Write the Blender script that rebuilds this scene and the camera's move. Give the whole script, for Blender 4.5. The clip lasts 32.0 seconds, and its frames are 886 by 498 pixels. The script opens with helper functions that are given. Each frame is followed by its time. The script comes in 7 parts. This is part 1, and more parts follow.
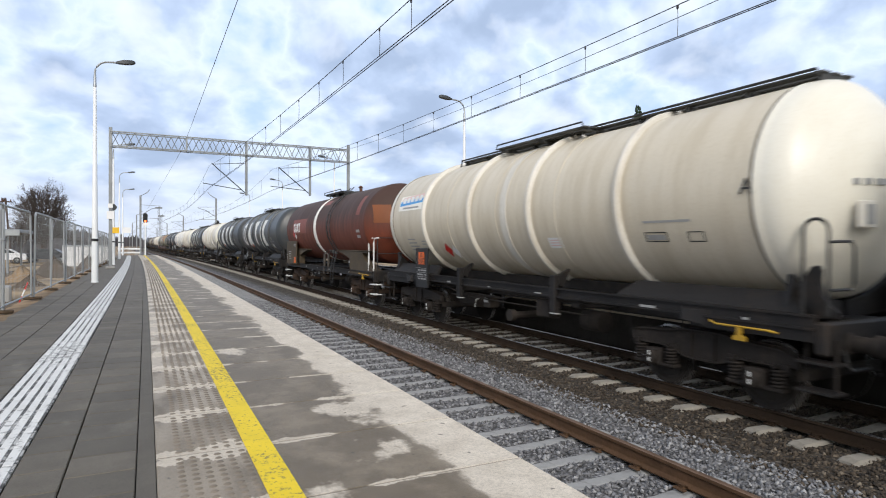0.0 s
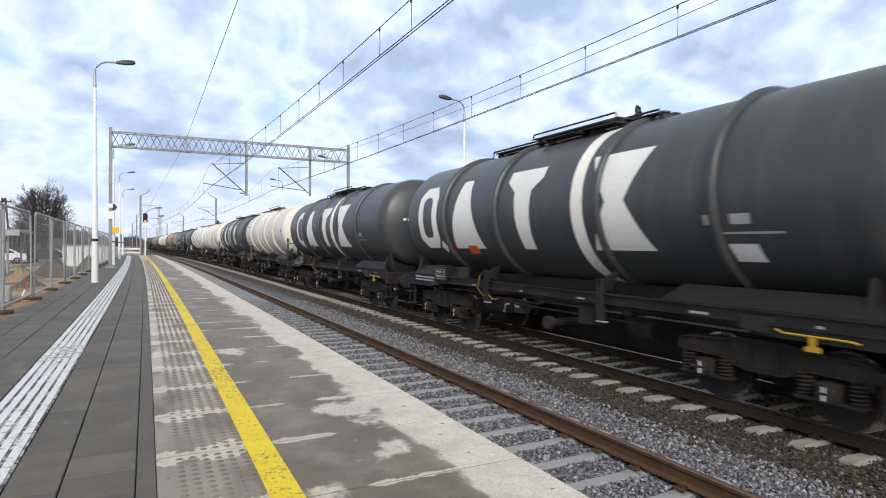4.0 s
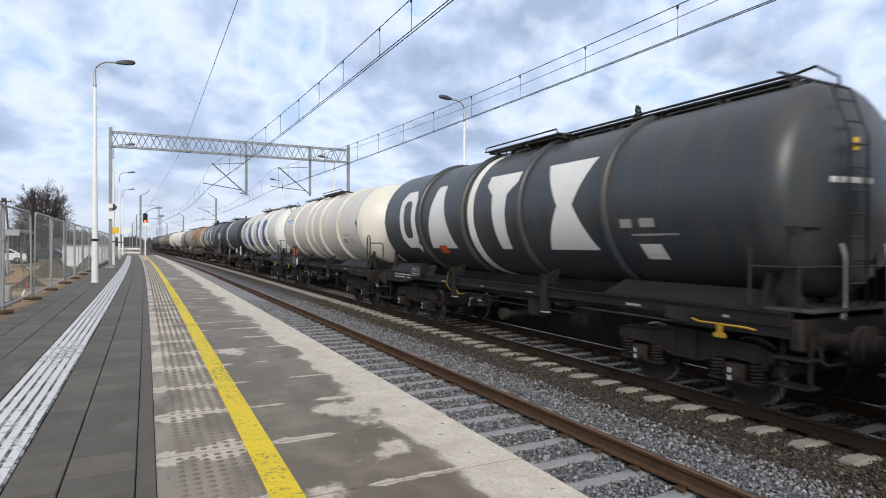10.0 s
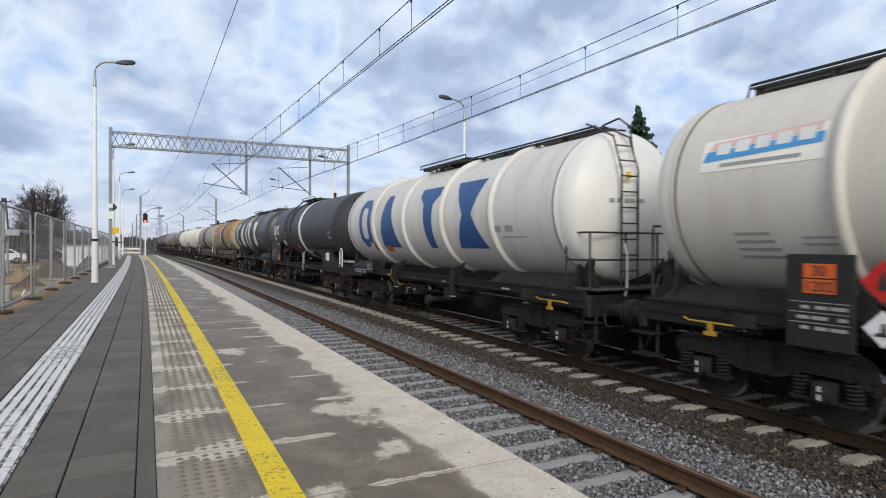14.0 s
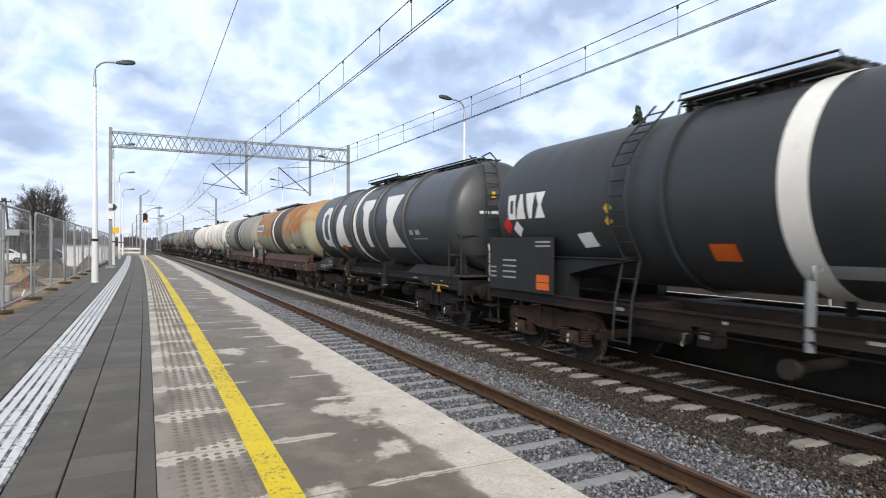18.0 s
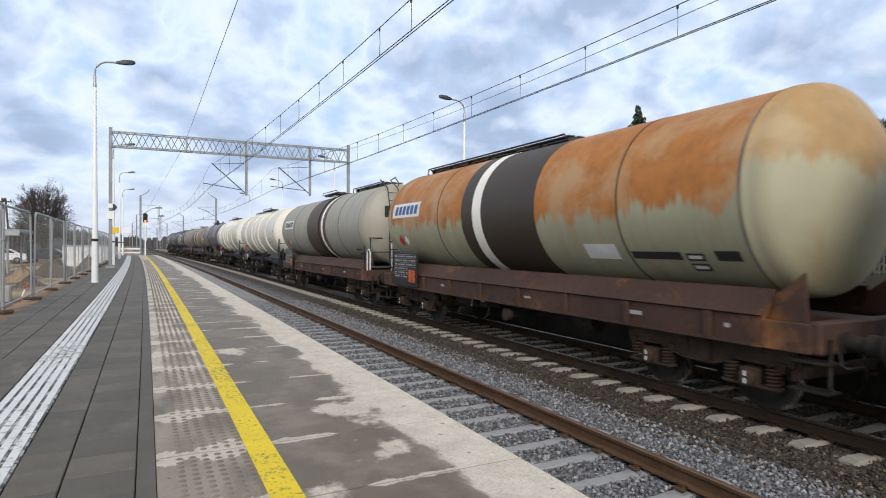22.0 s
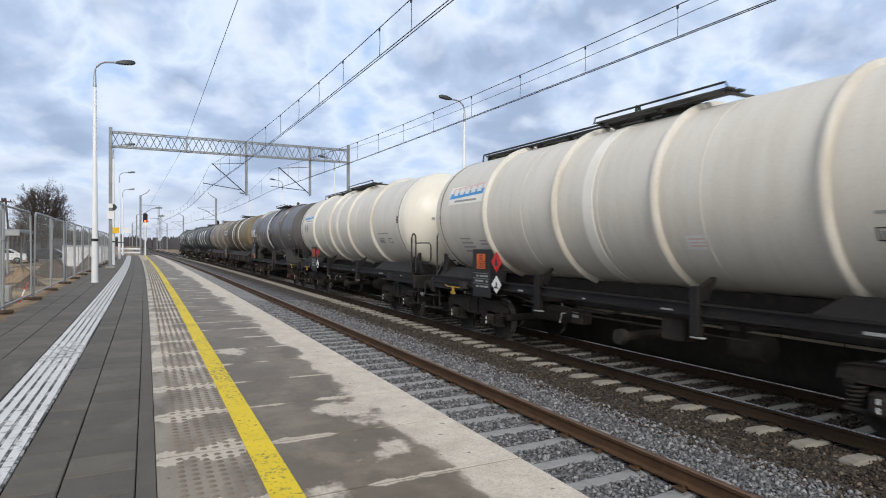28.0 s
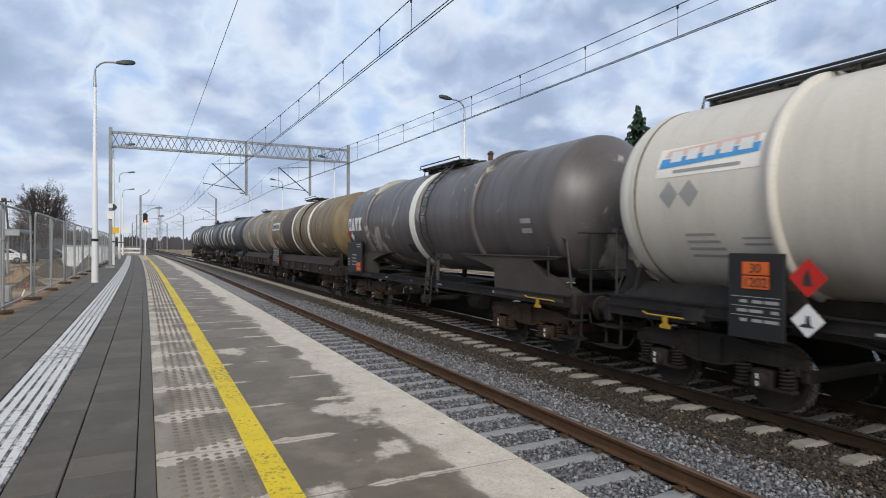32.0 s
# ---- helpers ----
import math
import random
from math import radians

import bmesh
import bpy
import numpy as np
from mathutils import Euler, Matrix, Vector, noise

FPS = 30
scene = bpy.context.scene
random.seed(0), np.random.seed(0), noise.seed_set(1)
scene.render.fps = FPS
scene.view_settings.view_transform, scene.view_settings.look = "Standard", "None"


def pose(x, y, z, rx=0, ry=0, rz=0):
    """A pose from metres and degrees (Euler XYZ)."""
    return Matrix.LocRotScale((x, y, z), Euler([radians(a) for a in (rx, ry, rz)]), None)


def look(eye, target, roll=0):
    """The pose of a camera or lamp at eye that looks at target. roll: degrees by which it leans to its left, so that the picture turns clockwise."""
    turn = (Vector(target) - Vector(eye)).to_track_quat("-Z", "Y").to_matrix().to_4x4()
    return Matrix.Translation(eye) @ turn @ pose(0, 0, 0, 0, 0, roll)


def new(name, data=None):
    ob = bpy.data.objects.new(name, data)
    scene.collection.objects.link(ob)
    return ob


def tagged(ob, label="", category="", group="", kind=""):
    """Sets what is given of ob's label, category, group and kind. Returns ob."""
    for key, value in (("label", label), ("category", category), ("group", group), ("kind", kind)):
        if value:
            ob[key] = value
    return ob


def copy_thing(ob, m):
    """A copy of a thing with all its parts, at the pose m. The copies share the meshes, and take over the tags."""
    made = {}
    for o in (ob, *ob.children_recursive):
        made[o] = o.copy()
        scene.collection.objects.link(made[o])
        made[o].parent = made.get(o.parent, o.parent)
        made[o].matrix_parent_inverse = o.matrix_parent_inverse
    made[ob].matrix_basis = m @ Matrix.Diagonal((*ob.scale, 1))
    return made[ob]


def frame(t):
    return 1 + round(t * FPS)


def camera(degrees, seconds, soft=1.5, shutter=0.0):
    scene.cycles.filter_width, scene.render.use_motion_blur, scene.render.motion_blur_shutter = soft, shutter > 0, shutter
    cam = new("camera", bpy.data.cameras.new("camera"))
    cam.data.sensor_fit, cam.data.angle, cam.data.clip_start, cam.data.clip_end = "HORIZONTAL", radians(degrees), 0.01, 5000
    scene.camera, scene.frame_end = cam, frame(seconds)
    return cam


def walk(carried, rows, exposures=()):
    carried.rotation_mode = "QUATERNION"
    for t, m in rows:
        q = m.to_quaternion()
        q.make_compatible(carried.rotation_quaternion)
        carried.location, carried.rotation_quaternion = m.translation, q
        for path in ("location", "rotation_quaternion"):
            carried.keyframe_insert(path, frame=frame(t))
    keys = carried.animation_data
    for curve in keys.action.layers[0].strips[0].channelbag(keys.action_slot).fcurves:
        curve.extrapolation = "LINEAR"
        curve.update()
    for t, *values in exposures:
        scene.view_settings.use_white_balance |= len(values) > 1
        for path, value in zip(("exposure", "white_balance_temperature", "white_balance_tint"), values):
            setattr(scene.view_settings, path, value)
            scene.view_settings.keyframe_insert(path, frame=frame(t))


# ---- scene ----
# Plan: x to the right, y along the line away from the viewer, z = 0 at the top of the rails.
EYE = (0.0, 0.0, 2.207)
YAW, PITCH, ROLL = 0.4631, -0.0065, 0.246
cam = camera(73.69, 32.0, soft=1.05, shutter=0.3)
AIM = (math.sin(YAW) * math.cos(PITCH), math.cos(YAW) * math.cos(PITCH), math.sin(PITCH))
VIEW = look(EYE, tuple(e + 10 * a for e, a in zip(EYE, AIM)), ROLL)
EXPOSURE = [(0, 0.33), (3, 0.36), (6, 0.38), (7.5, 0.2), (9, 0.08), (10, 0.20), (11, 0.20), (12, 0.10), (14.5, 0.06), (17, 0.33), (19, 0.39), (20, 0.38), (22, 0.24), (25, 0.2), (27.5, 0.14), (30, 0.02), (32, 0.0)]
walk(cam, [(0.0, VIEW), (32.0, VIEW)], exposures=EXPOSURE)

# ---- world and light ----
SUN_ELEV, SUN_AZ = 29.0, 203.0


def N(nt, kind, **values):
    n = nt.nodes.new(kind)
    for k, val in values.items():
        if k in n.inputs:
            n.inputs[k].default_value = val
    return n


def build_world():
    w = bpy.data.worlds.new("sky")
    scene.world = w
    w.use_nodes = True
    nt = w.node_tree
    nt.nodes.clear()
    out = N(nt, "ShaderNodeOutputWorld")
    bg = N(nt, "ShaderNodeBackground", Strength=0.108)
    sky = N(nt, "ShaderNodeTexSky")
    sky.sky_type = "NISHITA"
    sky.sun_disc = False
    sky.sun_elevation = radians(SUN_ELEV)
    sky.sun_rotation = radians(SUN_AZ)
    over = N(nt, "ShaderNodeMix")
    over.data_type = "RGBA"
    over.inputs[0].default_value = 0.72
    over.inputs[7].default_value = (7.0, 7.3, 8.0, 1)
    nt.links.new(sky.outputs[0], over.inputs[6])
    nt.links.new(over.outputs[2], bg.inputs[0])
    nt.links.new(bg.outputs[0], out.inputs[0])
    sun = new("sun", bpy.data.lights.new("sun", "SUN"))
    sun.data.energy, sun.data.angle, sun.data.color = 1.75, radians(22), (1.0, 0.95, 0.88)
    az, el = radians(SUN_AZ), radians(SUN_ELEV)
    to_sun = Vector((math.sin(az) * math.cos(el), math.cos(az) * math.cos(el), math.sin(el)))
    sun.matrix_world = look(tuple(to_sun * 50), (0, 0, 0))


build_world()


# ---- the line ----
X1, X2, GAUGE = 4.06, 8.34, 0.75
PLAT = 0.72
R_TANK, Z_TANK = 1.48, 2.98


def lat(y):
    """How far the line bends to the left at y."""
    if y < 0:
        return 0.0
    if y < 100:
        return -1.6e-4 * y * y
    return -1.6 - 0.032 * (y - 100)


def turn(y):
    """The line's heading at y, degrees to the left."""
    return math.degrees(math.atan(3.2e-4 * min(max(y, 0.0), 100.0)))


SPEEDS = (8.40, 7.853, 7.577, 7.358, 7.022, 6.864, 6.668, 6.40, 6.237, 6.131, 5.991, 5.80, 5.717, 5.682, 5.601, 5.476, 5.334)


def gone(t):
    """Metres that the train has rolled by t seconds: the speed falls from knot to knot, every 2 s."""
    s, i = 0.0, 0
    while t > 2.0:
        s += SPEEDS[i] + SPEEDS[i + 1]
        t -= 2.0
        i += 1
    return s + SPEEDS[i] * t + (SPEEDS[i + 1] - SPEEDS[i]) * t * t / 4.0


# ---- mesh tools ----
class MB:
    """Collects vertices and faces of one mesh."""

    def __init__(self):
        self.v, self.f = [], []

    def add(self, vs, fs):
        n = len(self.v)
        self.v.extend(tuple(p) for p in vs)
        self.f.extend(tuple(i + n for i in f) for f in fs)
        return self

    def box(self, cx, cy, cz, sx, sy, sz, b=0.0, m=None):
        """A box by its centre and sizes, with its upright and top edges chamfered by b."""
        hx, hy, hz = sx / 2, sy / 2, sz / 2
        if b <= 0:
            vs = [(x, y, z) for z in (-hz, hz) for x, y in ((-hx, -hy), (hx, -hy), (hx, hy), (-hx, hy))]
            fs = [(3, 2, 1, 0), (4, 5, 6, 7), (0, 1, 5, 4), (1, 2, 6, 5), (2, 3, 7, 6), (3, 0, 4, 7)]
        else:
            b = min(b, hx * 0.9, hy * 0.9, hz * 0.9)

            def ring(ax, ay, z, c):
                return [(-ax + c, -ay, z), (ax - c, -ay, z), (ax, -ay + c, z), (ax, ay - c, z),
                        (ax - c, ay, z), (-ax + c, ay, z), (-ax, ay - c, z), (-ax, -ay + c, z)]
            rings = [ring(hx - b, hy - b, -hz, b * 0.4), ring(hx, hy, -hz + b, b), ring(hx, hy, hz - b, b), ring(hx - b, hy - b, hz, b * 0.4)]
            vs = [p for r in rings for p in r]
            fs = [tuple(range(7, -1, -1)), tuple(range(24, 32))]
            for k in range(3):
                fs += [(k * 8 + i, k * 8 + (i + 1) % 8, k * 8 + 8 + (i + 1) % 8, k * 8 + 8 + i) for i in range(8)]
        off = Vector((cx, cy, cz))
        vs = [(m @ Vector(p) if m else Vector(p)) + off for p in vs]
        return self.add(vs, fs)

    def tube(self, pts, r, n=6, close=False, r2=None):
        """A round bar along a line of points."""
        pts = [Vector(p) for p in pts]
        vs, k = [], len(pts)
        for i, p in enumerate(pts):
            a = pts[(i - 1) % k] if (i > 0 or close) else p
            c = pts[(i + 1) % k] if (i < k - 1 or close) else p
            d = (c - a).normalized()
            up = Vector((0, 0, 1)) if abs(d.z) < 0.9 else Vector((1, 0, 0))
            s = d.cross(up).normalized()
            u = s.cross(d)
            rr = r if r2 is None else r + (r2 - r) * i / (k - 1)
            vs += [p + (s * math.cos(2 * math.pi * j / n) + u * math.sin(2 * math.pi * j / n)) * rr for j in range(n)]
        fs = []
        for i in range(k if close else k - 1):
            a, b = i * n, ((i + 1) % k) * n
            fs += [(a + j, a + (j + 1) % n, b + (j + 1) % n, b + j) for j in range(n)]
        if not close:
            fs += [tuple(range(n - 1, -1, -1)), tuple(range((k - 1) * n, k * n))]
        return self.add(vs, fs)

    def lathe(self, prof, n=24, axis="y", at=(0, 0, 0), a0=0.0, a1=360.0):
        """Turns a profile of (along, radius) round an axis."""
        full = abs(a1 - a0) >= 359.9
        m = n if full else n + 1
        vs = []
        for s, r in prof:
            for j in range(m):
                a = radians(a0 + (a1 - a0) * j / n)
                c, d = r * math.cos(a), r * math.sin(a)
                p = {"y": (c, s, d), "x": (s, c, d), "z": (c, d, s)}[axis]
                vs.append((p[0] + at[0], p[1] + at[1], p[2] + at[2]))
        fs = []
        for i in range(len(prof) - 1):
            for j in range(n if full else n):
                j2 = (j + 1) % m
                fs.append((i * m + j, i * m + j2, (i + 1) * m + j2, (i + 1) * m + j))
        if full:
            if prof[0][1] > 1e-6:
                fs.append(tuple(range(m - 1, -1, -1)))
            if prof[-1][1] > 1e-6:
                fs.append(tuple(range((len(prof) - 1) * m, len(prof) * m)))
        return self.add(vs, fs)

    def slab(self, poly, axis, a, b):
        """A flat polygon of (u, v) given thickness from a to b along an axis: x takes (y, z), y takes (x, z), z takes (x, y)."""
        k = len(poly)

        def put(u, v, w):
            return {"x": (w, u, v), "y": (u, w, v), "z": (u, v, w)}[axis]
        vs = [put(u, v, a) for u, v in poly] + [put(u, v, b) for u, v in poly]
        fs = [tuple(range(k - 1, -1, -1)), tuple(range(k, 2 * k))]
        fs += [(i, (i + 1) % k, k + (i + 1) % k, k + i) for i in range(k)]
        return self.add(vs, fs)

    def mesh(self, name, mat=None, smooth=35):
        me = bpy.data.meshes.new(name)
        me.from_pydata([tuple(p) for p in self.v], [], self.f)
        bm = bmesh.new()
        bm.from_mesh(me)
        bmesh.ops.recalc_face_normals(bm, faces=bm.faces)
        bm.to_mesh(me)
        bm.free()
        if smooth:
            me.polygons.foreach_set("use_smooth", [True] * len(me.polygons))
            me.set_sharp_from_angle(angle=radians(smooth))
        if mat:
            me.materials.append(mat)
        return me


def part(name, mb, material, parent, label="", smooth=35):
    me = mb if isinstance(mb, bpy.types.Mesh) else mb.mesh(name, material, smooth)
    ob = new(name, me)
    ob.parent = parent
    if label:
        ob["label"] = label
    return ob


def thing(name, mb, material, label, category, group="", kind="", at=None, smooth=35):
    ob = new(name, mb.mesh(name, material, smooth) if mb else None)
    if at is not None:
        ob.matrix_world = at
    return tagged(ob, label, category, group, kind)


# ---- materials ----
def ramp(nt, fac, stops):
    r = nt.nodes.new("ShaderNodeValToRGB")
    while len(r.color_ramp.elements) < len(stops):
        r.color_ramp.elements.new(0.5)
    for e, (p, c) in zip(r.color_ramp.elements, stops):
        e.position = p
        e.color = (c, c, c, 1) if isinstance(c, (int, float)) else (*c, 1)
    nt.links.new(fac, r.inputs[0])
    return r.outputs[0]


def mix(nt, fac, a, b, blend="MIX"):
    m = nt.nodes.new("ShaderNodeMix")
    m.data_type, m.blend_type = "RGBA", blend
    for sock, val in ((m.inputs[0], fac), (m.inputs[6], a), (m.inputs[7], b)):
        if isinstance(val, bpy.types.NodeSocket):
            nt.links.new(val, sock)
        elif isinstance(val, (int, float)):
            sock.default_value = val
        else:
            sock.default_value = (*val, 1)
    return m.outputs[2]


def math_node(nt, op, a, b=0.0):
    m = nt.nodes.new("ShaderNodeMath")
    m.operation = op
    for sock, val in zip(m.inputs, (a, b)):
        if isinstance(val, bpy.types.NodeSocket):
            nt.links.new(val, sock)
        else:
            sock.default_value = val
    return m.outputs[0]


def noise_tex(nt, coord, scale, detail=4.0, rough=0.55, stretch=None, distort=0.0):
    if stretch:
        mp = nt.nodes.new("ShaderNodeMapping")
        mp.inputs["Scale"].default_value = stretch
        nt.links.new(coord, mp.inputs[0])
        coord = mp.outputs[0]
    n = N(nt, "ShaderNodeTexNoise", Scale=scale, Detail=detail, Roughness=rough, Distortion=distort)
    nt.links.new(coord, n.inputs["Vector"])
    return n.outputs["Fac"]


def base_material(name):
    m = bpy.data.materials.new(name)
    m.use_nodes = True
    nt = m.node_tree
    bsdf = nt.nodes["Principled BSDF"]
    co = nt.nodes.new("ShaderNodeTexCoord").outputs["Object"]
    return m, nt, bsdf, co


def bumped(nt, bsdf, height, strength=0.3, dist=0.01):
    b = N(nt, "ShaderNodeBump", Strength=strength, Distance=dist)
    nt.links.new(height, b.inputs["Height"])
    nt.links.new(b.outputs[0], bsdf.inputs["Normal"])


def plain(name, col, rough=0.5, metal=0.0, var=0.25, scale=6.0, bump=0.1, grime=None, grime_at=0.55, spec=0.4):
    """Paint, metal or concrete with grain at two scales and patches of grime."""
    m, nt, bsdf, co = base_material(name)
    big = noise_tex(nt, co, scale * 0.25, 5, 0.6)
    fine = noise_tex(nt, co, scale * 6.0, 3, 0.6)
    lo, hi = tuple(c * (1 - var) for c in col), tuple(min(1, c * (1 + var)) for c in col)
    c = mix(nt, ramp(nt, big, [(0.3, 0.0), (0.7, 1.0)]), lo, hi)
    c = mix(nt, ramp(nt, fine, [(0.35, 0.0), (0.75, 0.35)]), c, lo)
    if grime:
        g = noise_tex(nt, co, scale * 0.6, 6, 0.7, distort=0.4)
        c = mix(nt, ramp(nt, g, [(grime_at, 0.0), (grime_at + 0.2, 0.8)]), c, grime)
    nt.links.new(c, bsdf.inputs["Base Color"])
    bsdf.inputs["Metallic"].default_value = metal
    bsdf.inputs["Specular IOR Level"].default_value = spec
    nt.links.new(math_node(nt, "ADD", math_node(nt, "MULTIPLY", fine, 0.25), rough - 0.1), bsdf.inputs["Roughness"])
    if bump:
        bumped(nt, bsdf, fine, bump, 0.004)
    return m


def tank_paint(name, col, dirt, rough=0.42, streak=0.5, patch=None, patch_at=0.6, soot=None):
    """Painted tank shell: vertical wash marks, road dirt and faint plate seams."""
    m, nt, bsdf, co = base_material(name)
    broad = noise_tex(nt, co, 0.35, 4, 0.6)
    runs = noise_tex(nt, co, 1.0, 5, 0.65, stretch=(0.5, 3.2, 0.45))
    fine = noise_tex(nt, co, 28.0, 3, 0.6)
    c = mix(nt, ramp(nt, broad, [(0.3, 0.0), (0.7, 0.5)]), col, tuple(x * 0.82 for x in col))
    if patch:
        p = noise_tex(nt, co, 0.55, 7, 0.68, stretch=(1, 1, 0.7), distort=0.6)
        c = mix(nt, ramp(nt, p, [(patch_at, 0.0), (patch_at + 0.045, 0.85)]), c, patch)
    c = mix(nt, ramp(nt, runs, [(0.44, 0.0), (0.66, streak)]), c, dirt)
    if soot:
        sep = nt.nodes.new("ShaderNodeSeparateXYZ")
        nt.links.new(co, sep.inputs[0])
        edge = math_node(nt, "ADD", sep.outputs[2], math_node(nt, "MULTIPLY", math_node(nt, "SUBTRACT", runs, 0.5), 1.3))
        c = mix(nt, ramp(nt, math_node(nt, "MULTIPLY", math_node(nt, "SUBTRACT", edge, 2.35), 0.6), [(0.1, 0.0), (0.70, 0.9)]), c, soot)
    c = mix(nt, ramp(nt, fine, [(0.48, 0.0), (0.68, 0.22)]), c, dirt)
    nt.links.new(c, bsdf.inputs["Base Color"])
    nt.links.new(math_node(nt, "ADD", math_node(nt, "MULTIPLY", runs, 0.3), rough - 0.12), bsdf.inputs["Roughness"])
    bumped(nt, bsdf, broad, 0.12, 0.02)
    return m


def rust_tank(name, low, rust, split, soft=0.25):
    """A shell that keeps its old paint below and has rusted from the top down, with ragged runs."""
    m, nt, bsdf, co = base_material(name)
    sep = nt.nodes.new("ShaderNodeSeparateXYZ")
    nt.links.new(co, sep.inputs[0])
    runs = noise_tex(nt, co, 1.5, 6, 0.66, stretch=(0.6, 2.2, 0.30))
    blotch = noise_tex(nt, co, 0.75, 5, 0.6, distort=0.3)
    h = math_node(nt, "ADD", sep.outputs[2], math_node(nt, "MULTIPLY", math_node(nt, "SUBTRACT", runs, 0.5), 1.5))
    k = ramp(nt, math_node(nt, "DIVIDE", math_node(nt, "SUBTRACT", h, split - soft), 2 * soft), [(0.0, 0.0), (0.6, 0.85), (1.0, 1.0)])
    spots = noise_tex(nt, co, 3.0, 6, 0.7)
    warm = mix(nt, ramp(nt, spots, [(0.35, 0.0), (0.65, 1.0)]), rust, tuple(x * 0.72 for x in rust))
    cool = mix(nt, ramp(nt, noise_tex(nt, co, 0.8, 5, 0.6), [(0.35, 0.0), (0.7, 0.6)]), low, tuple(x * 0.7 for x in low))
    ochre = mix(nt, 0.55, low, tuple(x * 1.1 for x in rust))
    warm = mix(nt, ramp(nt, blotch, [(0.46, 0.0), (0.60, 0.9)]), warm, ochre)
    cool = mix(nt, ramp(nt, runs, [(0.50, 0.0), (0.72, 0.7)]), cool, tuple(0.5 * x + 0.35 * y for x, y in zip(low, rust)))
    end = ramp(nt, math_node(nt, "MULTIPLY", sep.outputs[1], -0.1), [(0.600, 1.0), (0.625, 0.72)])
    c = mix(nt, math_node(nt, "MULTIPLY", k, end), cool, warm)
    nt.links.new(c, bsdf.inputs["Base Color"])
    bsdf.inputs["Roughness"].default_value = 0.62
    bumped(nt, bsdf, spots, 0.2, 0.01)
    return m


MAT = {}


def build_materials():
    M = MAT
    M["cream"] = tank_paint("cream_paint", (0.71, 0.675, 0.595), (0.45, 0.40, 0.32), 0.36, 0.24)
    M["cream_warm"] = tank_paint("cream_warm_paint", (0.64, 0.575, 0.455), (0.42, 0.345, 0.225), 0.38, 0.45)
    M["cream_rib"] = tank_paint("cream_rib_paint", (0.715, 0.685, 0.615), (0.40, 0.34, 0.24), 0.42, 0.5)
    # Paler, cleaner copies of the shell paints: light on the dished ends put into colour.
    M["cream_cap"] = tank_paint("cream_end_lit_paint", (0.80, 0.77, 0.67), (0.60, 0.54, 0.42), 0.34, 0.25)
    M["white_cap"] = tank_paint("white_end_lit_paint", (0.79, 0.78, 0.74), (0.56, 0.53, 0.47), 0.36, 0.2)
    M["seam_dirt"] = plain("seam_dirt", (0.20, 0.17, 0.13), 0.8, var=0.4, scale=5, bump=0.2)
    M["white"] = tank_paint("white_paint", (0.70, 0.685, 0.64), (0.44, 0.40, 0.34), 0.42, 0.4)
    M["dark"] = tank_paint("anthracite_paint", (0.040, 0.048, 0.055), (0.085, 0.075, 0.063), 0.36, 0.55)
    M["seam_brown"] = plain("seam_brown", (0.075, 0.052, 0.034), 0.8, var=0.4, scale=5, bump=0.2)
    M["dark_smooth"] = tank_paint("smooth_anthracite_paint", (0.029, 0.035, 0.039), (0.042, 0.036, 0.031), 0.44, 0.4)
    M["rust_cap"] = rust_tank("rusted_end", (0.42, 0.40, 0.27), (0.46, 0.23, 0.055), 3.25, 0.14)
    M["red"] = tank_paint("red_brown_paint", (0.150, 0.031, 0.012), (0.060, 0.024, 0.013), 0.62, 0.4, patch=(0.19, 0.040, 0.015), patch_at=0.54, soot=(0.040, 0.020, 0.013))
    M["grey"] = tank_paint("soot_grey_paint", (0.112, 0.103, 0.103), (0.060, 0.049, 0.045), 0.34, 0.65, patch=(0.50, 0.46, 0.38), patch_at=0.56)
    M["olive"] = tank_paint("olive_paint", (0.215, 0.165, 0.085), (0.09, 0.055, 0.030), 0.5, 0.8, patch=(0.42, 0.40, 0.28), patch_at=0.535)
    M["beige"] = tank_paint("beige_paint", (0.27, 0.235, 0.19), (0.10, 0.075, 0.055), 0.5, 0.8, patch=(0.52, 0.49, 0.44), patch_at=0.545)
    M["sage"] = tank_paint("sage_paint", (0.345, 0.335, 0.28), (0.22, 0.17, 0.115), 0.5, 0.28)
    M["brown_band"] = tank_paint("brown_band_paint", (0.060, 0.038, 0.022), (0.090, 0.055, 0.026), 0.5, 0.6)
    M["black_band"] = tank_paint("black_band_paint", (0.036, 0.026, 0.017), (0.066, 0.042, 0.023), 0.5, 0.6)
    M["rust"] = rust_tank("rusted_shell", (0.37, 0.36, 0.245), (0.44, 0.165, 0.028), 2.80, 0.08)
    M["letter_white"] = plain("letter_white", (0.78, 0.77, 0.73), 0.45, var=0.08, scale=3, bump=0.02)
    M["letter_blue"] = plain("letter_blue", (0.030, 0.095, 0.27), 0.45, var=0.1, scale=3, bump=0.02)
    M["stripe"] = plain("stripe_white", (0.86, 0.835, 0.76), 0.45, var=0.1, scale=3, bump=0.02, grime=(0.58, 0.50, 0.36), grime_at=0.58)
    M["frame_umber"] = plain("frame_umber", (0.026, 0.0175, 0.013), 0.65, var=0.4, scale=3, bump=0.25, grime=(0.075, 0.040, 0.024), grime_at=0.55, spec=0.25)
    M["frame_black"] = plain("frame_black", (0.0165, 0.0148, 0.0142), 0.55, var=0.35, scale=4, bump=0.2, grime=(0.038, 0.028, 0.020), grime_at=0.52, spec=0.25)
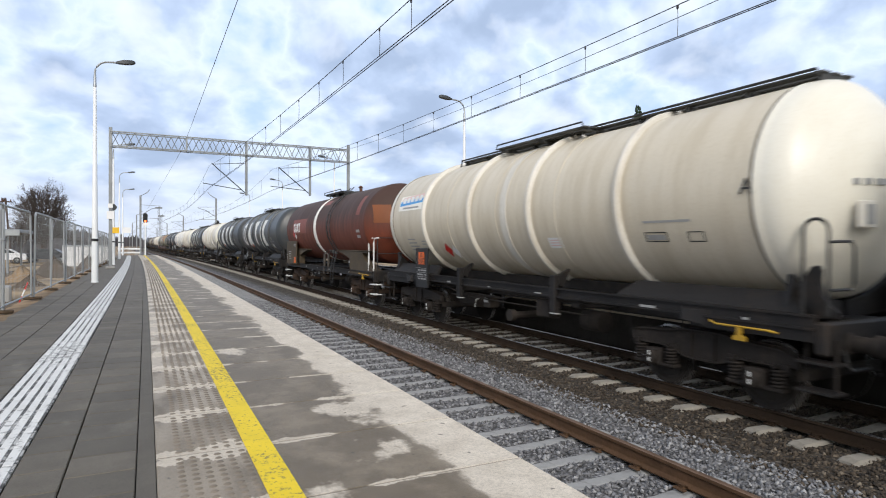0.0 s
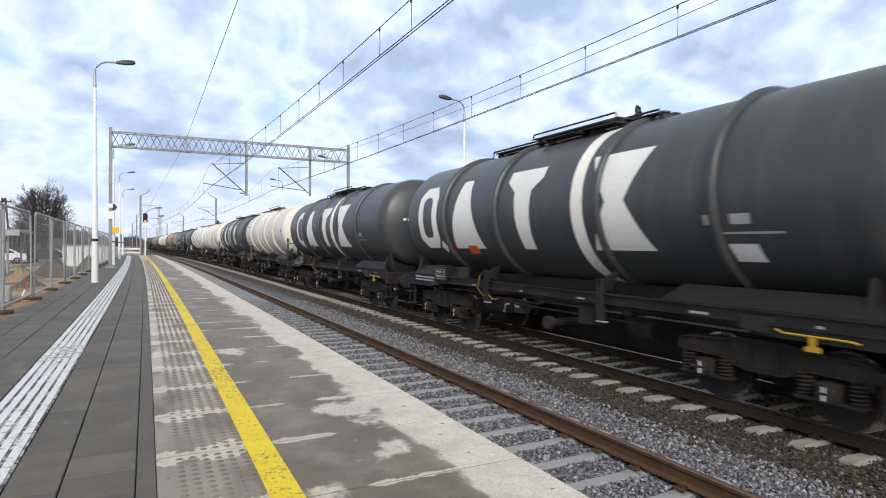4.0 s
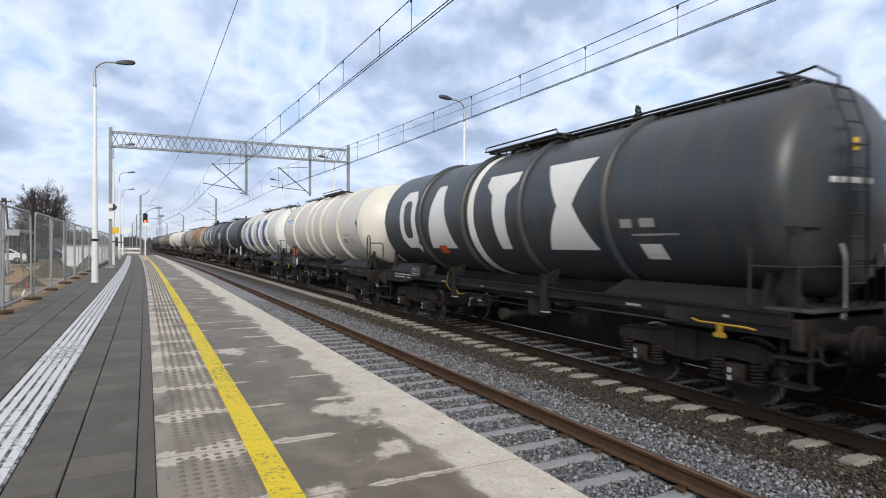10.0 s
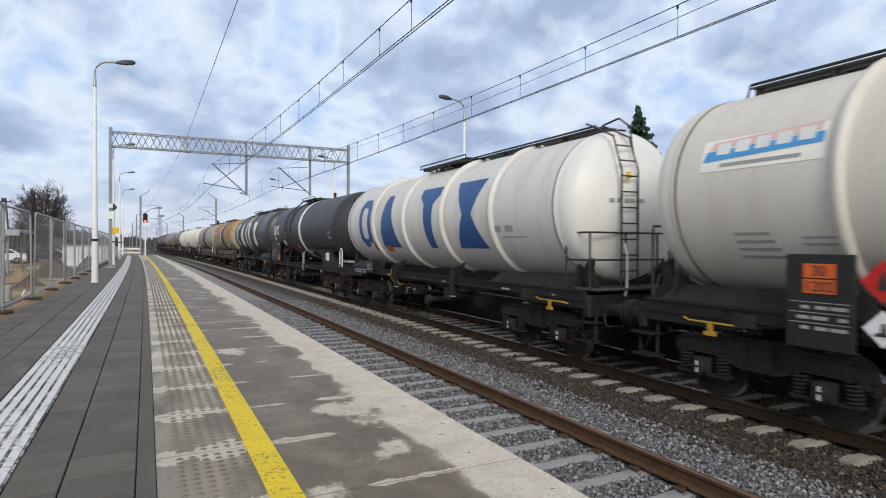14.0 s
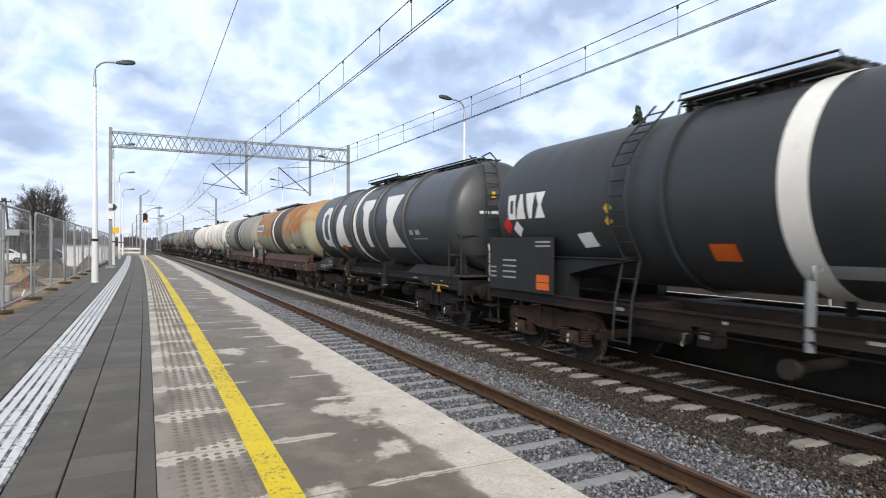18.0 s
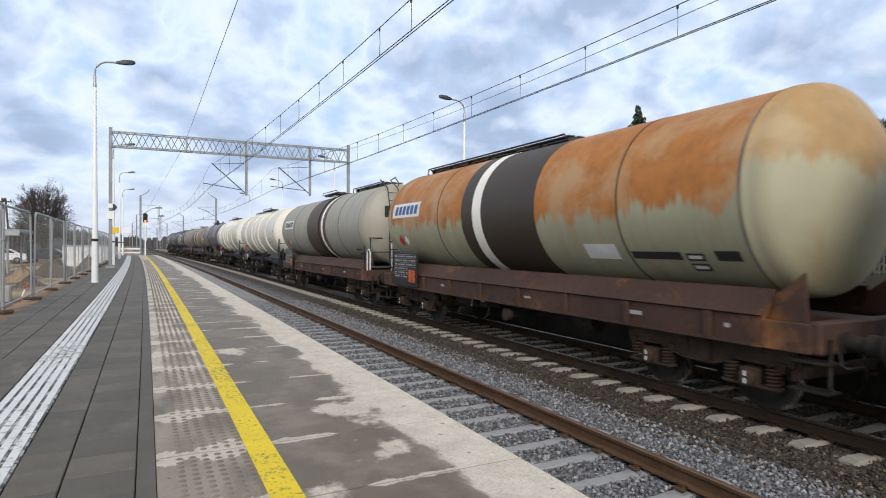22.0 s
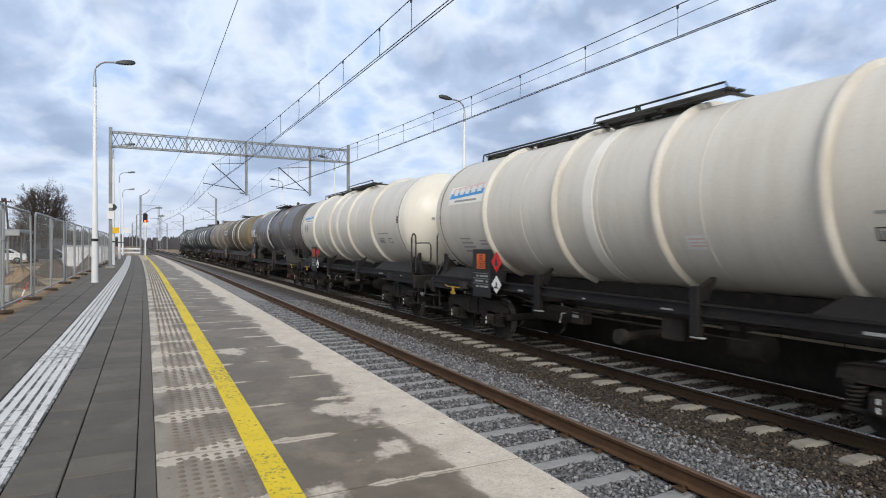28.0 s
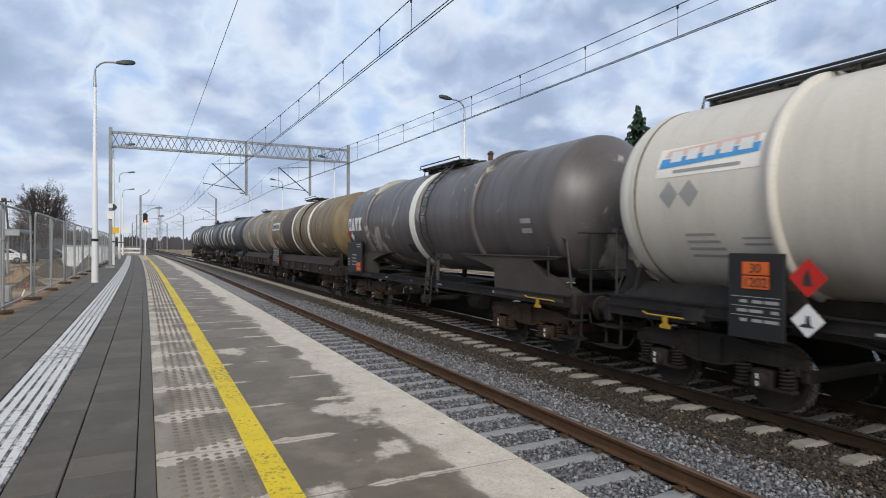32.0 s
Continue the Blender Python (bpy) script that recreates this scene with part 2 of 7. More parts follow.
    M["frame_brown"] = plain("frame_brown", (0.062, 0.031, 0.020), 0.7, var=0.4, scale=2.2, bump=0.25, grime=(0.27, 0.110, 0.032), grime_at=0.56)
    M["bogie"] = plain("bogie_dirt", (0.024, 0.0195, 0.0165), 0.75, var=0.4, scale=6, bump=0.3, grime=(0.052, 0.040, 0.030), grime_at=0.52, spec=0.25)
    M["wheel"] = plain("wheel_steel", (0.020, 0.016, 0.013), 0.8, 0.0, var=0.3, scale=6, bump=0.1)
    M["tread"] = plain("tread_steel", (0.45, 0.44, 0.43), 0.25, 1.0, var=0.1, scale=6, bump=0.02)
    M["walkway"] = plain("walkway_steel", (0.09, 0.09, 0.085), 0.6, 0.5, var=0.3, scale=8, bump=0.2)
    M["rail_tube_black"] = plain("tube_black", (0.02, 0.02, 0.02), 0.45, var=0.2, scale=8, bump=0.05)
    M["rail_tube_white"] = plain("tube_white", (0.72, 0.71, 0.68), 0.45, var=0.12, scale=8, bump=0.05, grime=(0.3, 0.26, 0.2))
    M["yellow"] = plain("handle_yellow", (0.45, 0.27, 0.025), 0.5, var=0.15, scale=8, bump=0.05, grime=(0.2, 0.12, 0.03))
    M["orange"] = plain("plate_orange", (0.66, 0.125, 0.016), 0.45, var=0.1, scale=6, bump=0.0)
    M["diamond_red"] = plain("plate_red", (0.55, 0.018, 0.012), 0.45, var=0.1, scale=6, bump=0.0)
    M["mark_white"] = plain("mark_white", (0.75, 0.75, 0.73), 0.5, var=0.1, scale=10, bump=0.0)
    M["mark_grey"] = plain("mark_grey", (0.33, 0.33, 0.32), 0.5, var=0.1, scale=10, bump=0.0)
    M["mark_dark"] = plain("mark_dark", (0.03, 0.03, 0.03), 0.5, var=0.1, scale=10, bump=0.0)
    M["mark_blue"] = plain("mark_blue", (0.07, 0.33, 0.68), 0.45, var=0.1, scale=6, bump=0.0)
    M["mark_pink"] = plain("mark_pink", (0.72, 0.50, 0.45), 0.45, var=0.1, scale=6, bump=0.0)
    M["board"] = plain("board_black", (0.016, 0.016, 0.0165), 0.55, var=0.25, scale=6, bump=0.05)
    M["galv"] = plain("galvanised_steel", (0.36, 0.38, 0.39), 0.45, 0.55, var=0.15, scale=5, bump=0.08)
    M["galv_dull"] = plain("galvanised_dull", (0.27, 0.285, 0.29), 0.5, 0.4, var=0.2, scale=5, bump=0.08)
    M["post_white"] = plain("lamp_post_white", (0.78, 0.80, 0.80), 0.4, var=0.06, scale=3, bump=0.02)
    M["lamp_dark"] = plain("lamp_head_grey", (0.045, 0.05, 0.052), 0.45, 0.3, var=0.1, scale=6, bump=0.02)
    M["wire"] = plain("copper_wire_dark", (0.03, 0.028, 0.027), 0.5, 0.5, var=0.1, scale=2, bump=0.0)
    M["insulator"] = plain("insulator_brown", (0.09, 0.04, 0.02), 0.25, var=0.1, scale=10, bump=0.0)
    M["rail_side"] = plain("rail_rust", (0.082, 0.043, 0.020), 0.75, var=0.35, scale=5, bump=0.25, grime=(0.13, 0.07, 0.038))
    M["rail_dirty"] = plain("rail_grimy", (0.034, 0.022, 0.014), 0.8, var=0.35, scale=5, bump=0.25, grime=(0.055, 0.036, 0.022), spec=0.15)
    M["rail_top"] = plain("rail_head", (0.20, 0.13, 0.09), 0.45, 0.5, var=0.25, scale=5, bump=0.05)
    M["rail_bright"] = plain("rail_head_bright", (0.40, 0.38, 0.36), 0.25, 0.9, var=0.2, scale=5, bump=0.02)
    M["sleeper"] = plain("sleeper_concrete", (0.30, 0.30, 0.295), 0.85, var=0.2, scale=5, bump=0.4, grime=(0.17, 0.16, 0.155))
    M["sleeper_old"] = plain("sleeper_concrete_old", (0.33, 0.305, 0.26), 0.85, var=0.25, scale=5, bump=0.4, grime=(0.13, 0.105, 0.08))
    M["conc"] = plain("platform_concrete", (0.33, 0.32, 0.30), 0.8, var=0.18, scale=2.5, bump=0.3, grime=(0.20, 0.185, 0.17))
    M["glass"] = plain("window_dark", (0.03, 0.035, 0.04), 0.15, var=0.1, scale=2, bump=0.0)
    M["twig"] = plain("bare_twigs", (0.085, 0.070, 0.062), 0.95, var=0.3, scale=0.6, bump=0.0)
    M["bark"] = plain("bark", (0.085, 0.062, 0.052), 0.9, var=0.3, scale=8, bump=0.5)
    M["needle"] = plain("spruce_needles", (0.022, 0.045, 0.022), 0.8, var=0.35, scale=3, bump=0.2)
    M["leaf"] = plain("shrub_leaves", (0.055, 0.075, 0.025), 0.8, var=0.4, scale=3, bump=0.2)
    M["signal_black"] = plain("signal_black", (0.012, 0.012, 0.013), 0.5, var=0.1, scale=6, bump=0.02)
    M["sign_white"] = plain("sign_white", (0.80, 0.80, 0.79), 0.4, var=0.05, scale=4, bump=0.0)
    M["sign_yellow"] = plain("sign_yellow", (0.78, 0.48, 0.03), 0.4, var=0.05, scale=4, bump=0.0)


build_materials()

# ---- the setting ----
def stations(y0, y1, step):
    k = max(1, round((y1 - y0) / step))
    return [y0 + (y1 - y0) * i / k for i in range(k + 1)]


def ribbon(mb, prof, y0, y1, step=4.0, follow=True):
    """A closed cross-section of (x, z) drawn out along the line."""
    ys, k = stations(y0, y1, step), len(prof)
    vs = [(x + (lat(y) if follow else 0), y, z) for y in ys for x, z in prof]
    fs = [(a * k + j, a * k + (j + 1) % k, a * k + k + (j + 1) % k, a * k + k + j) for a in range(len(ys) - 1) for j in range(k)]
    fs += [tuple(range(k - 1, -1, -1)), tuple(range((len(ys) - 1) * k, len(ys) * k))]
    return mb.add(vs, fs)


def rect(x0, x1, z0, z1):
    return [(x0, z0), (x1, z0), (x1, z1), (x0, z1)]


def world_material(name):
    m = bpy.data.materials.new(name)
    m.use_nodes = True
    nt = m.node_tree
    co = nt.nodes.new("ShaderNodeNewGeometry").outputs["Position"]
    return m, nt, nt.nodes["Principled BSDF"], co


def ground_material():
    m, nt, bsdf, co = world_material("bare_ground")
    a = noise_tex(nt, co, 0.28, 8, 0.65)
    b = noise_tex(nt, co, 1.4, 6, 0.7)
    c = mix(nt, ramp(nt, a, [(0.43, 0.0), (0.54, 1.0)]), (0.085, 0.056, 0.034), (0.38, 0.275, 0.16))
    c = mix(nt, ramp(nt, b, [(0.45, 0.0), (0.7, 0.75)]), c, (0.085, 0.068, 0.042))
    nt.links.new(c, bsdf.inputs["Base Color"])
    bsdf.inputs["Roughness"].default_value = 0.95
    bumped(nt, bsdf, b, 0.8, 0.12)
    return m


def ballast_material():
    m, nt, bsdf, co = world_material("ballast_bed")
    vo = N(nt, "ShaderNodeTexVoronoi", Scale=19.0)
    nt.links.new(co, vo.inputs["Vector"])
    sep = nt.nodes.new("ShaderNodeSeparateXYZ")
    nt.links.new(co, sep.inputs[0])
    tone = nt.nodes.new("ShaderNodeSeparateColor")
    nt.links.new(vo.outputs["Color"], tone.inputs[0])
    fresh = ramp(nt, tone.outputs[0], [(0.0, (0.10, 0.10, 0.105)), (0.5, (0.20, 0.20, 0.21)), (1.0, (0.34, 0.34, 0.35))])
    old = ramp(nt, tone.outputs[0], [(0.0, (0.035, 0.026, 0.018)), (0.5, (0.085, 0.064, 0.044)), (1.0, (0.16, 0.13, 0.095))])
    bend = math_node(nt, "MULTIPLY", math_node(nt, "MULTIPLY", sep.outputs[1], sep.outputs[1]), 1.6e-4)
    edge = math_node(nt, "ADD", math_node(nt, "ADD", sep.outputs[0], bend), math_node(nt, "MULTIPLY", math_node(nt, "SUBTRACT", noise_tex(nt, co, 0.9, 5, 0.6), 0.5), 1.4))
    k = ramp(nt, math_node(nt, "MULTIPLY", edge, 0.1), [(0.585, 0.0), (0.645, 1.0)])
    c = mix(nt, k, fresh, old)
    # Shade down between the stones is painted in: colour darkens away from cell centres.
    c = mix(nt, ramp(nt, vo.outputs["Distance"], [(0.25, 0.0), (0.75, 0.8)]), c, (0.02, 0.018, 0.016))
    nt.links.new(c, bsdf.inputs["Base Color"])
    bsdf.inputs["Roughness"].default_value = 0.9
    inv = math_node(nt, "SUBTRACT", 1.0, vo.outputs["Distance"])
    bumped(nt, bsdf, inv, 1.0, 0.03)
    return m


def platform_material():
    """Precast edge slabs: damp in the middle, dry and pale along the outer edge, at the joints and in patches."""
    m, nt, bsdf, co = world_material("edge_slab_concrete")
    sep = nt.nodes.new("ShaderNodeSeparateXYZ")
    nt.links.new(co, sep.inputs[0])
    warp = noise_tex(nt, co, 1.1, 7, 0.62, stretch=(1.0, 0.6, 1.0))
    bend = math_node(nt, "MULTIPLY", math_node(nt, "MULTIPLY", sep.outputs[1], sep.outputs[1]), 1.6e-4)
    xt = math_node(nt, "ADD", sep.outputs[0], bend)
    x = math_node(nt, "ADD", xt, math_node(nt, "MULTIPLY", math_node(nt, "SUBTRACT", warp, 0.5), 0.95))
    dry = ramp(nt, math_node(nt, "MULTIPLY", x, 0.25), [(0.425, 0.0), (0.450, 0.14), (0.464, 0.9), (0.6, 1.0)])
    patches = ramp(nt, noise_tex(nt, co, 0.75, 6, 0.6, stretch=(1.0, 0.8, 1.0)), [(0.60, 0.0), (0.635, 0.85)])
    fine = noise_tex(nt, co, 42.0, 4, 0.7)
    mid = noise_tex(nt, co, 4.0, 7, 0.68)
    blot = noise_tex(nt, co, 1.6, 6, 0.65, stretch=(1, 0.7, 1))
    f = math_node(nt, "FRACT", math_node(nt, "DIVIDE", math_node(nt, "ADD", sep.outputs[1], 16.87), 1.07))
    near = math_node(nt, "MINIMUM", f, math_node(nt, "SUBTRACT", 1.0, f))
    jag = noise_tex(nt, co, 3.2, 5, 0.65, stretch=(1.0, 0.35, 1.0))
    left = ramp(nt, xt, [(0.62, 1.0), (0.70, 0.24)])
    broken = ramp(nt, noise_tex(nt, co, 1.7, 3, 0.5), [(0.42, 0.15), (0.60, 1.5)])
    broken = mix(nt, ramp(nt, xt, [(0.62, 1.0), (0.70, 0.0)]), broken, (1.0, 1.0, 1.0))
    reach = math_node(nt, "MULTIPLY", math_node(nt, "MULTIPLY", math_node(nt, "MULTIPLY", math_node(nt, "SUBTRACT", jag, 0.30), 0.66), left), broken)
    reach = math_node(nt, "MULTIPLY", reach, ramp(nt, math_node(nt, "MULTIPLY", sep.outputs[1], 0.02), [(0.14, (1.0, 1.0, 1.0)), (0.40, (1.9, 1.9, 1.9))]))
    bloom = ramp(nt, math_node(nt, "ADD", math_node(nt, "MULTIPLY", math_node(nt, "SUBTRACT", reach, near), 12.0), 0.5), [(0.45, 0.0), (0.6, 0.75)])
    inner = ramp(nt, math_node(nt, "MULTIPLY", xt, 0.4), [(0.50, 1.0), (0.74, 1.0), (0.86, 0.0)])
    bloom = math_node(nt, "MULTIPLY", bloom, inner)
    wet = mix(nt, ramp(nt, mid, [(0.32, 0.0), (0.68, 1.0)]), (0.148, 0.117, 0.079), (0.250, 0.203, 0.143))
    wet = mix(nt, ramp(nt, blot, [(0.46, 0.0), (0.54, 0.6)]), wet, (0.116, 0.089, 0.057))
    inpale = math_node(nt, "MULTIPLY", ramp(nt, xt, [(0.60, 0.88), (0.66, 0.0)]), ramp(nt, jag, [(0.36, 0.0), (0.58, 1.0)]))
    # Paler with distance: the sky's grazing reflection put into the slab colour.
    far_sheen = ramp(nt, math_node(nt, "MULTIPLY", sep.outputs[1], 0.05), [(0.27, 0.40), (0.42, 1.0)])
    wet = mix(nt, math_node(nt, "MULTIPLY", inpale, far_sheen), wet, (0.52, 0.45, 0.36))
    pale = mix(nt, ramp(nt, mid, [(0.35, 0.0), (0.7, 1.0)]), (0.60, 0.53, 0.435), (0.76, 0.685, 0.575))
    k = math_node(nt, "MAXIMUM", math_node(nt, "MAXIMUM", dry, patches), bloom)
    c = mix(nt, k, wet, pale)
    c = mix(nt, ramp(nt, fine, [(0.45, 0.0), (0.72, 0.36)]), c, (0.11, 0.094, 0.077))
    grit = noise_tex(nt, co, 150.0, 3, 0.7)
    c = mix(nt, ramp(nt, grit, [(0.52, 0.0), (0.66, 0.35)]), c, (0.075, 0.066, 0.056))
    spots = noise_tex(nt, co, 11.0, 2, 0.5)
    c = mix(nt, ramp(nt, spots, [(0.70, 0.0), (0.73, 0.7)]), c, (0.06, 0.052, 0.044))
    line = ramp(nt, near, [(0.006, 0.85), (0.012, 0.0)])
    c = mix(nt, line, c, (0.05, 0.043, 0.036))
    nt.links.new(c, bsdf.inputs["Base Color"])
    nt.links.new(math_node(nt, "ADD", math_node(nt, "MULTIPLY", k, 0.22), 0.52), bsdf.inputs["Roughness"])
    bsdf.inputs["Specular IOR Level"].default_value = 0.35
    bumped(nt, bsdf, grit, 0.5, 0.004)
    return m


def paving_material():
    m, nt, bsdf, co = world_material("paving_slab")
    info = nt.nodes.new("ShaderNodeObjectInfo").outputs["Random"]
    mid = noise_tex(nt, co, 2.2, 6, 0.65)
    fine = noise_tex(nt, co, 55.0, 4, 0.7)
    c = mix(nt, ramp(nt, mid, [(0.3, 0.0), (0.7, 1.0)]), (0.105, 0.091, 0.071), (0.170, 0.149, 0.118))
    c = mix(nt, math_node(nt, "MULTIPLY", info, 0.65), c, (0.074, 0.067, 0.055))
    c = mix(nt, ramp(nt, fine, [(0.5, 0.0), (0.8, 0.4)]), c, (0.045, 0.042, 0.036))
    scuff = noise_tex(nt, co, 1.3, 7, 0.7, stretch=(1.0, 0.5, 1.0))
    c = mix(nt, ramp(nt, scuff, [(0.585, 0.0), (0.70, 0.55)]), c, (0.22, 0.20, 0.165))
    c = mix(nt, ramp(nt, noise_tex(nt, co, 170.0, 3, 0.7), [(0.5, 0.0), (0.68, 0.5)]), c, (0.03, 0.028, 0.024))
    nt.links.new(c, bsdf.inputs["Base Color"])
    bsdf.inputs["Roughness"].default_value = 0.66
    bsdf.inputs["Specular IOR Level"].default_value = 0.25
    bumped(nt, bsdf, fine, 0.2, 0.003)
    return m


def worn_paint(name, col, under, at=0.60, scale=7.0):
    m, nt, bsdf, co = world_material(name)
    big = noise_tex(nt, co, 0.7, 3, 0.5)
    w = noise_tex(nt, co, scale, 8, 0.75)
    chips = math_node(nt, "ADD", w, math_node(nt, "MULTIPLY", math_node(nt, "SUBTRACT", big, 0.5), 0.35))
    c = mix(nt, ramp(nt, noise_tex(nt, co, 3.0, 4, 0.6), [(0.3, 0.0), (0.7, 1.0)]), col, tuple(x * 0.86 for x in col))
    c = mix(nt, ramp(nt, chips, [(at, 0.0), (at + 0.06, 0.9)]), c, under)
    nt.links.new(c, bsdf.inputs["Base Color"])
    bsdf.inputs["Roughness"].default_value = 0.65
    bumped(nt, bsdf, w, 0.3, 0.004)
    return m


MAT["ground"] = ground_material()
MAT["ballast"] = ballast_material()
MAT["edge_slab"] = platform_material()
MAT["paving"] = paving_material()
MAT["yellow_line"] = worn_paint("yellow_line_paint", (0.80, 0.585, 0.006), (0.13, 0.105, 0.05), 0.545, 28.0)
MAT["white_tactile"] = worn_paint("white_tactile_slab", (0.70, 0.695, 0.67), (0.24, 0.235, 0.22), 0.55, 10.0)
MAT["groove"] = worn_paint("tactile_groove", (0.060, 0.057, 0.053), (0.50, 0.495, 0.475), 0.485, 7.5)
MAT["stud"] = plain("stud_concrete", (0.200, 0.163, 0.122), 0.7, var=0.3, scale=4, bump=0.3, grime=(0.085, 0.075, 0.065))
MAT["joint"] = plain("joint_sand", (0.050, 0.046, 0.040), 0.9, var=0.3, scale=6, bump=0.2)

PLAT_END = 87.0


def build_ground():
    mb = MB()
    xs = [-3000, -600, -120, -45] + [-44 + 1.6 * i for i in range(26)] + [-3.0, 0, 10, 20, 40, 120, 600, 3000]
    ys = [-3000, -300, -40, -10, 0, 5] + [6 + 2.0 * i for i in range(52)] + [112, 140, 200, 400, 1000, 3500]
    for y in ys:
        for x in xs:
            z = -0.62
            if -45 < x < -2.9 and 5 < y < 110:
                z = 0.05 + 0.45 * noise.noise((x * 0.31, y * 0.17, 3.0))
            mb.v.append((x, y, z))
    k = len(xs)
    mb.f += [(j * k + i, j * k + i + 1, j * k + k + i + 1, j * k + k + i) for j in range(len(ys) - 1) for i in range(k - 1)]
    thing("ground", mb, MAT["ground"], "bare sandy brown ground beside the railway line", "ground", kind="structure")
    bed = MB()
    ribbon(bed, [(2.2, -0.62), (2.2, -0.24), (5.6, -0.226), (6.2, -0.27), (6.9, -0.24), (9.95, -0.24), (9.95, -0.62)], -8, 420, 4)
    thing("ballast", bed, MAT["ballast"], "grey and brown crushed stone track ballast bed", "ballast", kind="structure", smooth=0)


def build_tracks():
    for xc, name, sl, top, label in ((X1, "track_near", "sleeper", "rail_top", "unused railway track with rusty rails on concrete sleepers"),
                                     (X2, "track_far", "sleeper_old", "rail_bright", "railway track with bright rail heads under the train")):
        root = tagged(new(name), label, "railway track", kind="structure")
        prof = [(-0.075, -0.172), (0.075, -0.172), (0.075, -0.160), (0.012, -0.140), (0.010, -0.050), (0.036, -0.036), (0.036, -0.004),
                (0.028, 0.0), (-0.028, 0.0), (-0.036, -0.004), (-0.036, -0.036), (-0.010, -0.050), (-0.012, -0.140), (-0.075, -0.160)]
        for s in (-1, 1):
            mb = ribbon(MB(), [(xc + s * GAUGE + x, z) for x, z in prof], -8, 420, 4)
            me = mb.mesh("rail", MAT["rail_side" if xc == X1 else "rail_dirty"], 30)
            me.materials.append(MAT[top])
            for p in me.polygons:
                if p.normal.z > 0.8 and p.center.z > -0.003:
                    p.material_index = 1
            part("rail", me, None, root)
        sb = MB()
        sec = [(-0.14, -0.40), (0.14, -0.40), (0.118, -0.215), (0.085, -0.190), (0.0, -0.184), (-0.085, -0.190), (-0.118, -0.215)]
        ends = [(-1.3, 0.72), (-1.22, 1.0), (-0.35, 0.86), (0.35, 0.86), (1.22, 1.0), (1.3, 0.72)]
        vs = []
        for x, f in ends:
            low = -0.03 if abs(x) < 0.5 else 0.0
            vs += [(x, y * (f if f > 0.8 else 1.0), z * 1.0 + (low if z > -0.3 else 0)) for y, z in sec]
        n = len(sec)
        for i in (0, len(ends) - 1):
            for j in range(2, n):
                v = vs[i * n + j]
                vs[i * n + j] = (v[0], v[1] * 0.9, v[2] - 0.025)
        fs = [(i * n + j, i * n + (j + 1) % n, i * n + n + (j + 1) % n, i * n + n + j) for i in range(len(ends) - 1) for j in range(n)]
        fs += [tuple(range(n - 1, -1, -1)), tuple(range((len(ends) - 1) * n, len(ends) * n))]
        sb.add(vs, fs)
        me = sb.mesh("sleeper", MAT[sl], 25)
        cb = MB()
        for s in (-1, 1):
            for d in (-1, 1):
                cb.box(s * GAUGE + d * 0.105, 0, -0.155, 0.05, 0.075, 0.035, 0.008)
                cb.box(s * GAUGE + d * 0.14, 0, -0.172, 0.05, 0.14, 0.022, 0.006)
                cb.tube([(s * GAUGE + d * 0.085, -0.05, -0.145), (s * GAUGE + d * 0.12, -0.06, -0.125), (s * GAUGE + d * 0.13, 0, -0.13),
                         (s * GAUGE + d * 0.12, 0.06, -0.125), (s * GAUGE + d * 0.085, 0.05, -0.145)], 0.009, 5)
        clips = cb.mesh("rail_clips", MAT["rail_dirty" if sl == "sleeper_old" else "rail_side"], 30)
        y0 = 4.132 if xc == X1 else 3.911
        k = 0
        y = y0 - 0.6 * 12
        while k < 210:
            m = pose(xc + lat(y), y, 0, 0, 0, turn(y))
            o = part("sleeper", me, None, root)
            o.matrix_basis = m
            if y < 45:
                o = part("rail_clips", clips, None, root)
                o.matrix_basis = m
            y += 0.6
            k += 1


def build_platforms():
    # Far platform wall: concrete darkened in its colour for the train's shade.
    MAT["shaded_wall"] = plain("wall_shade_tone", (0.060, 0.052, 0.045), 0.9, var=0.3, scale=2.5, bump=0.3, grime=(0.10, 0.09, 0.08))
    root = tagged(new("platform_near"), "railway platform of concrete edge slabs and grey paving slabs", "platform", kind="structure")
    part("platform_body", ribbon(MB(), [(-2.9, -0.62), (2.20, -0.62), (2.20, PLAT - 0.16), (-2.9, PLAT - 0.065)], -8, PLAT_END, 3), MAT["joint"], root)
    part("edge_beam", ribbon(MB(), rect(2.10, 2.22, -0.62, PLAT - 0.12), -8, PLAT_END, 3), MAT["conc"], root)
    eb = MB().box(1.2, 0, -0.07, 2.289, 1.062, 0.14, 0.008)
    me = eb.mesh("edge_slab", MAT["edge_slab"], 30)
    y = 4.53 - 1.07 * 9 + 0.535
    while y < PLAT_END - 0.6:
        o = part("edge_slab", me, None, root)
        o.matrix_basis = pose(lat(y), y, PLAT, 0, 0, turn(y))
        y += 1.07
    part("yellow_line", ribbon(MB(), rect(0.646, 0.836, PLAT + 0.001, PLAT + 0.004), -8, PLAT_END, 1.07), MAT["yellow_line"], root, "worn yellow safety line")
    part("channel", ribbon(MB(), rect(-0.06, 0.05, PLAT - 0.06, PLAT - 0.006), -8, PLAT_END, 3), MAT["paving"], root)
    far = tagged(new("platform_far"), "concrete platform on the other side of the tracks", "platform", kind="structure")
    part("platform_body", ribbon(MB(), rect(10.25, 15.5, -0.62, PLAT - 0.12), -30, PLAT_END, 4), MAT["shaded_wall"], far)
    part("edge_slab", ribbon(MB(), rect(10.02, 15.4, PLAT - 0.12, PLAT), -30, PLAT_END, 4), MAT["edge_slab"], far)


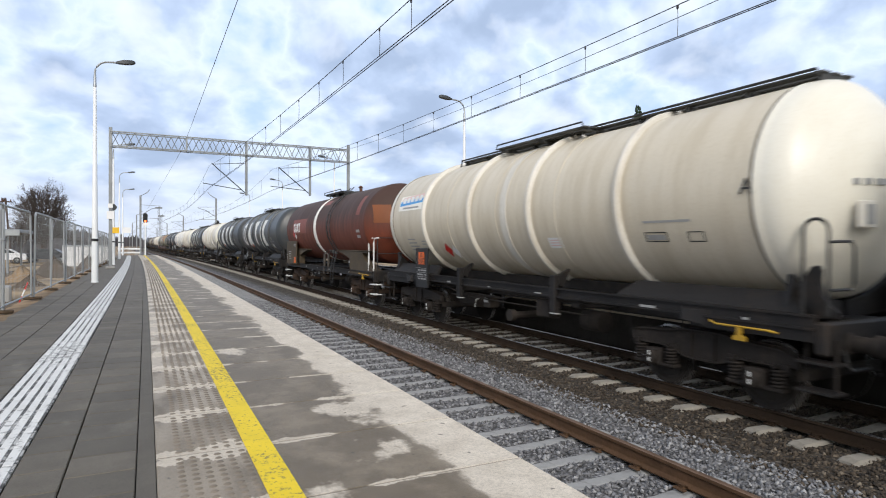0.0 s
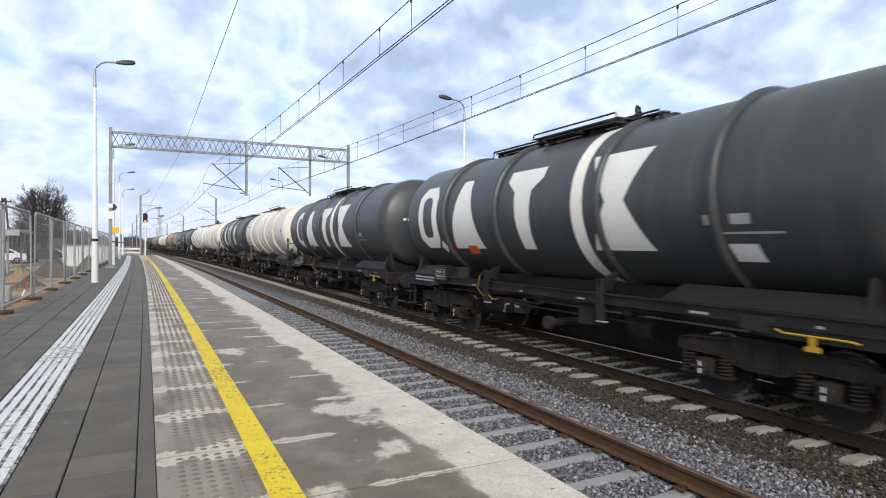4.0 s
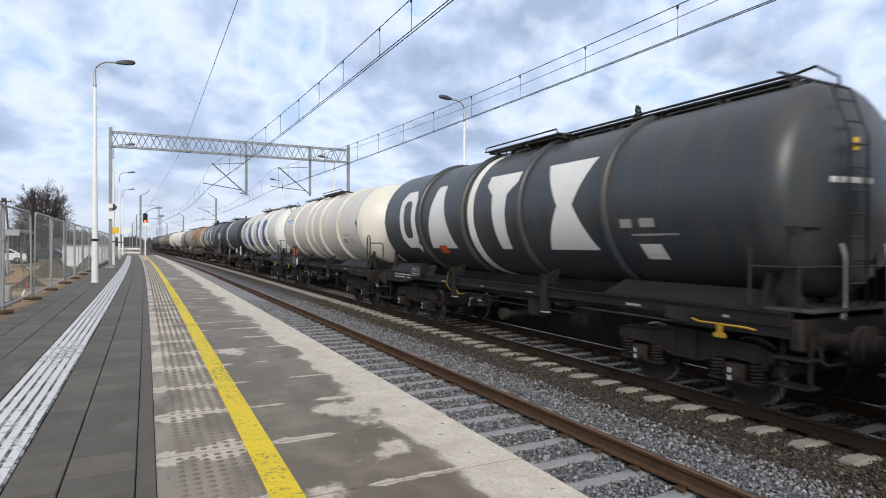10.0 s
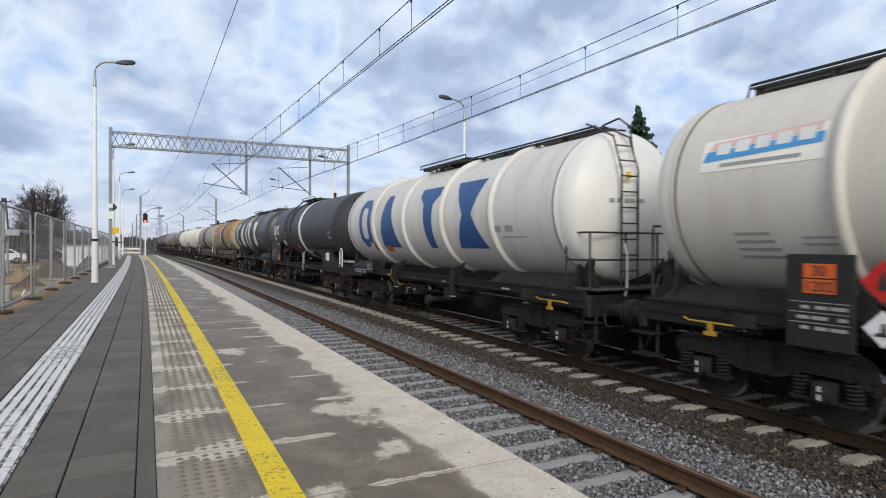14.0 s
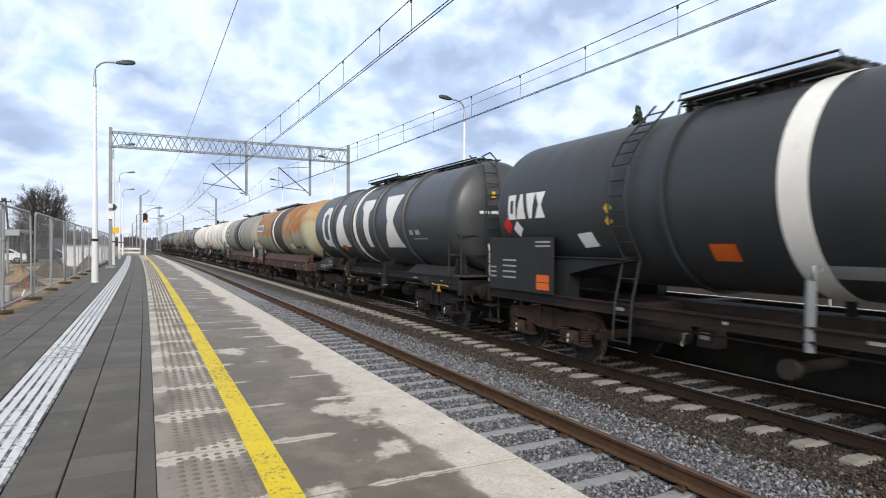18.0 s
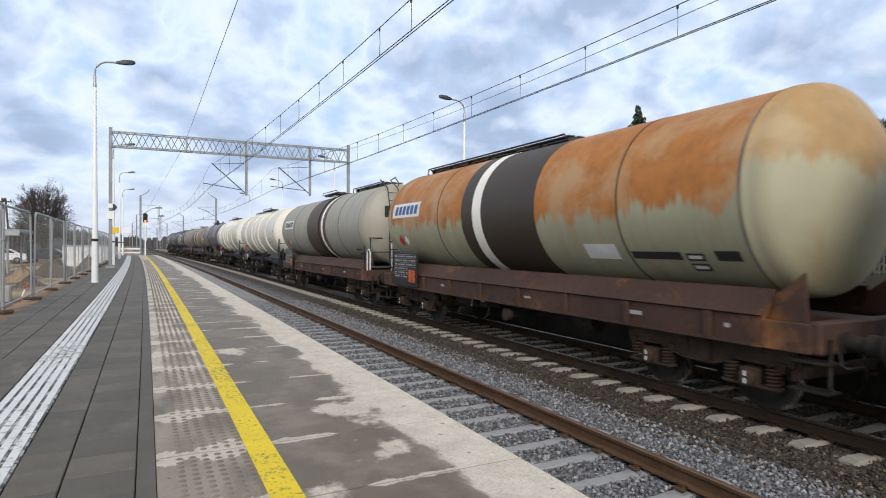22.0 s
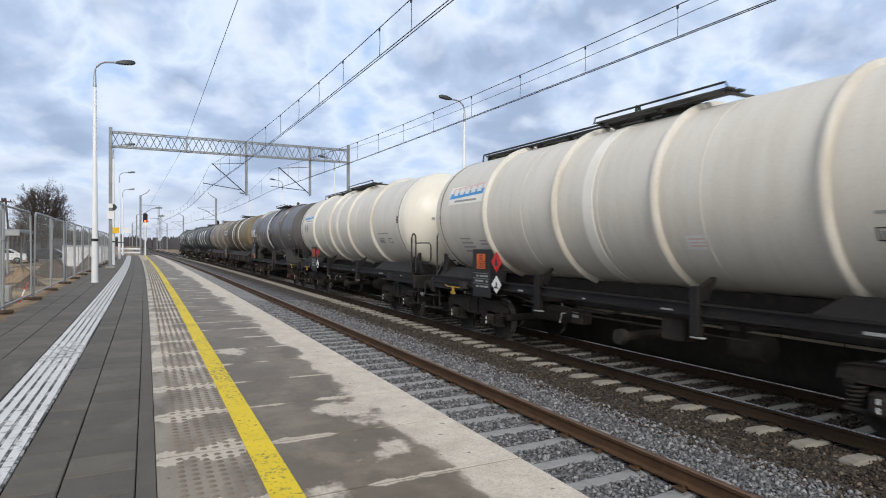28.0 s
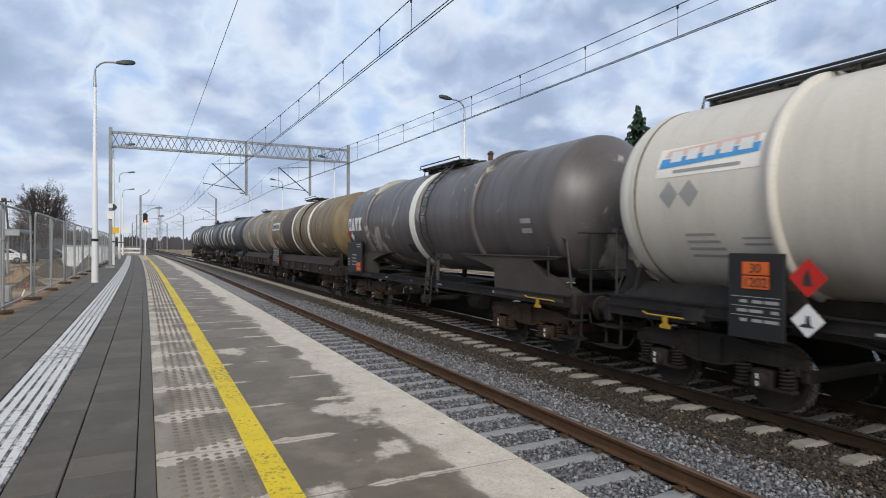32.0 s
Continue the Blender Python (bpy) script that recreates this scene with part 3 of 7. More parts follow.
def build_paving():
    root = bpy.data.objects["platform_near"]
    cols = [(-0.474, -0.066), (-0.776, -0.481), (-1.658, -1.246), (-2.077, -1.664), (-2.497, -2.083)]
    L, y_end = 0.40, 20.2
    for q, (a, b) in enumerate(cols):
        me = MB().box(0, 0, -0.04, b - a - 0.002, L - 0.012, 0.08, 0.006).mesh("paving_slab", MAT["paving"], 30)
        y = 1.0 + 0.2 * (q % 2)
        k = 0
        while y < y_end:
            o = part("paving_slab", me, None, root)
            o.matrix_basis = pose((a + b) / 2 + lat(y), y, PLAT - 0.002 + 0.0025 * math.sin(y * 17 + q * 2.3), 0.25 * math.sin(y * 9.1 + q), 0.2 * math.sin(y * 5.3 + q), turn(y))
            y += L
        rest = MB()
        for lo, hi in ((1.0 + 0.2 * (q % 2) - 0.4 * 22, 0.9 + 0.2 * (q % 2)), (y, PLAT_END - 0.3)):
            yy = lo
            while yy < hi:
                rest.box((a + b) / 2 + lat(yy), yy, PLAT - 0.042, b - a - 0.004, L - 0.005, 0.08)
                yy += L
        tagged(part("paving_beyond", rest, MAT["paving"], root, smooth=0), kind="stuff")
    strip, ys = MB(), stations(-4, PLAT_END, 0.5)
    for y in ys:
        w = 0.06 * noise.noise((y * 0.9, 1.0, 0.0)) + 0.04 * noise.noise((y * 3.1, 2.0, 0.0))
        strip.v += [(-3.3 + lat(y), y, PLAT - 0.35), (-2.9 + lat(y), y, PLAT - 0.03 + w * 0.3), (-2.65 + lat(y), y, PLAT - 0.012 + w * 0.2), (-2.47 + w + lat(y), y, PLAT - 0.003), (-2.40 + w + lat(y), y, PLAT - 0.03)]
    strip.f += [(i * 5 + j, i * 5 + j + 1, i * 5 + j + 6, i * 5 + j + 5) for i in range(len(ys) - 1) for j in range(4)]
    tagged(part("sand_strip", strip, MAT["sand"], root, "sand spilled along the paving edge"), kind="stuff")
    me = MB()
    for k in range(5):
        me.box(-0.178 + k * 0.089, 0, 0.003, 0.062, 0.396, 0.010, 0.003)
    rib = me.mesh("tactile_ribs", MAT["white_tactile"], 30)
    base = MB().box(0, 0, -0.045, 0.45, 0.398, 0.09, 0.004).mesh("tactile_slab", MAT["groove"], 30)
    y = -7.8
    while y < 84:
        m = pose(-1.01 + lat(y), y, PLAT, 0, 0, turn(y))
        o = part("tactile_slab", base, None, root)
        o.matrix_basis = m
        part("rib_group", rib, None, o)
        y += 0.4
    st = MB()
    for i in range(6):
        for j in range(12):
            st.lathe([(0.0, 0.026), (0.005, 0.017), (0.0055, 0.001)], 7, "z", (0.20 + 0.082 * i, -0.46 + 0.0835 * j, 0))
    stud = st.mesh("tactile_studs", MAT["stud"], 30)
    y = 4.53 - 1.07 * 9 + 0.535
    while y < 60:
        o = part("tactile_studs", stud, None, root)
        o.matrix_basis = pose(lat(y), y, PLAT, 0, 0, turn(y))
        o["kind"] = "stuff"
        y += 1.07


build_ground()
build_tracks()
build_platforms()

# ---- the train ----
MESHES = {}


def cached(key, build):
    if key not in MESHES:
        MESHES[key] = build()
    return MESHES[key]


def skin(z, e=0.006, R=R_TANK):
    """x of the near side of the shell at height z."""
    d = min(abs(z - Z_TANK), R * 0.995)
    return -(math.sqrt(R * R - d * d) + e)


def on_shell(name, polys, mat, parent, label="", e=0.006, side=-1, step=0.10):
    """Flat shapes of (y, z) outlines laid on the shell as paint. A shape may be (outline, hole) with equally many points."""
    bm = bmesh.new()
    for pl in polys:
        if isinstance(pl, tuple):
            out, hole = pl
            a = [bm.verts.new((0, y, z)) for y, z in out]
            b = [bm.verts.new((0, y, z)) for y, z in hole]
            k = len(a)
            for i in range(k):
                bm.faces.new((a[i], a[(i + 1) % k], b[(i + 1) % k], b[i]))
        else:
            bm.faces.new([bm.verts.new((0, y, z)) for y, z in pl])
    zs = [v.co.z for v in bm.verts]
    z = min(zs) + step
    while z < max(zs):
        bmesh.ops.bisect_plane(bm, geom=bm.verts[:] + bm.edges[:] + bm.faces[:], plane_co=(0, 0, z), plane_no=(0, 0, 1))
        z += step
    for v in bm.verts:
        v.co.x = side * -skin(v.co.z, e)
    bmesh.ops.recalc_face_normals(bm, faces=bm.faces)
    me = bpy.data.meshes.new(name)
    bm.to_mesh(me)
    bm.free()
    me.materials.append(mat)
    return part(name, me, None, parent, label)


def quad(y0, y1, z0, z1):
    return [(y0, z0), (y1, z0), (y1, z1), (y0, z1)]


def ring_mesh(y, w, e, name, mat, R=R_TANK):
    """A flat hoop of width w round the shell."""
    mb = MB().lathe([(y - w / 2, R - 0.01), (y - w / 2, R + e), (y + w / 2, R + e), (y + w / 2, R - 0.01)], 56, "y", (0, 0, Z_TANK))
    return mb.mesh(name, mat, 40)


def rib_mesh(y, name, mat, h=0.09, w=0.15, R=R_TANK):
    prof = [(y - w / 2, R - 0.01), (y - w / 2 + 0.02, R + h * 0.7), (y - w * 0.18, R + h), (y + w * 0.18, R + h), (y + w / 2 - 0.02, R + h * 0.7), (y + w / 2, R - 0.01)]
    return MB().lathe(prof, 56, "y", (0, 0, Z_TANK)).mesh(name, mat, 60)


def head(spec):
    """Where the tank's cylinder ends, and the depth and knuckle radius of its dished ends."""
    return spec.get("head", (spec["L"], 0.5, 0.2))


def dish(depth, knuckle, R=R_TANK):
    """Profile of a dished end as (out, radius), from the rim to the pole: a knuckle and a shallow sphere."""
    c = (depth ** 2 + (R - knuckle) ** 2 - knuckle ** 2) / (2 * (depth - knuckle))
    a1 = math.asin((R - knuckle) / (c - knuckle))
    prof = [(knuckle * math.sin(b), R - knuckle + knuckle * math.cos(b)) for b in [(math.pi / 2 - a1) * k / 6 for k in range(6)]]
    return prof + [(depth - c + c * math.cos(a), max(0.001, c * math.sin(a))) for a in [a1 * (1 - k / 9) for k in range(10)]]


def dish_at(r, depth, knuckle):
    """How far out the dished end stands at the radius r from the axis."""
    prof = dish(depth, knuckle)
    for (s0, r0), (s1, r1) in zip(prof, prof[1:]):
        if r1 <= r <= r0:
            return s0 + (s1 - s0) * (r0 - r) / (r0 - r1)
    return depth


def tank_mesh(mat, rim, R=R_TANK, cap=None, depth=0.5, knuckle=0.2):
    """The shell's cylinder; without a cap of their own its dished ends belong to it."""
    prof = [(-rim, R), (-rim / 2, R), (0, R), (rim / 2, R), (rim, R)]
    if cap:
        prof = [(-cap, R - 0.1)] + [(max(-cap, min(cap, a)), b) for a, b in prof] + [(cap, R - 0.1)]
    else:
        d = dish(depth, knuckle)[1:]
        prof = [(-rim - a, b) for a, b in reversed(d)] + prof + [(rim + a, b) for a, b in d]
    return MB().lathe(prof, 64, "y", (0, 0, Z_TANK)).mesh("tank", mat, 40)


def cap_mesh(mat, end, cap, rim, depth, knuckle, R=R_TANK):
    """One dished end with its straight collar, pushed over the shell at the seam."""
    prof = [(cap, R - 0.05), (cap, R + 0.012), (cap + 0.05, R + 0.012), (cap + 0.06, R + 0.004), (rim, R + 0.004)] + [(rim + a, b) for a, b in dish(depth, knuckle)[1:]]
    return MB().lathe([(end * a, b) for a, b in prof], 64, "y", (0, 0, Z_TANK)).mesh("end_cap", mat, 40)


AXLES = (-0.87, 0.87)


def bogie_parts(parent, y, dirt="bogie"):
    """A two-axle bogie with outside frames, coil springs and keyed wheelsets."""
    def bolster():
        mb = MB().box(0, 0, 0.62, 1.9, 0.34, 0.30, 0.03)
        mb.box(0, 0, 0.82, 0.5, 0.5, 0.14, 0.02)
        for s in (-1, 1):
            mb.box(0, s * 1.32, 0.55, 1.9, 0.10, 0.16, 0.02)
            for x in (-0.75, 0.75):
                mb.box(x, s * 0.38, 0.46, 0.10, 0.07, 0.34, 0.01)
        return mb.mesh("bogie", MAT[dirt], 30)
    b = part("bogie", cached(("bolster", dirt), bolster), None, parent)
    b.location = (0, y, 0)

    def frame_side():
        top = [(-1.42, 0.66), (-1.40, 0.80), (-1.22, 0.87), (-0.62, 0.90), (-0.36, 0.95), (0.36, 0.95), (0.62, 0.90), (1.22, 0.87), (1.40, 0.80), (1.42, 0.66)]
        low = [(1.20, 0.68), (0.60, 0.68), (0.42, 0.60), (0.25, 0.555), (-0.25, 0.555), (-0.42, 0.60), (-0.60, 0.68), (-1.20, 0.68)]
        mb = MB().slab(top + low, "x", -0.05, 0.05)
        mb.slab([(-1.38, 0.82), (-1.2, 0.89), (-0.6, 0.92), (-0.35, 0.97), (0.35, 0.97), (0.6, 0.92), (1.2, 0.89), (1.38, 0.82), (1.2, 0.865), (0.6, 0.895), (0.35, 0.945), (-0.35, 0.945), (-0.6, 0.895), (-1.2, 0.865)], "x", -0.10, 0.10)
        mb.slab([(-1.2, 0.655), (-0.6, 0.655), (-0.42, 0.575), (-0.25, 0.53), (0.25, 0.53), (0.42, 0.575), (0.6, 0.655), (1.2, 0.655), (1.2, 0.68), (0.6, 0.68), (0.42, 0.60), (0.25, 0.555), (-0.25, 0.555), (-0.42, 0.60), (-0.6, 0.68), (-1.2, 0.68)], "x", -0.09, 0.09)
        for y in (-0.2, 0.2):
            mb.box(0, y, 0.74, 0.17, 0.03, 0.36)
        for y in (-1.27, -0.50, 0.50, 1.27):
            mb.box(0, y, 0.64, 0.16, 0.12, 0.14, 0.01)
        return mb.mesh("side_frame", MAT[dirt], 25)

    def axle_box():
        mb = MB().box(0, 0, 0.46, 0.20, 0.30, 0.27, 0.03)
        mb.lathe([(-0.16, 0.001), (-0.16, 0.095), (-0.14, 0.115), (-0.05, 0.12), (0.0, 0.12)], 14, "x", (0, 0, 0.46))
        mb.box(0, -0.28, 0.36, 0.18, 0.26, 0.05, 0.01)
        mb.box(0, 0.28, 0.36, 0.18, 0.26, 0.05, 0.01)
        return mb.mesh("axle_box", MAT[dirt], 30)

    def spring():
        pts = [(0.092 * math.cos(a), 0.092 * math.sin(a), 0.385 + 0.27 * a / (2 * math.pi * 5.5)) for a in [k * math.pi / 4 for k in range(45)]]
        return MB().tube(pts, 0.019, 5).mesh("spring", MAT[dirt], 60)

    def mark():
        return MB().box(0, 0, 0, 0.006, 0.028, 0.065).mesh("box_mark", MAT["mark_white"], 0)

    def wheelset():
        mb = MB()
        for s in (-1, 1):
            prof = [(s * 0.685, 0.10), (s * 0.69, 0.36), (s * 0.685, 0.485), (s * 0.715, 0.488), (s * 0.725, 0.465), (s * 0.815, 0.455), (s * 0.82, 0.38), (s * 0.775, 0.34), (s * 0.765, 0.16), (s * 0.80, 0.13), (s * 0.80, 0.08)]
            mb.lathe(prof, 28, "x")
        mb.lathe([(-1.05, 0.07), (1.05, 0.07)], 12, "x")
        me = mb.mesh("wheelset", MAT["wheel"], 30)
        me.materials.append(MAT["tread"])
        for p in me.polygons:
            c = p.center
            if math.hypot(c.y, c.z) > 0.43:
                p.material_index = 1
        return me
    for s in (-1, 1):
        o = part("side_frame", cached(("frame_side", dirt), frame_side), None, b)
        o.location = (s * 1.0, 0, 0)
    for ay in AXLES:
        for s in (-1, 1):
            o = part("axle_box", cached(("axle_box", dirt), axle_box), None, b)
            o.matrix_basis = pose(s * 1.06, ay, 0, 0, 0, 0 if s < 0 else 180)
            if s < 0:
                for dz in (0.52, 0.42):
                    o = part("box_mark", cached("box_mark", mark), None, b)
                    o.location = (s * 1.06 - 0.166, ay, dz)
            for d in (-0.31, 0.31):
                o = part("spring", cached(("spring", dirt), spring), None, b)
                o.location = (s * 1.05, ay + d, 0)
        o = part("wheelset", cached("wheelset", wheelset), None, b)
        o.location = (0, ay, 0.46)
        WHEELS.append(o)
    return b


WHEELS, WAGONS = [], []


def loop_rail(mb, x, y, z0, z1, w, r=0.022, along="y"):
    """An upright hoop of bent tube."""
    pts = []
    for k in range(9):
        a = math.pi * k / 8
        u, v = -w / 2 * math.cos(a), z1 - w / 2 + w / 2 * math.sin(a)
        pts.append((u, v))
    pts = [(-w / 2, z0)] + pts + [(w / 2, z0)]
    mb.tube([(x, y + u, v) if along == "y" else (x + u, y, v) for u, v in pts], r, 6)


def ladder_mesh(name, a, b, w, n, mat, axis="y", r=0.02):
    """Two stiles from a to b, set w apart along an axis, with n rungs."""
    mb = MB()
    d = Vector((0, w / 2, 0)) if axis == "y" else Vector((w / 2, 0, 0))
    a, b = Vector(a), Vector(b)
    for s in (-1, 1):
        mb.tube([a + s * d, b + s * d], r, 6)
    for i in range(n):
        p = a + (b - a) * (i + 0.5) / n
        mb.tube([p - d, p + d], r * 0.8, 5)
    return mb.mesh(name, mat, 40)



def panel(name, y0, y1, z0, z1, x, mat, parent, label="", th=0.012):
    return part(name, MB().box(x, (y0 + y1) / 2, (z0 + z1) / 2, th, abs(y1 - y0), abs(z1 - z0)), MAT[mat], parent, label, 0)


def bar_lines(name, y0, y1, zs, x, mat, parent, h=0.03, shell=False):
    """Small lines of writing that cannot be read, as plain bars."""
    for z in zs:
        if shell:
            on_shell(name, [quad(y0, y1, z, z + h)], MAT[mat], parent)
        else:
            panel(name, y0, y1, z, z + h, x, mat, parent, "", 0.006)


def diamond(name, y, z, r, x, mat, parent, label, shell=False):
    pts = [(y - r, z), (y, z - r), (y + r, z), (y, z + r)]
    if shell:
        return on_shell(name, [pts], MAT[mat], parent, label, e=0.012)
    return part(name, MB().slab(pts, "x", x - 0.006, x + 0.006), MAT[mat], parent, label, 0)


def shapes(root, c, m="letter_white", zlo=2.13, zhi=3.77):
    """Four tall plain emblem shapes along the shell at the given places, rear to front."""
    zc, h = (zlo + zhi) / 2, zhi - zlo

    def octo(y, a, b, cut):
        return [(y - a, zc - b + cut), (y - a + cut, zc - b), (y + a - cut, zc - b), (y + a, zc - b + cut), (y + a, zc + b - cut), (y + a - cut, zc + b), (y - a + cut, zc + b), (y - a, zc + b - cut)]
    lab = "plain painted emblem shape"
    on_shell("emblem", [(octo(c[0], 0.57, h / 2, 0.26), octo(c[0], 0.27, h / 2 - 0.28, 0.12))], MAT[m], root, lab)
    w = c[1]
    on_shell("emblem", [[(w - 0.72, zlo), (w + 0.72, zlo), (w + 0.22, zhi), (w - 0.22, zhi)]], MAT[m], root, lab)
    w = c[2]
    on_shell("emblem", [[(w - 0.20, zlo), (w + 0.20, zlo), (w + 0.30, zhi - 0.45), (w + 0.62, zhi - 0.22), (w + 0.62, zhi), (w - 0.62, zhi), (w - 0.62, zhi - 0.22), (w - 0.30, zhi - 0.45)]], MAT[m], root, lab)
    w = c[3]
    on_shell("emblem", [[(w - 0.70, zlo), (w + 0.70, zlo), (w + 0.22, zc), (w + 0.70, zhi), (w - 0.70, zhi), (w - 0.22, zc)]], MAT[m], root, lab)


def hazard_board(root, y0, y1, z0, z1, x=-1.40, orange=None, stripes=True):
    """The black data board with the orange plate, beside the rear bogie."""
    tan = root["paint"] == "red"
    b = part("data_board", MB().box(x, (y0 + y1) / 2, (z0 + z1) / 2, 0.05, y1 - y0, z1 - z0, 0.01), MAT["frame_olive" if tan else "board"], root, "tan data board" if tan else "black data board")
    part("board_bracket", MB().box(x + 0.14, (y0 + y1) / 2, z0 + 0.25, 0.24, (y1 - y0) * 0.8, 0.30, 0.01), MAT["frame_black"], root)
    if orange:
        oy0, oy1, oz0, oz1 = orange
        for k in range(2):
            za = oz0 + (oz1 - oz0) * k / 2 + 0.008
            panel("hazard_plate", oy0, oy1, za, za + (oz1 - oz0) / 2 - 0.016, x - 0.034, "orange", b, "orange hazard plate")
            if stripes:
                word = ("1202", "30")[k]
                o = part("plate_number", cached(("digits", word), lambda: text_mesh(word, 0.17, "mark_dark")), None, b, "black number " + word)
                o.matrix_basis = Matrix.Translation((x - 0.042, (oy0 + oy1) / 2, za + (oz1 - oz0) / 4 - 0.065)) @ pose(0, 0, 0, 90, 0, -90)
    if stripes:
        low = orange and orange[2] - z0 > 0.3
        zt = orange[2] - 0.10 if low else z1 - 0.06
        cols = max(3, int((y1 - y0) / 0.20))
        for z in [zt - 0.12 * k for k in range(3 if low else 6)]:
            if z < z0 + 0.03:
                continue
            panel("table_line", (orange[1] + 0.05) if orange and not low and z < orange[3] + 0.03 else y0 + 0.05, y1 - 0.05, z, z + 0.008, x - 0.030, "mark_grey", b, "", 0.006)
            for j in range(cols):
                a = y0 + 0.07 + (y1 - y0 - 0.14) * j / cols
                hit = orange and not low and a < orange[1] + 0.03 and z < orange[3] + 0.10
                if z - 0.08 > z0 and not hit:
                    panel("board_mark", a, a + (y1 - y0 - 0.14) / cols * (0.45 + 0.2 * ((j * 5 + int(z * 50)) % 3)), z - 0.075, z - 0.035, x - 0.030, "mark_grey", b, "", 0.006)


def wagon(spec):
    """One tank wagon; y runs to its rear, the platform side is -x."""
    root = tagged(new("tank_wagon"), spec["label"], "tank wagon", "tank wagons of the goods train")
    root["paint"] = spec["shell"]
    L = spec["L"]
    rim, depth, knuckle = head(spec)
    cap = spec.get("cap")
    part("tank", cached(("tank", spec["shell"], rim, depth, knuckle, cap), lambda: tank_mesh(MAT[spec["shell"]], rim, cap=cap, depth=depth, knuckle=knuckle)), None, root)
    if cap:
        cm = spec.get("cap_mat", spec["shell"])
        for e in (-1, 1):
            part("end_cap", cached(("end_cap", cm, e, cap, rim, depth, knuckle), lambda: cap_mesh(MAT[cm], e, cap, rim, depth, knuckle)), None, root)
    for y in spec.get("ribs", ()):
        part("rib", cached(("rib", y, spec["rib_mat"]), lambda: rib_mesh(y, "rib", MAT[spec["rib_mat"]])), None, root)
    for e in (-1, 1):
        if cap:
            part("seam", cached(("capseam", cap, e), lambda: ring_mesh(e * (cap - 0.025), 0.04, 0.009, "seam", MAT["seam_dirt"])), None, root)
    for y in spec.get("seams", ()):
        part("seam", cached(("seam", y, spec["shell"]), lambda: ring_mesh(y, 0.05 if spec["kind"] != "deep" else 0.03, 0.008, "seam", MAT[spec["shell"] if spec["kind"] != "deep" else "seam_brown"])), None, root)
    for y0, y1, m in spec.get("bands", ()):
        w = abs(y1 - y0)
        part("band", cached(("band", y0, w, m), lambda: ring_mesh((y0 + y1) / 2, w, 0.006 if w > 0.6 else 0.013, "band", MAT[m])), None, root)
    underframe(root, spec, MAT[spec.get("frame", "frame_black")], L)
    for fn in spec.get("extras", ()):
        fn(root, spec)
    for s in (-1, 1):
        bogie_parts(root, s * (L - 1.28), spec.get("dirt", "bogie"))
    del root["paint"]
    WAGONS.append((root, spec["y"]))
    return root


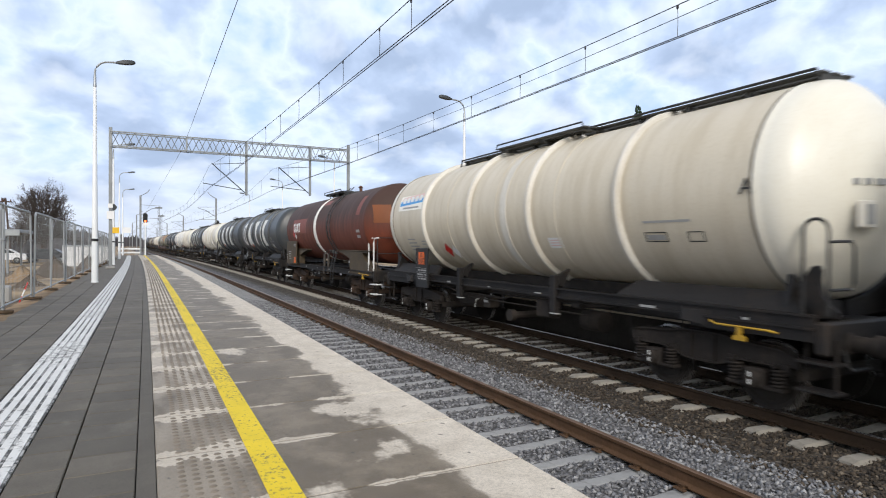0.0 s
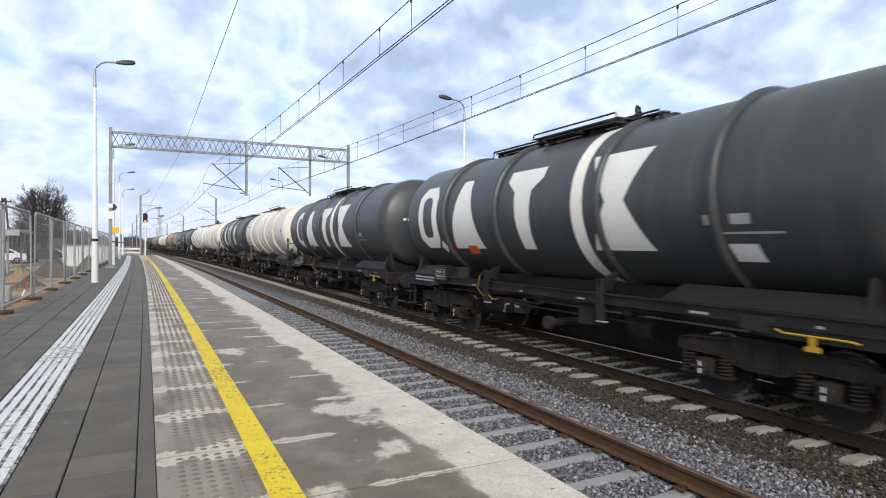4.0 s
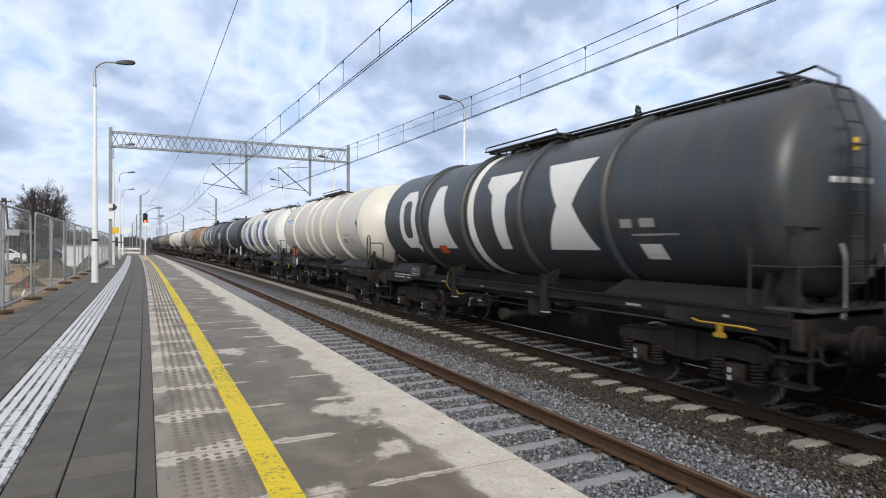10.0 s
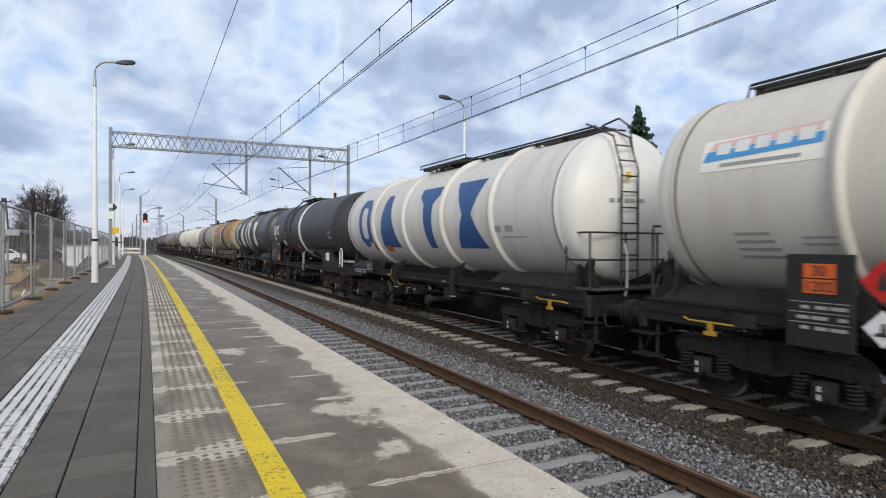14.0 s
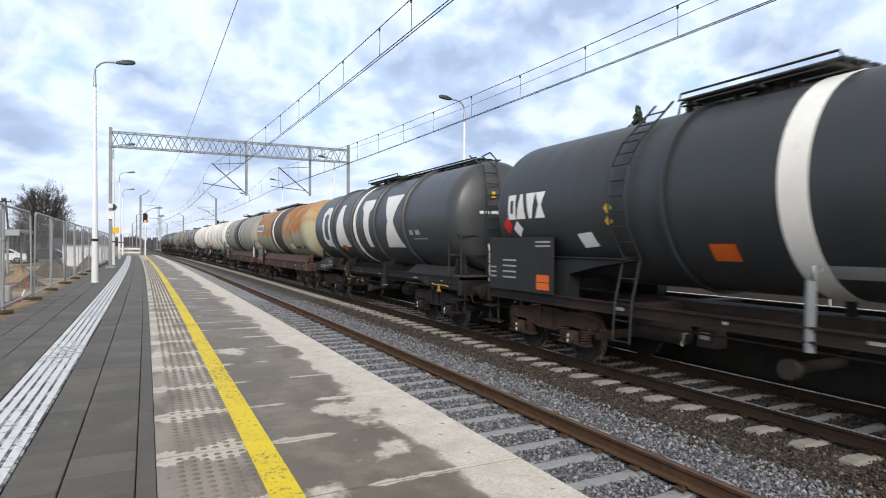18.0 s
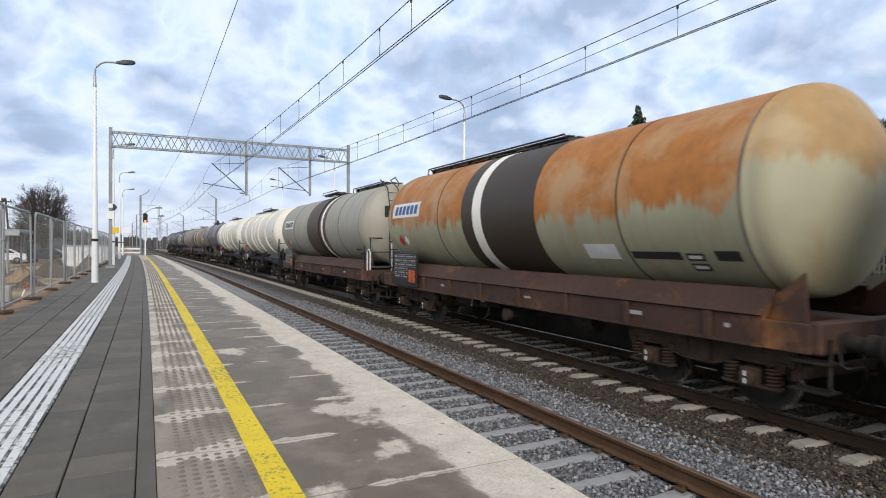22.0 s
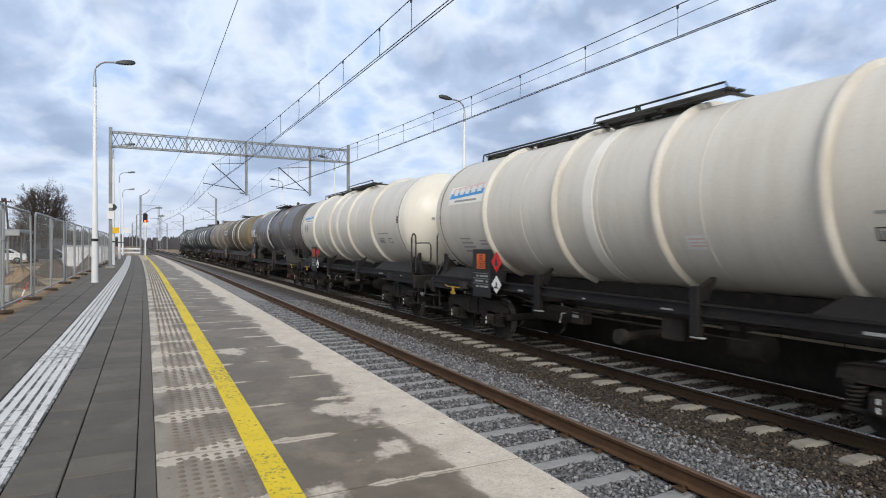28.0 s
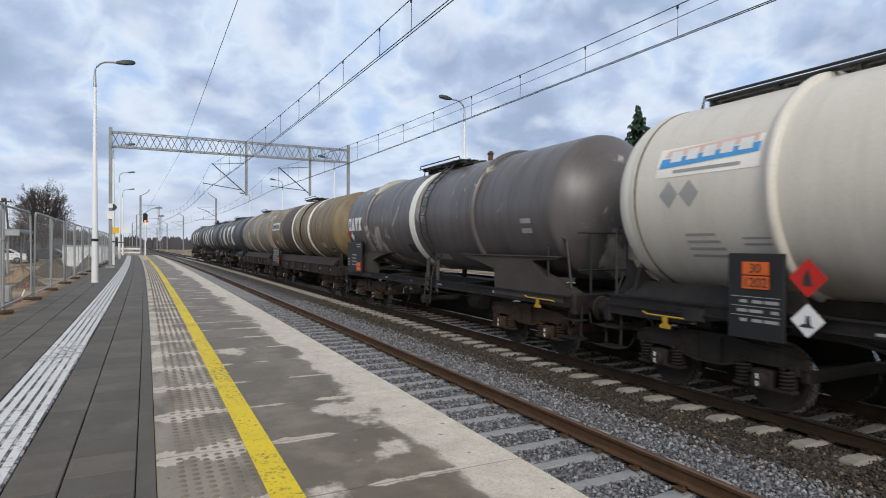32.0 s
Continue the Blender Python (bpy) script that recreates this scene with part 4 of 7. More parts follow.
def underframe(root, spec, f, L):
    E = L + 0.64
    kind = spec["kind"]
    fn = f.name

    def P(name, key, build, mat=f):
        return part(name, cached((name, L, kind, mat.name) + key, lambda: build().mesh(name, mat, 30)), None, root)
    P("centre_sill", (), lambda: MB().box(0, 0, 1.12, 0.55, 2 * E, 0.34, 0.02))
    for y in (-L + 1.28, -2.3, 2.3, L - 1.28):
        P("cross_bearer", (y,), lambda: MB().box(0, y, 1.16, 2.4, 0.26, 0.24, 0.02))
    for s in (-1, 1):
        P("headstock", (s,), lambda: MB().box(0, s * (E - 0.07), 1.12, 2.66, 0.16, 0.40, 0.03))
        P("coupler", (s,), lambda: MB().box(0, s * (E + 0.18), 1.06, 0.13, 0.42, 0.15, 0.03))
        P("brake_hose", (s,), lambda: MB().tube([(0.28, s * E, 1.0), (0.30, s * (E + 0.22), 0.86), (0.27, s * (E + 0.36), 0.66), (0.2, s * (E + 0.46), 0.62)], 0.03, 6), MAT["rail_tube_black"])
    x = 1.30
    for s in (-1, 1):
        if kind == "deep":
            sec = [(s * (x - 0.06), 0.92), (s * (x + 0.06), 0.92), (s * (x + 0.06), 0.96), (s * x, 0.96), (s * x, 1.30), (s * (x + 0.05), 1.33), (s * 1.07, 1.66), (s * 1.02, 1.64), (s * (x - 0.06), 1.30)]
            lim = L - 0.1
        else:
            zl, zh = (1.215, 1.40) if kind == "rib" else (1.06, 1.26)
            sec = [(s * (x - 0.05), zl), (s * (x + 0.05), zl), (s * (x + 0.05), zl + 0.03), (s * x, zl + 0.03), (s * x, zh - 0.03), (s * (x + 0.05), zh - 0.03), (s * (x + 0.05), zh), (s * (x - 0.05), zh)]
            lim = E - 0.15

        def sill():
            mb = MB()
            k = len(sec)
            ys = (-lim, lim)
            mb.add([(a, y, z) for y in ys for a, z in sec], [(j, (j + 1) % k, k + (j + 1) % k, k + j) for j in range(k)] + [tuple(range(k - 1, -1, -1)), tuple(range(k, 2 * k))])
            return mb
        P("side_sill", (s,), sill)
        if kind == "deep":
            P("end_sill", (s, 1), lambda: MB().box(s * x, E - 0.42, 1.10, 0.10, 0.62, 0.36, 0.01))
            P("end_sill", (s, -1), lambda: MB().box(s * x, -E + 0.42, 1.10, 0.10, 0.62, 0.36, 0.01))
            for i in range(8):
                y = -L + 0.9 + i * (2 * L - 1.8) / 7
                P("stiffener", (s, i), lambda: MB().box(s * (x + 0.035), y, 1.13, 0.07, 0.10, 0.36, 0.006))
            for e in (-1, 1):
                P("cradle_end", (s, e), lambda: MB().slab([(e * (L - 0.2), 1.25), (e * (L + 0.35), 1.25), (e * (L + 0.30), 1.88), (e * (L + 0.22), 1.80), (e * (L - 0.1), 1.56)], "x", s * 1.08 - 0.03, s * 1.08 + 0.03))
        if kind == "rib":
            # Added dark plates that close the gap under the tank, where only shade lies.
            P("cradle", (s,), lambda: MB().box(s * 0.42, 0, 1.42, 0.06, 2 * L - 0.2, 0.20), MAT["bogie"])
            for e in (-1, 1):
                P("cradle_plate", (s, e), lambda: MB().add([(s * 1.26, e * (L - 2.9), 1.38), (s * 1.26, e * (L + 0.30), 1.38), (s * 1.04, e * (L + 0.05), 1.64), (s * 1.02, e * (L - 2.6), 1.64),
                                                            (s * 1.20, e * (L - 2.9), 1.36), (s * 1.20, e * (L + 0.30), 1.36), (s * 0.97, e * (L + 0.05), 1.62), (s * 0.95, e * (L - 2.6), 1.62)],
                                                           [(0, 1, 2, 3), (7, 6, 5, 4), (0, 4, 5, 1), (1, 5, 6, 2), (2, 6, 7, 3), (3, 7, 4, 0)]))
                P("cradle_horn", (s, e), lambda: MB().slab([(e * (L + a), z) for a, z in ((-0.35, 1.38), (-0.12, 1.62), (0.06, 1.66), (0.16, 1.74), (0.22, 1.86), (0.29, 1.96), (0.37, 1.98), (0.41, 1.92), (0.39, 1.78), (0.42, 1.62), (0.50, 1.50), (0.62, 1.42), (0.62, 1.36), (-0.35, 1.30))], "x", s * 1.02 - 0.03, s * 1.02 + 0.03))
                P("end_saddle", (s, e), lambda: MB().slab([(s * 0.05, 1.25), (s * 1.24, 1.32), (s * 1.08, 1.86), (s * 0.85, 1.68), (s * 0.5, 1.545), (s * 0.05, 1.49)], "y", e * (L + 0.02), e * (L + 0.10)))
                P("deep_sill", (s, e), lambda: MB().slab([(e * (L - 1.95), 1.21), (e * (L - 1.40), 1.15), (e * (L - 1.05), 1.07), (e * (E - 0.14), 1.07), (e * (E - 0.14), 1.37), (e * (L - 1.95), 1.37)], "x", s * 1.27, s * 1.315))
                P("lift_bracket", (s, e), lambda: MB().add([(s * 1.315, e * (L - 1.42), 1.13), (s * 1.315, e * (L - 1.0), 1.10), (s * 1.315, e * (L - 0.9), 1.33), (s * 1.315, e * (L - 1.42), 1.34), (s * 1.40, e * (L - 1.38), 1.15), (s * 1.40, e * (L - 1.16), 1.13), (s * 1.33, e * (L - 1.0), 1.32), (s * 1.38, e * (L - 1.38), 1.30)],
                                                           [(3, 2, 1, 0), (4, 5, 6, 7), (0, 1, 5, 4), (1, 2, 6, 5), (2, 3, 7, 6), (3, 0, 4, 7)]))
            for y in (-1.85, 1.95):
                P("support_leg", (s, y), lambda: MB().box(s * 1.33, y, 1.28, 0.12, 0.16, 0.72, 0.012))
                P("leg_gusset", (s, y), lambda: MB().slab([(s * 1.28, 1.62), (s * 1.39, 1.62), (s * 1.39, 1.55), (s * 1.16, 1.40), (s * 1.00, 1.70), (s * 0.98, 1.76)], "y", y - 0.05, y + 0.05))
                P("leg_foot", (s, y), lambda: MB().box(s * 1.36, y - 0.06, 0.91, 0.10, 0.20, 0.02, 0.004), MAT["mark_grey"])
            P("brake_box", (s,), lambda: MB().box(s * 1.05, -1.30, 0.95, 0.30, 0.46, 0.38, 0.03), MAT["bogie"])
            P("brake_pipe", (s,), lambda: MB().tube([(s * 1.2, -3.4, 1.16), (s * 1.2, -0.4, 1.14), (s * 1.16, 0.2, 1.02), (s * 1.16, 2.4, 1.02), (s * 1.2, 3.2, 1.15)], 0.022, 6), MAT["bogie"])
        if kind == "saddle":
            sm = MAT[spec.get("saddle_mat", "frame_black")]
            for e in (-1, 1):
                P("saddle", (s, e), lambda: MB().slab([(e * (L - 2.25), 1.68), (e * (L - 3.0), 1.84), (e * (L - 3.85), 1.96), (e * (L - 3.85), 1.98), (e * (L + 0.18), 2.0), (e * (L + 0.05), 1.94), (e * (L - 0.77), 1.90), (e * (L - 0.66), 1.75), (e * (L - 0.50), 1.65),
                                                                    (e * (L + 0.35), 1.39), (e * (L + 0.62), 1.29), (e * (L + 0.62), 1.14), (e * (L - 2.20), 1.10)], "x", s * 1.02, s * 1.28), sm)
                P("saddle_flange", (s, e), lambda: MB().box(s * 1.17, e * (L - 1.8), 1.985, 0.30, 3.9, 0.03, 0.008), sm)
                P("saddle_web", (s, e), lambda: MB().slab([(e * (L - 2.2), 1.12), (e * (L + 0.3), 1.12), (e * (L + 0.3), 1.22), (e * (L - 2.2), 1.22)], "x", s * 1.27, s * 1.31), sm)

    def buffer():
        return MB().lathe([(0.0, 0.13), (0.04, 0.13), (0.05, 0.10), (0.30, 0.095), (0.30, 0.135), (0.32, 0.135), (0.50, 0.13), (0.51, 0.22), (0.545, 0.235), (0.56, 0.21), (0.565, 0.001)], 20, "y").mesh("buffer", MAT["bogie"], 35)
    for s in (-1, 1):
        for bx in (-0.875, 0.875):
            o = part("buffer", cached("buffer", buffer), None, root)
            o.matrix_basis = pose(bx, s * E, 1.06, 0, 0, 0 if s > 0 else 180)
    st = MAT[spec.get("steps", "frame_black")]
    for s in (-1, 1):
        for e in (-1, 1):
            for z in (0.50, 0.84):
                P("step", (s, e, z), lambda: MB().box(s * 1.24, e * (E - 0.12), z, 0.28, 0.46, 0.03, 0.004), st)
            for d in (-0.30, 0.05):
                P("step_hanger", (s, e, d), lambda: MB().tube([(s * 1.20, e * (E + d), 1.12), (s * 1.22, e * (E + d), 0.56), (s * 1.18, e * (E + d + 0.03), 0.50)], 0.024, 6), MAT["bogie"])
            P("shunter_rail", (s, e), lambda: MB().tube([(s * 1.0, e * (E + 0.02), 0.98), (s * 1.0, e * (E + 0.06), 0.80), (s * 0.96, e * (E + 0.10), 0.76), (s * 0.62, e * (E + 0.10), 0.76), (s * 0.58, e * (E + 0.06), 0.80), (s * 0.58, e * (E + 0.02), 0.98)], 0.016, 6), MAT["rail_tube_black"])
    P("air_tank", (), lambda: MB().lathe([(-0.55, 0.001), (-0.5, 0.17), (0.5, 0.17), (0.55, 0.001)], 14, "y", (-0.80, 2.2, 0.82)), MAT["bogie"])
    P("brake_cylinder", (), lambda: MB().lathe([(-0.3, 0.001), (-0.27, 0.2), (0.27, 0.2), (0.3, 0.001)], 14, "y", (-0.6, -2.2, 0.76)), MAT["bogie"])
    P("valve_box", (), lambda: MB().box(-0.95, 1.1, 0.86, 0.24, 0.34, 0.28, 0.02), MAT["bogie"])
    P("brake_rod", (), lambda: MB().tube([(-1.12, -2.6, 0.93), (-1.12, 2.8, 0.93)], 0.018, 6), MAT["bogie"])
    P("outlet_pipe", (), lambda: MB().tube([(0, -0.3, 1.5), (0, -0.3, 0.78), (-0.2, -0.3, 0.70), (-1.22, -0.3, 0.70)], 0.075, 8), MAT["bogie"])
    P("outlet_cap", (), lambda: MB().lathe([(-0.06, 0.001), (-0.06, 0.13), (0.06, 0.13), (0.06, 0.001)], 12, "x", (-1.28, -0.3, 0.70)), MAT["bogie"])
    P("valve_tag", (), lambda: MB().box(-1.09, 1.1, 0.90, 0.02, 0.16, 0.10), MAT["mark_grey"])
    P("valve_lever", (), lambda: MB().tube([(-1.08, 1.35, 0.92), (-1.20, 1.38, 0.90), (-1.22, 1.40, 0.72)], 0.014, 5), MAT["mark_grey"])
    for y, w, h in ((L - 1.2, 0.5, 0.05), (2.6, 0.26, 0.08), (0.6, 0.12, 0.06), (-1.3, 0.32, 0.06), (-L + 2.1, 0.45, 0.09), (-L + 0.4, 0.12, 0.08)):
        if kind == "deep":
            P("sill_mark", (y,), lambda: MB().box(-1.304, y + 0.22, 1.14, 0.006, w * 0.7, h * 0.7), MAT["mark_grey"])
        else:
            P("sill_mark", (y,), lambda: MB().box(-1.319 if kind == "rib" else -1.304, y, 1.25 if kind == "rib" else 1.16, 0.006, w * 0.7, h * 0.7), MAT["mark_grey"])
    walkway(root, spec, L)


def walkway(root, spec, L):
    top = Z_TANK + R_TANK
    M = MAT["walkway"]
    if "walk" in spec:
        a, b = spec["walk"]
        for x in (-0.26, 0.0, 0.26):
            part("walk_grate", cached(("grate", a, b, x), lambda: MB().box(x, (a + b) / 2, top + 0.085, 0.17, b - a, 0.028, 0.004).mesh("walk_grate", M, 30)), None, root)
        n = max(3, int((b - a) / 1.1))
        for i in range(n + 1):
            y = a + 0.06 + (b - a - 0.12) * i / n
            part("walk_bracket", cached(("wbr", round(y, 3)), lambda: MB().box(0, y, top + 0.015, 0.60, 0.06, 0.12, 0.006).mesh("walk_bracket", M, 30)), None, root)
        part("walk_rail", cached(("wrail", a, b), lambda: MB().tube([(-0.42, a, top + 0.02), (-0.42, a + 0.05, top + 0.11), (-0.42, b - 0.05, top + 0.11), (-0.42, b, top - 0.06)], 0.022, 6).mesh("walk_rail", MAT["rail_tube_black"], 40)), None, root)
    if "hatch" in spec:
        c, d = spec["hatch"]
        for x in (-0.66, -0.44, 0.44, 0.66):
            part("hatch_grate", cached(("hgrate", c, d, x), lambda: MB().box(x, (c + d) / 2, top + 0.075, 0.15, d - c, 0.03, 0.006).mesh("hatch_grate", M, 30)), None, root)
        for y in (c + 0.1, (c + d) / 2, d - 0.1):
            part("hatch_bracket", cached(("hbr", y), lambda: MB().box(0, y, top + 0.03, 1.40, 0.05, 0.05, 0.006).mesh("hatch_bracket", M, 30)), None, root)
        y = (c + d) / 2
        part("manhole", cached(("man", y), lambda: MB().lathe([(top - 0.12, 0.31), (top + 0.06, 0.31), (top + 0.06, 0.38), (top + 0.10, 0.38), (top + 0.14, 0.2), (top + 0.14, 0.001)], 20, "z", (0, y, 0)).mesh("manhole", M, 30)), None, root)
        part("hatch_rail", cached(("hrail", c, d), lambda: MB().tube([(-0.76, c, top + 0.05), (-0.76, c + 0.05, top + 0.16), (-0.76, d - 0.05, top + 0.16), (-0.76, d, top + 0.05)], 0.018, 6).mesh("hatch_rail", MAT["rail_tube_black"], 40)), None, root)


def side_loops(root, spec, mat="rail_tube_black", end=-1):
    """Grab hoops at the corner of the front platform."""
    E = spec["L"] + 0.64
    for s in (-1, 1):
        y = end * (E - 0.16)
        mb = MB()
        loop_rail(mb, s * 1.28, y, 1.40, 2.54, 0.30, 0.022)
        part("grab_hoop", mb, MAT[mat], root, "" if mat == "rail_tube_black" else "white grab hoop")
        mb = MB().tube([(s * 1.28, y + end * 0.15, 2.26), (s * 1.10, y + end * 0.17, 2.27), (s * 0.86, y + end * 0.17, 2.27), (s * 0.80, y + end * 0.17, 2.20), (s * 0.80, y + end * 0.17, 1.78), (s * 0.86, y + end * 0.17, 1.70), (s * 1.28, y + end * 0.15, 1.70)], 0.02, 6)
        part("grab_rail", mb, MAT["rail_tube_black"], root)


def end_ladder(root, spec, end=-1):
    """A ladder over the end dome, and the railed platform that it stands on."""
    L = spec["L"]
    E = L + 0.64
    rim, depth, knuckle = head(spec)
    y, top = end * (rim + depth + 0.06), Z_TANK + R_TANK
    pts = [(0, y, 1.45), (0, y, 3.6), (0, end * (rim + depth * 0.75), 4.25), (0, end * (rim - 0.25), top + 0.14)]
    for x in (-0.62, -0.22):
        part("ladder_stile", MB().tube([(x, p[1], p[2]) for p in pts], 0.02, 6), MAT["rail_tube_black"], root)
    for k in range(9):
        z = 1.75 + 0.29 * k
        yy = y if z < 3.6 else y + (end * (rim + depth * 0.75) - y) * (z - 3.6) / 0.65
        part("ladder_rung", MB().tube([(-0.62, yy, z), (-0.22, yy, z)], 0.015, 5), MAT["rail_tube_black"], root)
    part("ladder_rail", MB().tube([(-0.10, end * (L + 0.30), 3.5), (-0.10, end * (L + 0.42), 4.0), (-0.10, end * (L + 0.35), top + 0.02), (-0.10, end * (L + 0.05), top + 0.24), (-0.10, end * (L - 0.4), top + 0.18)], 0.02, 6), MAT["rail_tube_black"], root)
    part("end_platform", MB().box(0, end * (L + 0.42), 1.42, 2.5, 0.62, 0.04, 0.005), MAT["walkway"], root)
    for z in (2.45, 1.95):
        part("platform_rail", MB().tube([(-1.25, end * (L - 0.1), z), (-1.25, end * (E - 0.08), z), (1.25, end * (E - 0.08), z), (1.25, end * (L - 0.1), z)], 0.02, 6), MAT["rail_tube_black"], root)
    for x, yy in ((-1.25, L - 0.1), (-1.25, E - 0.08), (-0.4, E - 0.08), (0.4, E - 0.08), (1.25, E - 0.08), (1.25, L - 0.1)):
        part("platform_post", MB().tube([(x, end * yy, 1.42), (x, end * yy, 2.45)], 0.02, 6), MAT["rail_tube_black"], root)
    for x in (-0.48, 0.5):
        part("grab_handle", MB().tube([(x, end * (E - 0.02), 1.25), (x, end * (E + 0.04), 1.45), (x, end * (E + 0.04), 2.05), (x, end * (E - 0.02), 2.25)], 0.024, 6), MAT["rail_tube_white"], root, "white grab handle")
    panel("warning_sign", -0.47, -0.37, 3.42, 3.58, 0, "sign_yellow", root, "yellow warning sign").matrix_basis = Matrix.Translation((-0.42, y - end * 0.03, 0)) @ pose(0, 0, 0, 0, 0, 90) @ Matrix.Translation((0, 0.42, 0))


def brake_handle(root, spec, y=None):
    y = -(spec["L"] - 0.45) if y is None else y
    part("brake_lever", MB().tube([(-1.34, y - 0.50, 1.13), (-1.37, y - 0.40, 1.15), (-1.37, y + 0.36, 1.15), (-1.34, y + 0.48, 1.18)], 0.015, 6), MAT["yellow"], root, "yellow brake lever")
    part("brake_knob", MB().slab([(y - 0.04, 1.14), (y + 0.04, 1.14), (y + 0.03, 1.04), (y + 0.09, 1.02), (y + 0.09, 0.97), (y - 0.09, 0.97), (y - 0.09, 1.02), (y - 0.03, 1.04)], "x", -1.39, -1.355), MAT["yellow"], root, "yellow brake knob")


def rear_handle(root, spec):
    brake_handle(root, spec, spec["L"] - 0.75)


def earth_wires(root, spec, y=2.2):
    for d in (0.0, -0.32):
        part("cable_loop", MB().tube([(-1.25, y + d, 1.62), (-1.36, y + d + 0.05, 1.5), (-1.38, y + d + 0.12, 1.2), (-1.30, y + d - 0.10, 0.98), (-1.15, y + d - 0.2, 1.0)], 0.013, 6), MAT["cable_yellow"], root, "yellow cable loop")


def art_cream(root, spec):
    a = spec.get("logo", -0.15)
    on_shell("logo_panel", [quad(4.12 + a, 5.82 + a, 3.22, 3.66)], MAT["stripe"], root, "white logo panel", e=0.004)
    on_shell("logo_band", [[(4.15 + a, 3.42), (5.78 + a, 3.36), (5.74 + a, 3.50), (4.15 + a, 3.55)]], MAT["mark_blue"], root, "light blue logo band", e=0.010)
    on_shell("logo_band", [[(4.2 + a, 3.57), (5.70 + a, 3.52), (5.66 + a, 3.62), (4.2 + a, 3.68)]], MAT["mark_pink"], root, "pale pink logo band", e=0.010)
    for k in range(5):
        y = 5.48 + a - k * 0.28
        on_shell("logo_block", [quad(y - 0.10, y + 0.10, 3.44 + k * 0.008, 3.60 + k * 0.008)], MAT["mark_white"], root, "pale logo block", e=0.014)
    bar_lines("small_mark", 4.4 + a, 5.5 + a, (3.27,), 0, "mark_grey", root, 0.05, True)
    bar_lines("small_mark", -5.1, -4.2, (2.56,), 0, "mark_grey", root, 0.035, True)
    for y0, y1 in ((-4.62, -4.18), (-5.28, -5.0)):
        on_shell("small_mark", [(quad(y0, y1, 2.27, 2.42), quad(y0 + 0.02, y1 - 0.02, 2.285, 2.405))], MAT["mark_dark"], root)
    on_shell("small_mark", [quad(-4.58, -4.22, 2.30, 2.38)], MAT["mark_grey"], root)
    on_shell("notice", [quad(-2.05, -1.65, 2.16, 2.36)], MAT["mark_white"], root, "pale notice plate")
    bar_lines("small_mark", -2.0, -1.7, (2.20, 2.25, 2.30), 0, "mark_pink", root, 0.02, True)
    for k in range(4):
        bar_lines("small_mark", 4.55 + 0.05 * k, 5.2, (2.05 + 0.1 * k,), 0, "mark_grey", root, 0.04, True)
    bar_lines("small_mark", 3.75, 4.3, (2.30, 2.22), 0, "mark_grey", root, 0.03, True)
    hazard_board(root, 3.64, 4.42, 1.02, 2.12, -1.42, (3.84, 4.20, 1.66, 2.02))
    if spec.get("hazard") == "shell":
        diamond("hazard_diamond", 2.85, 2.08, 0.19, 0, "diamond_red", root, "red hazard diamond", True)
        diamond("hazard_diamond", 2.48, 2.04, 0.17, 0, "mark_white", root, "white hazard diamond", True)
    elif spec.get("hazard", True):
        h = 3.36
        diamond("hazard_diamond", h, 1.84, 0.23, -1.44, "diamond_red", root, "red hazard diamond")
        diamond("hazard_diamond", h, 1.34, 0.20, -1.44, "sign_white", root, "white hazard diamond")
        part("diamond_mark", MB().slab([(h - 0.08, 1.26), (h + 0.10, 1.26), (h + 0.06, 1.30), (h + 0.02, 1.30), (h + 0.01, 1.40), (h - 0.03, 1.40), (h - 0.04, 1.30)], "x", -1.452, -1.447), MAT["mark_dark"], root, "", 0)
        part("diamond_mark", MB().slab([(h - 0.06, 1.75), (h + 0.06, 1.75), (h + 0.04, 1.86), (h, 1.96), (h - 0.04, 1.84)], "x", -1.452, -1.447), MAT["mark_dark"], root, "", 0)
    if spec.get("pair"):
        for y in (5.40, 5.04):
            on_shell("grey_diamond", [[(y - 0.17, 2.96), (y, 2.76), (y + 0.17, 2.96), (y, 3.16)]], MAT["mark_grey"], root, "worn grey diamond")
    dome_bars(root, spec, "mark_grey")


def dome_bars(root, spec, mat, z=3.0):
    """The wagon's number on the front dome, as bars."""
    L = spec["L"]
    x = -0.75
    for w in (0.10, 0.10, 0.22, 0.16):
        rim, depth, knuckle = head(spec)
        y = -rim - dish_at(math.hypot(x + w / 2, z - Z_TANK), depth, knuckle)
        part("number_bar", MB().box(x + w / 2, y, z, w, 0.036, 0.075), MAT[mat], root, "", 0)
        x += w + 0.05


def dome_patch(root, spec, x0=-1.22, x1=-0.66, z0=2.98, z1=3.62):
    """A square of touched-up primer on the front dished end."""
    rim, depth, knuckle = head(spec)
    mb, n = MB(), 8
    for j in range(n + 1):
        for i in range(n + 1):
            x, z = x0 + (x1 - x0) * i / n, z0 + (z1 - z0) * j / n
            mb.v.append((x, -rim - dish_at(min(math.hypot(x, z - Z_TANK), R_TANK), depth, knuckle) - 0.012, z))
    mb.f += [(j * (n + 1) + i, j * (n + 1) + i + 1, (j + 1) * (n + 1) + i + 1, (j + 1) * (n + 1) + i) for j in range(n) for i in range(n)]
    part("primer_patch", mb, MAT["primer_patch"], root, "ochre primer patch")


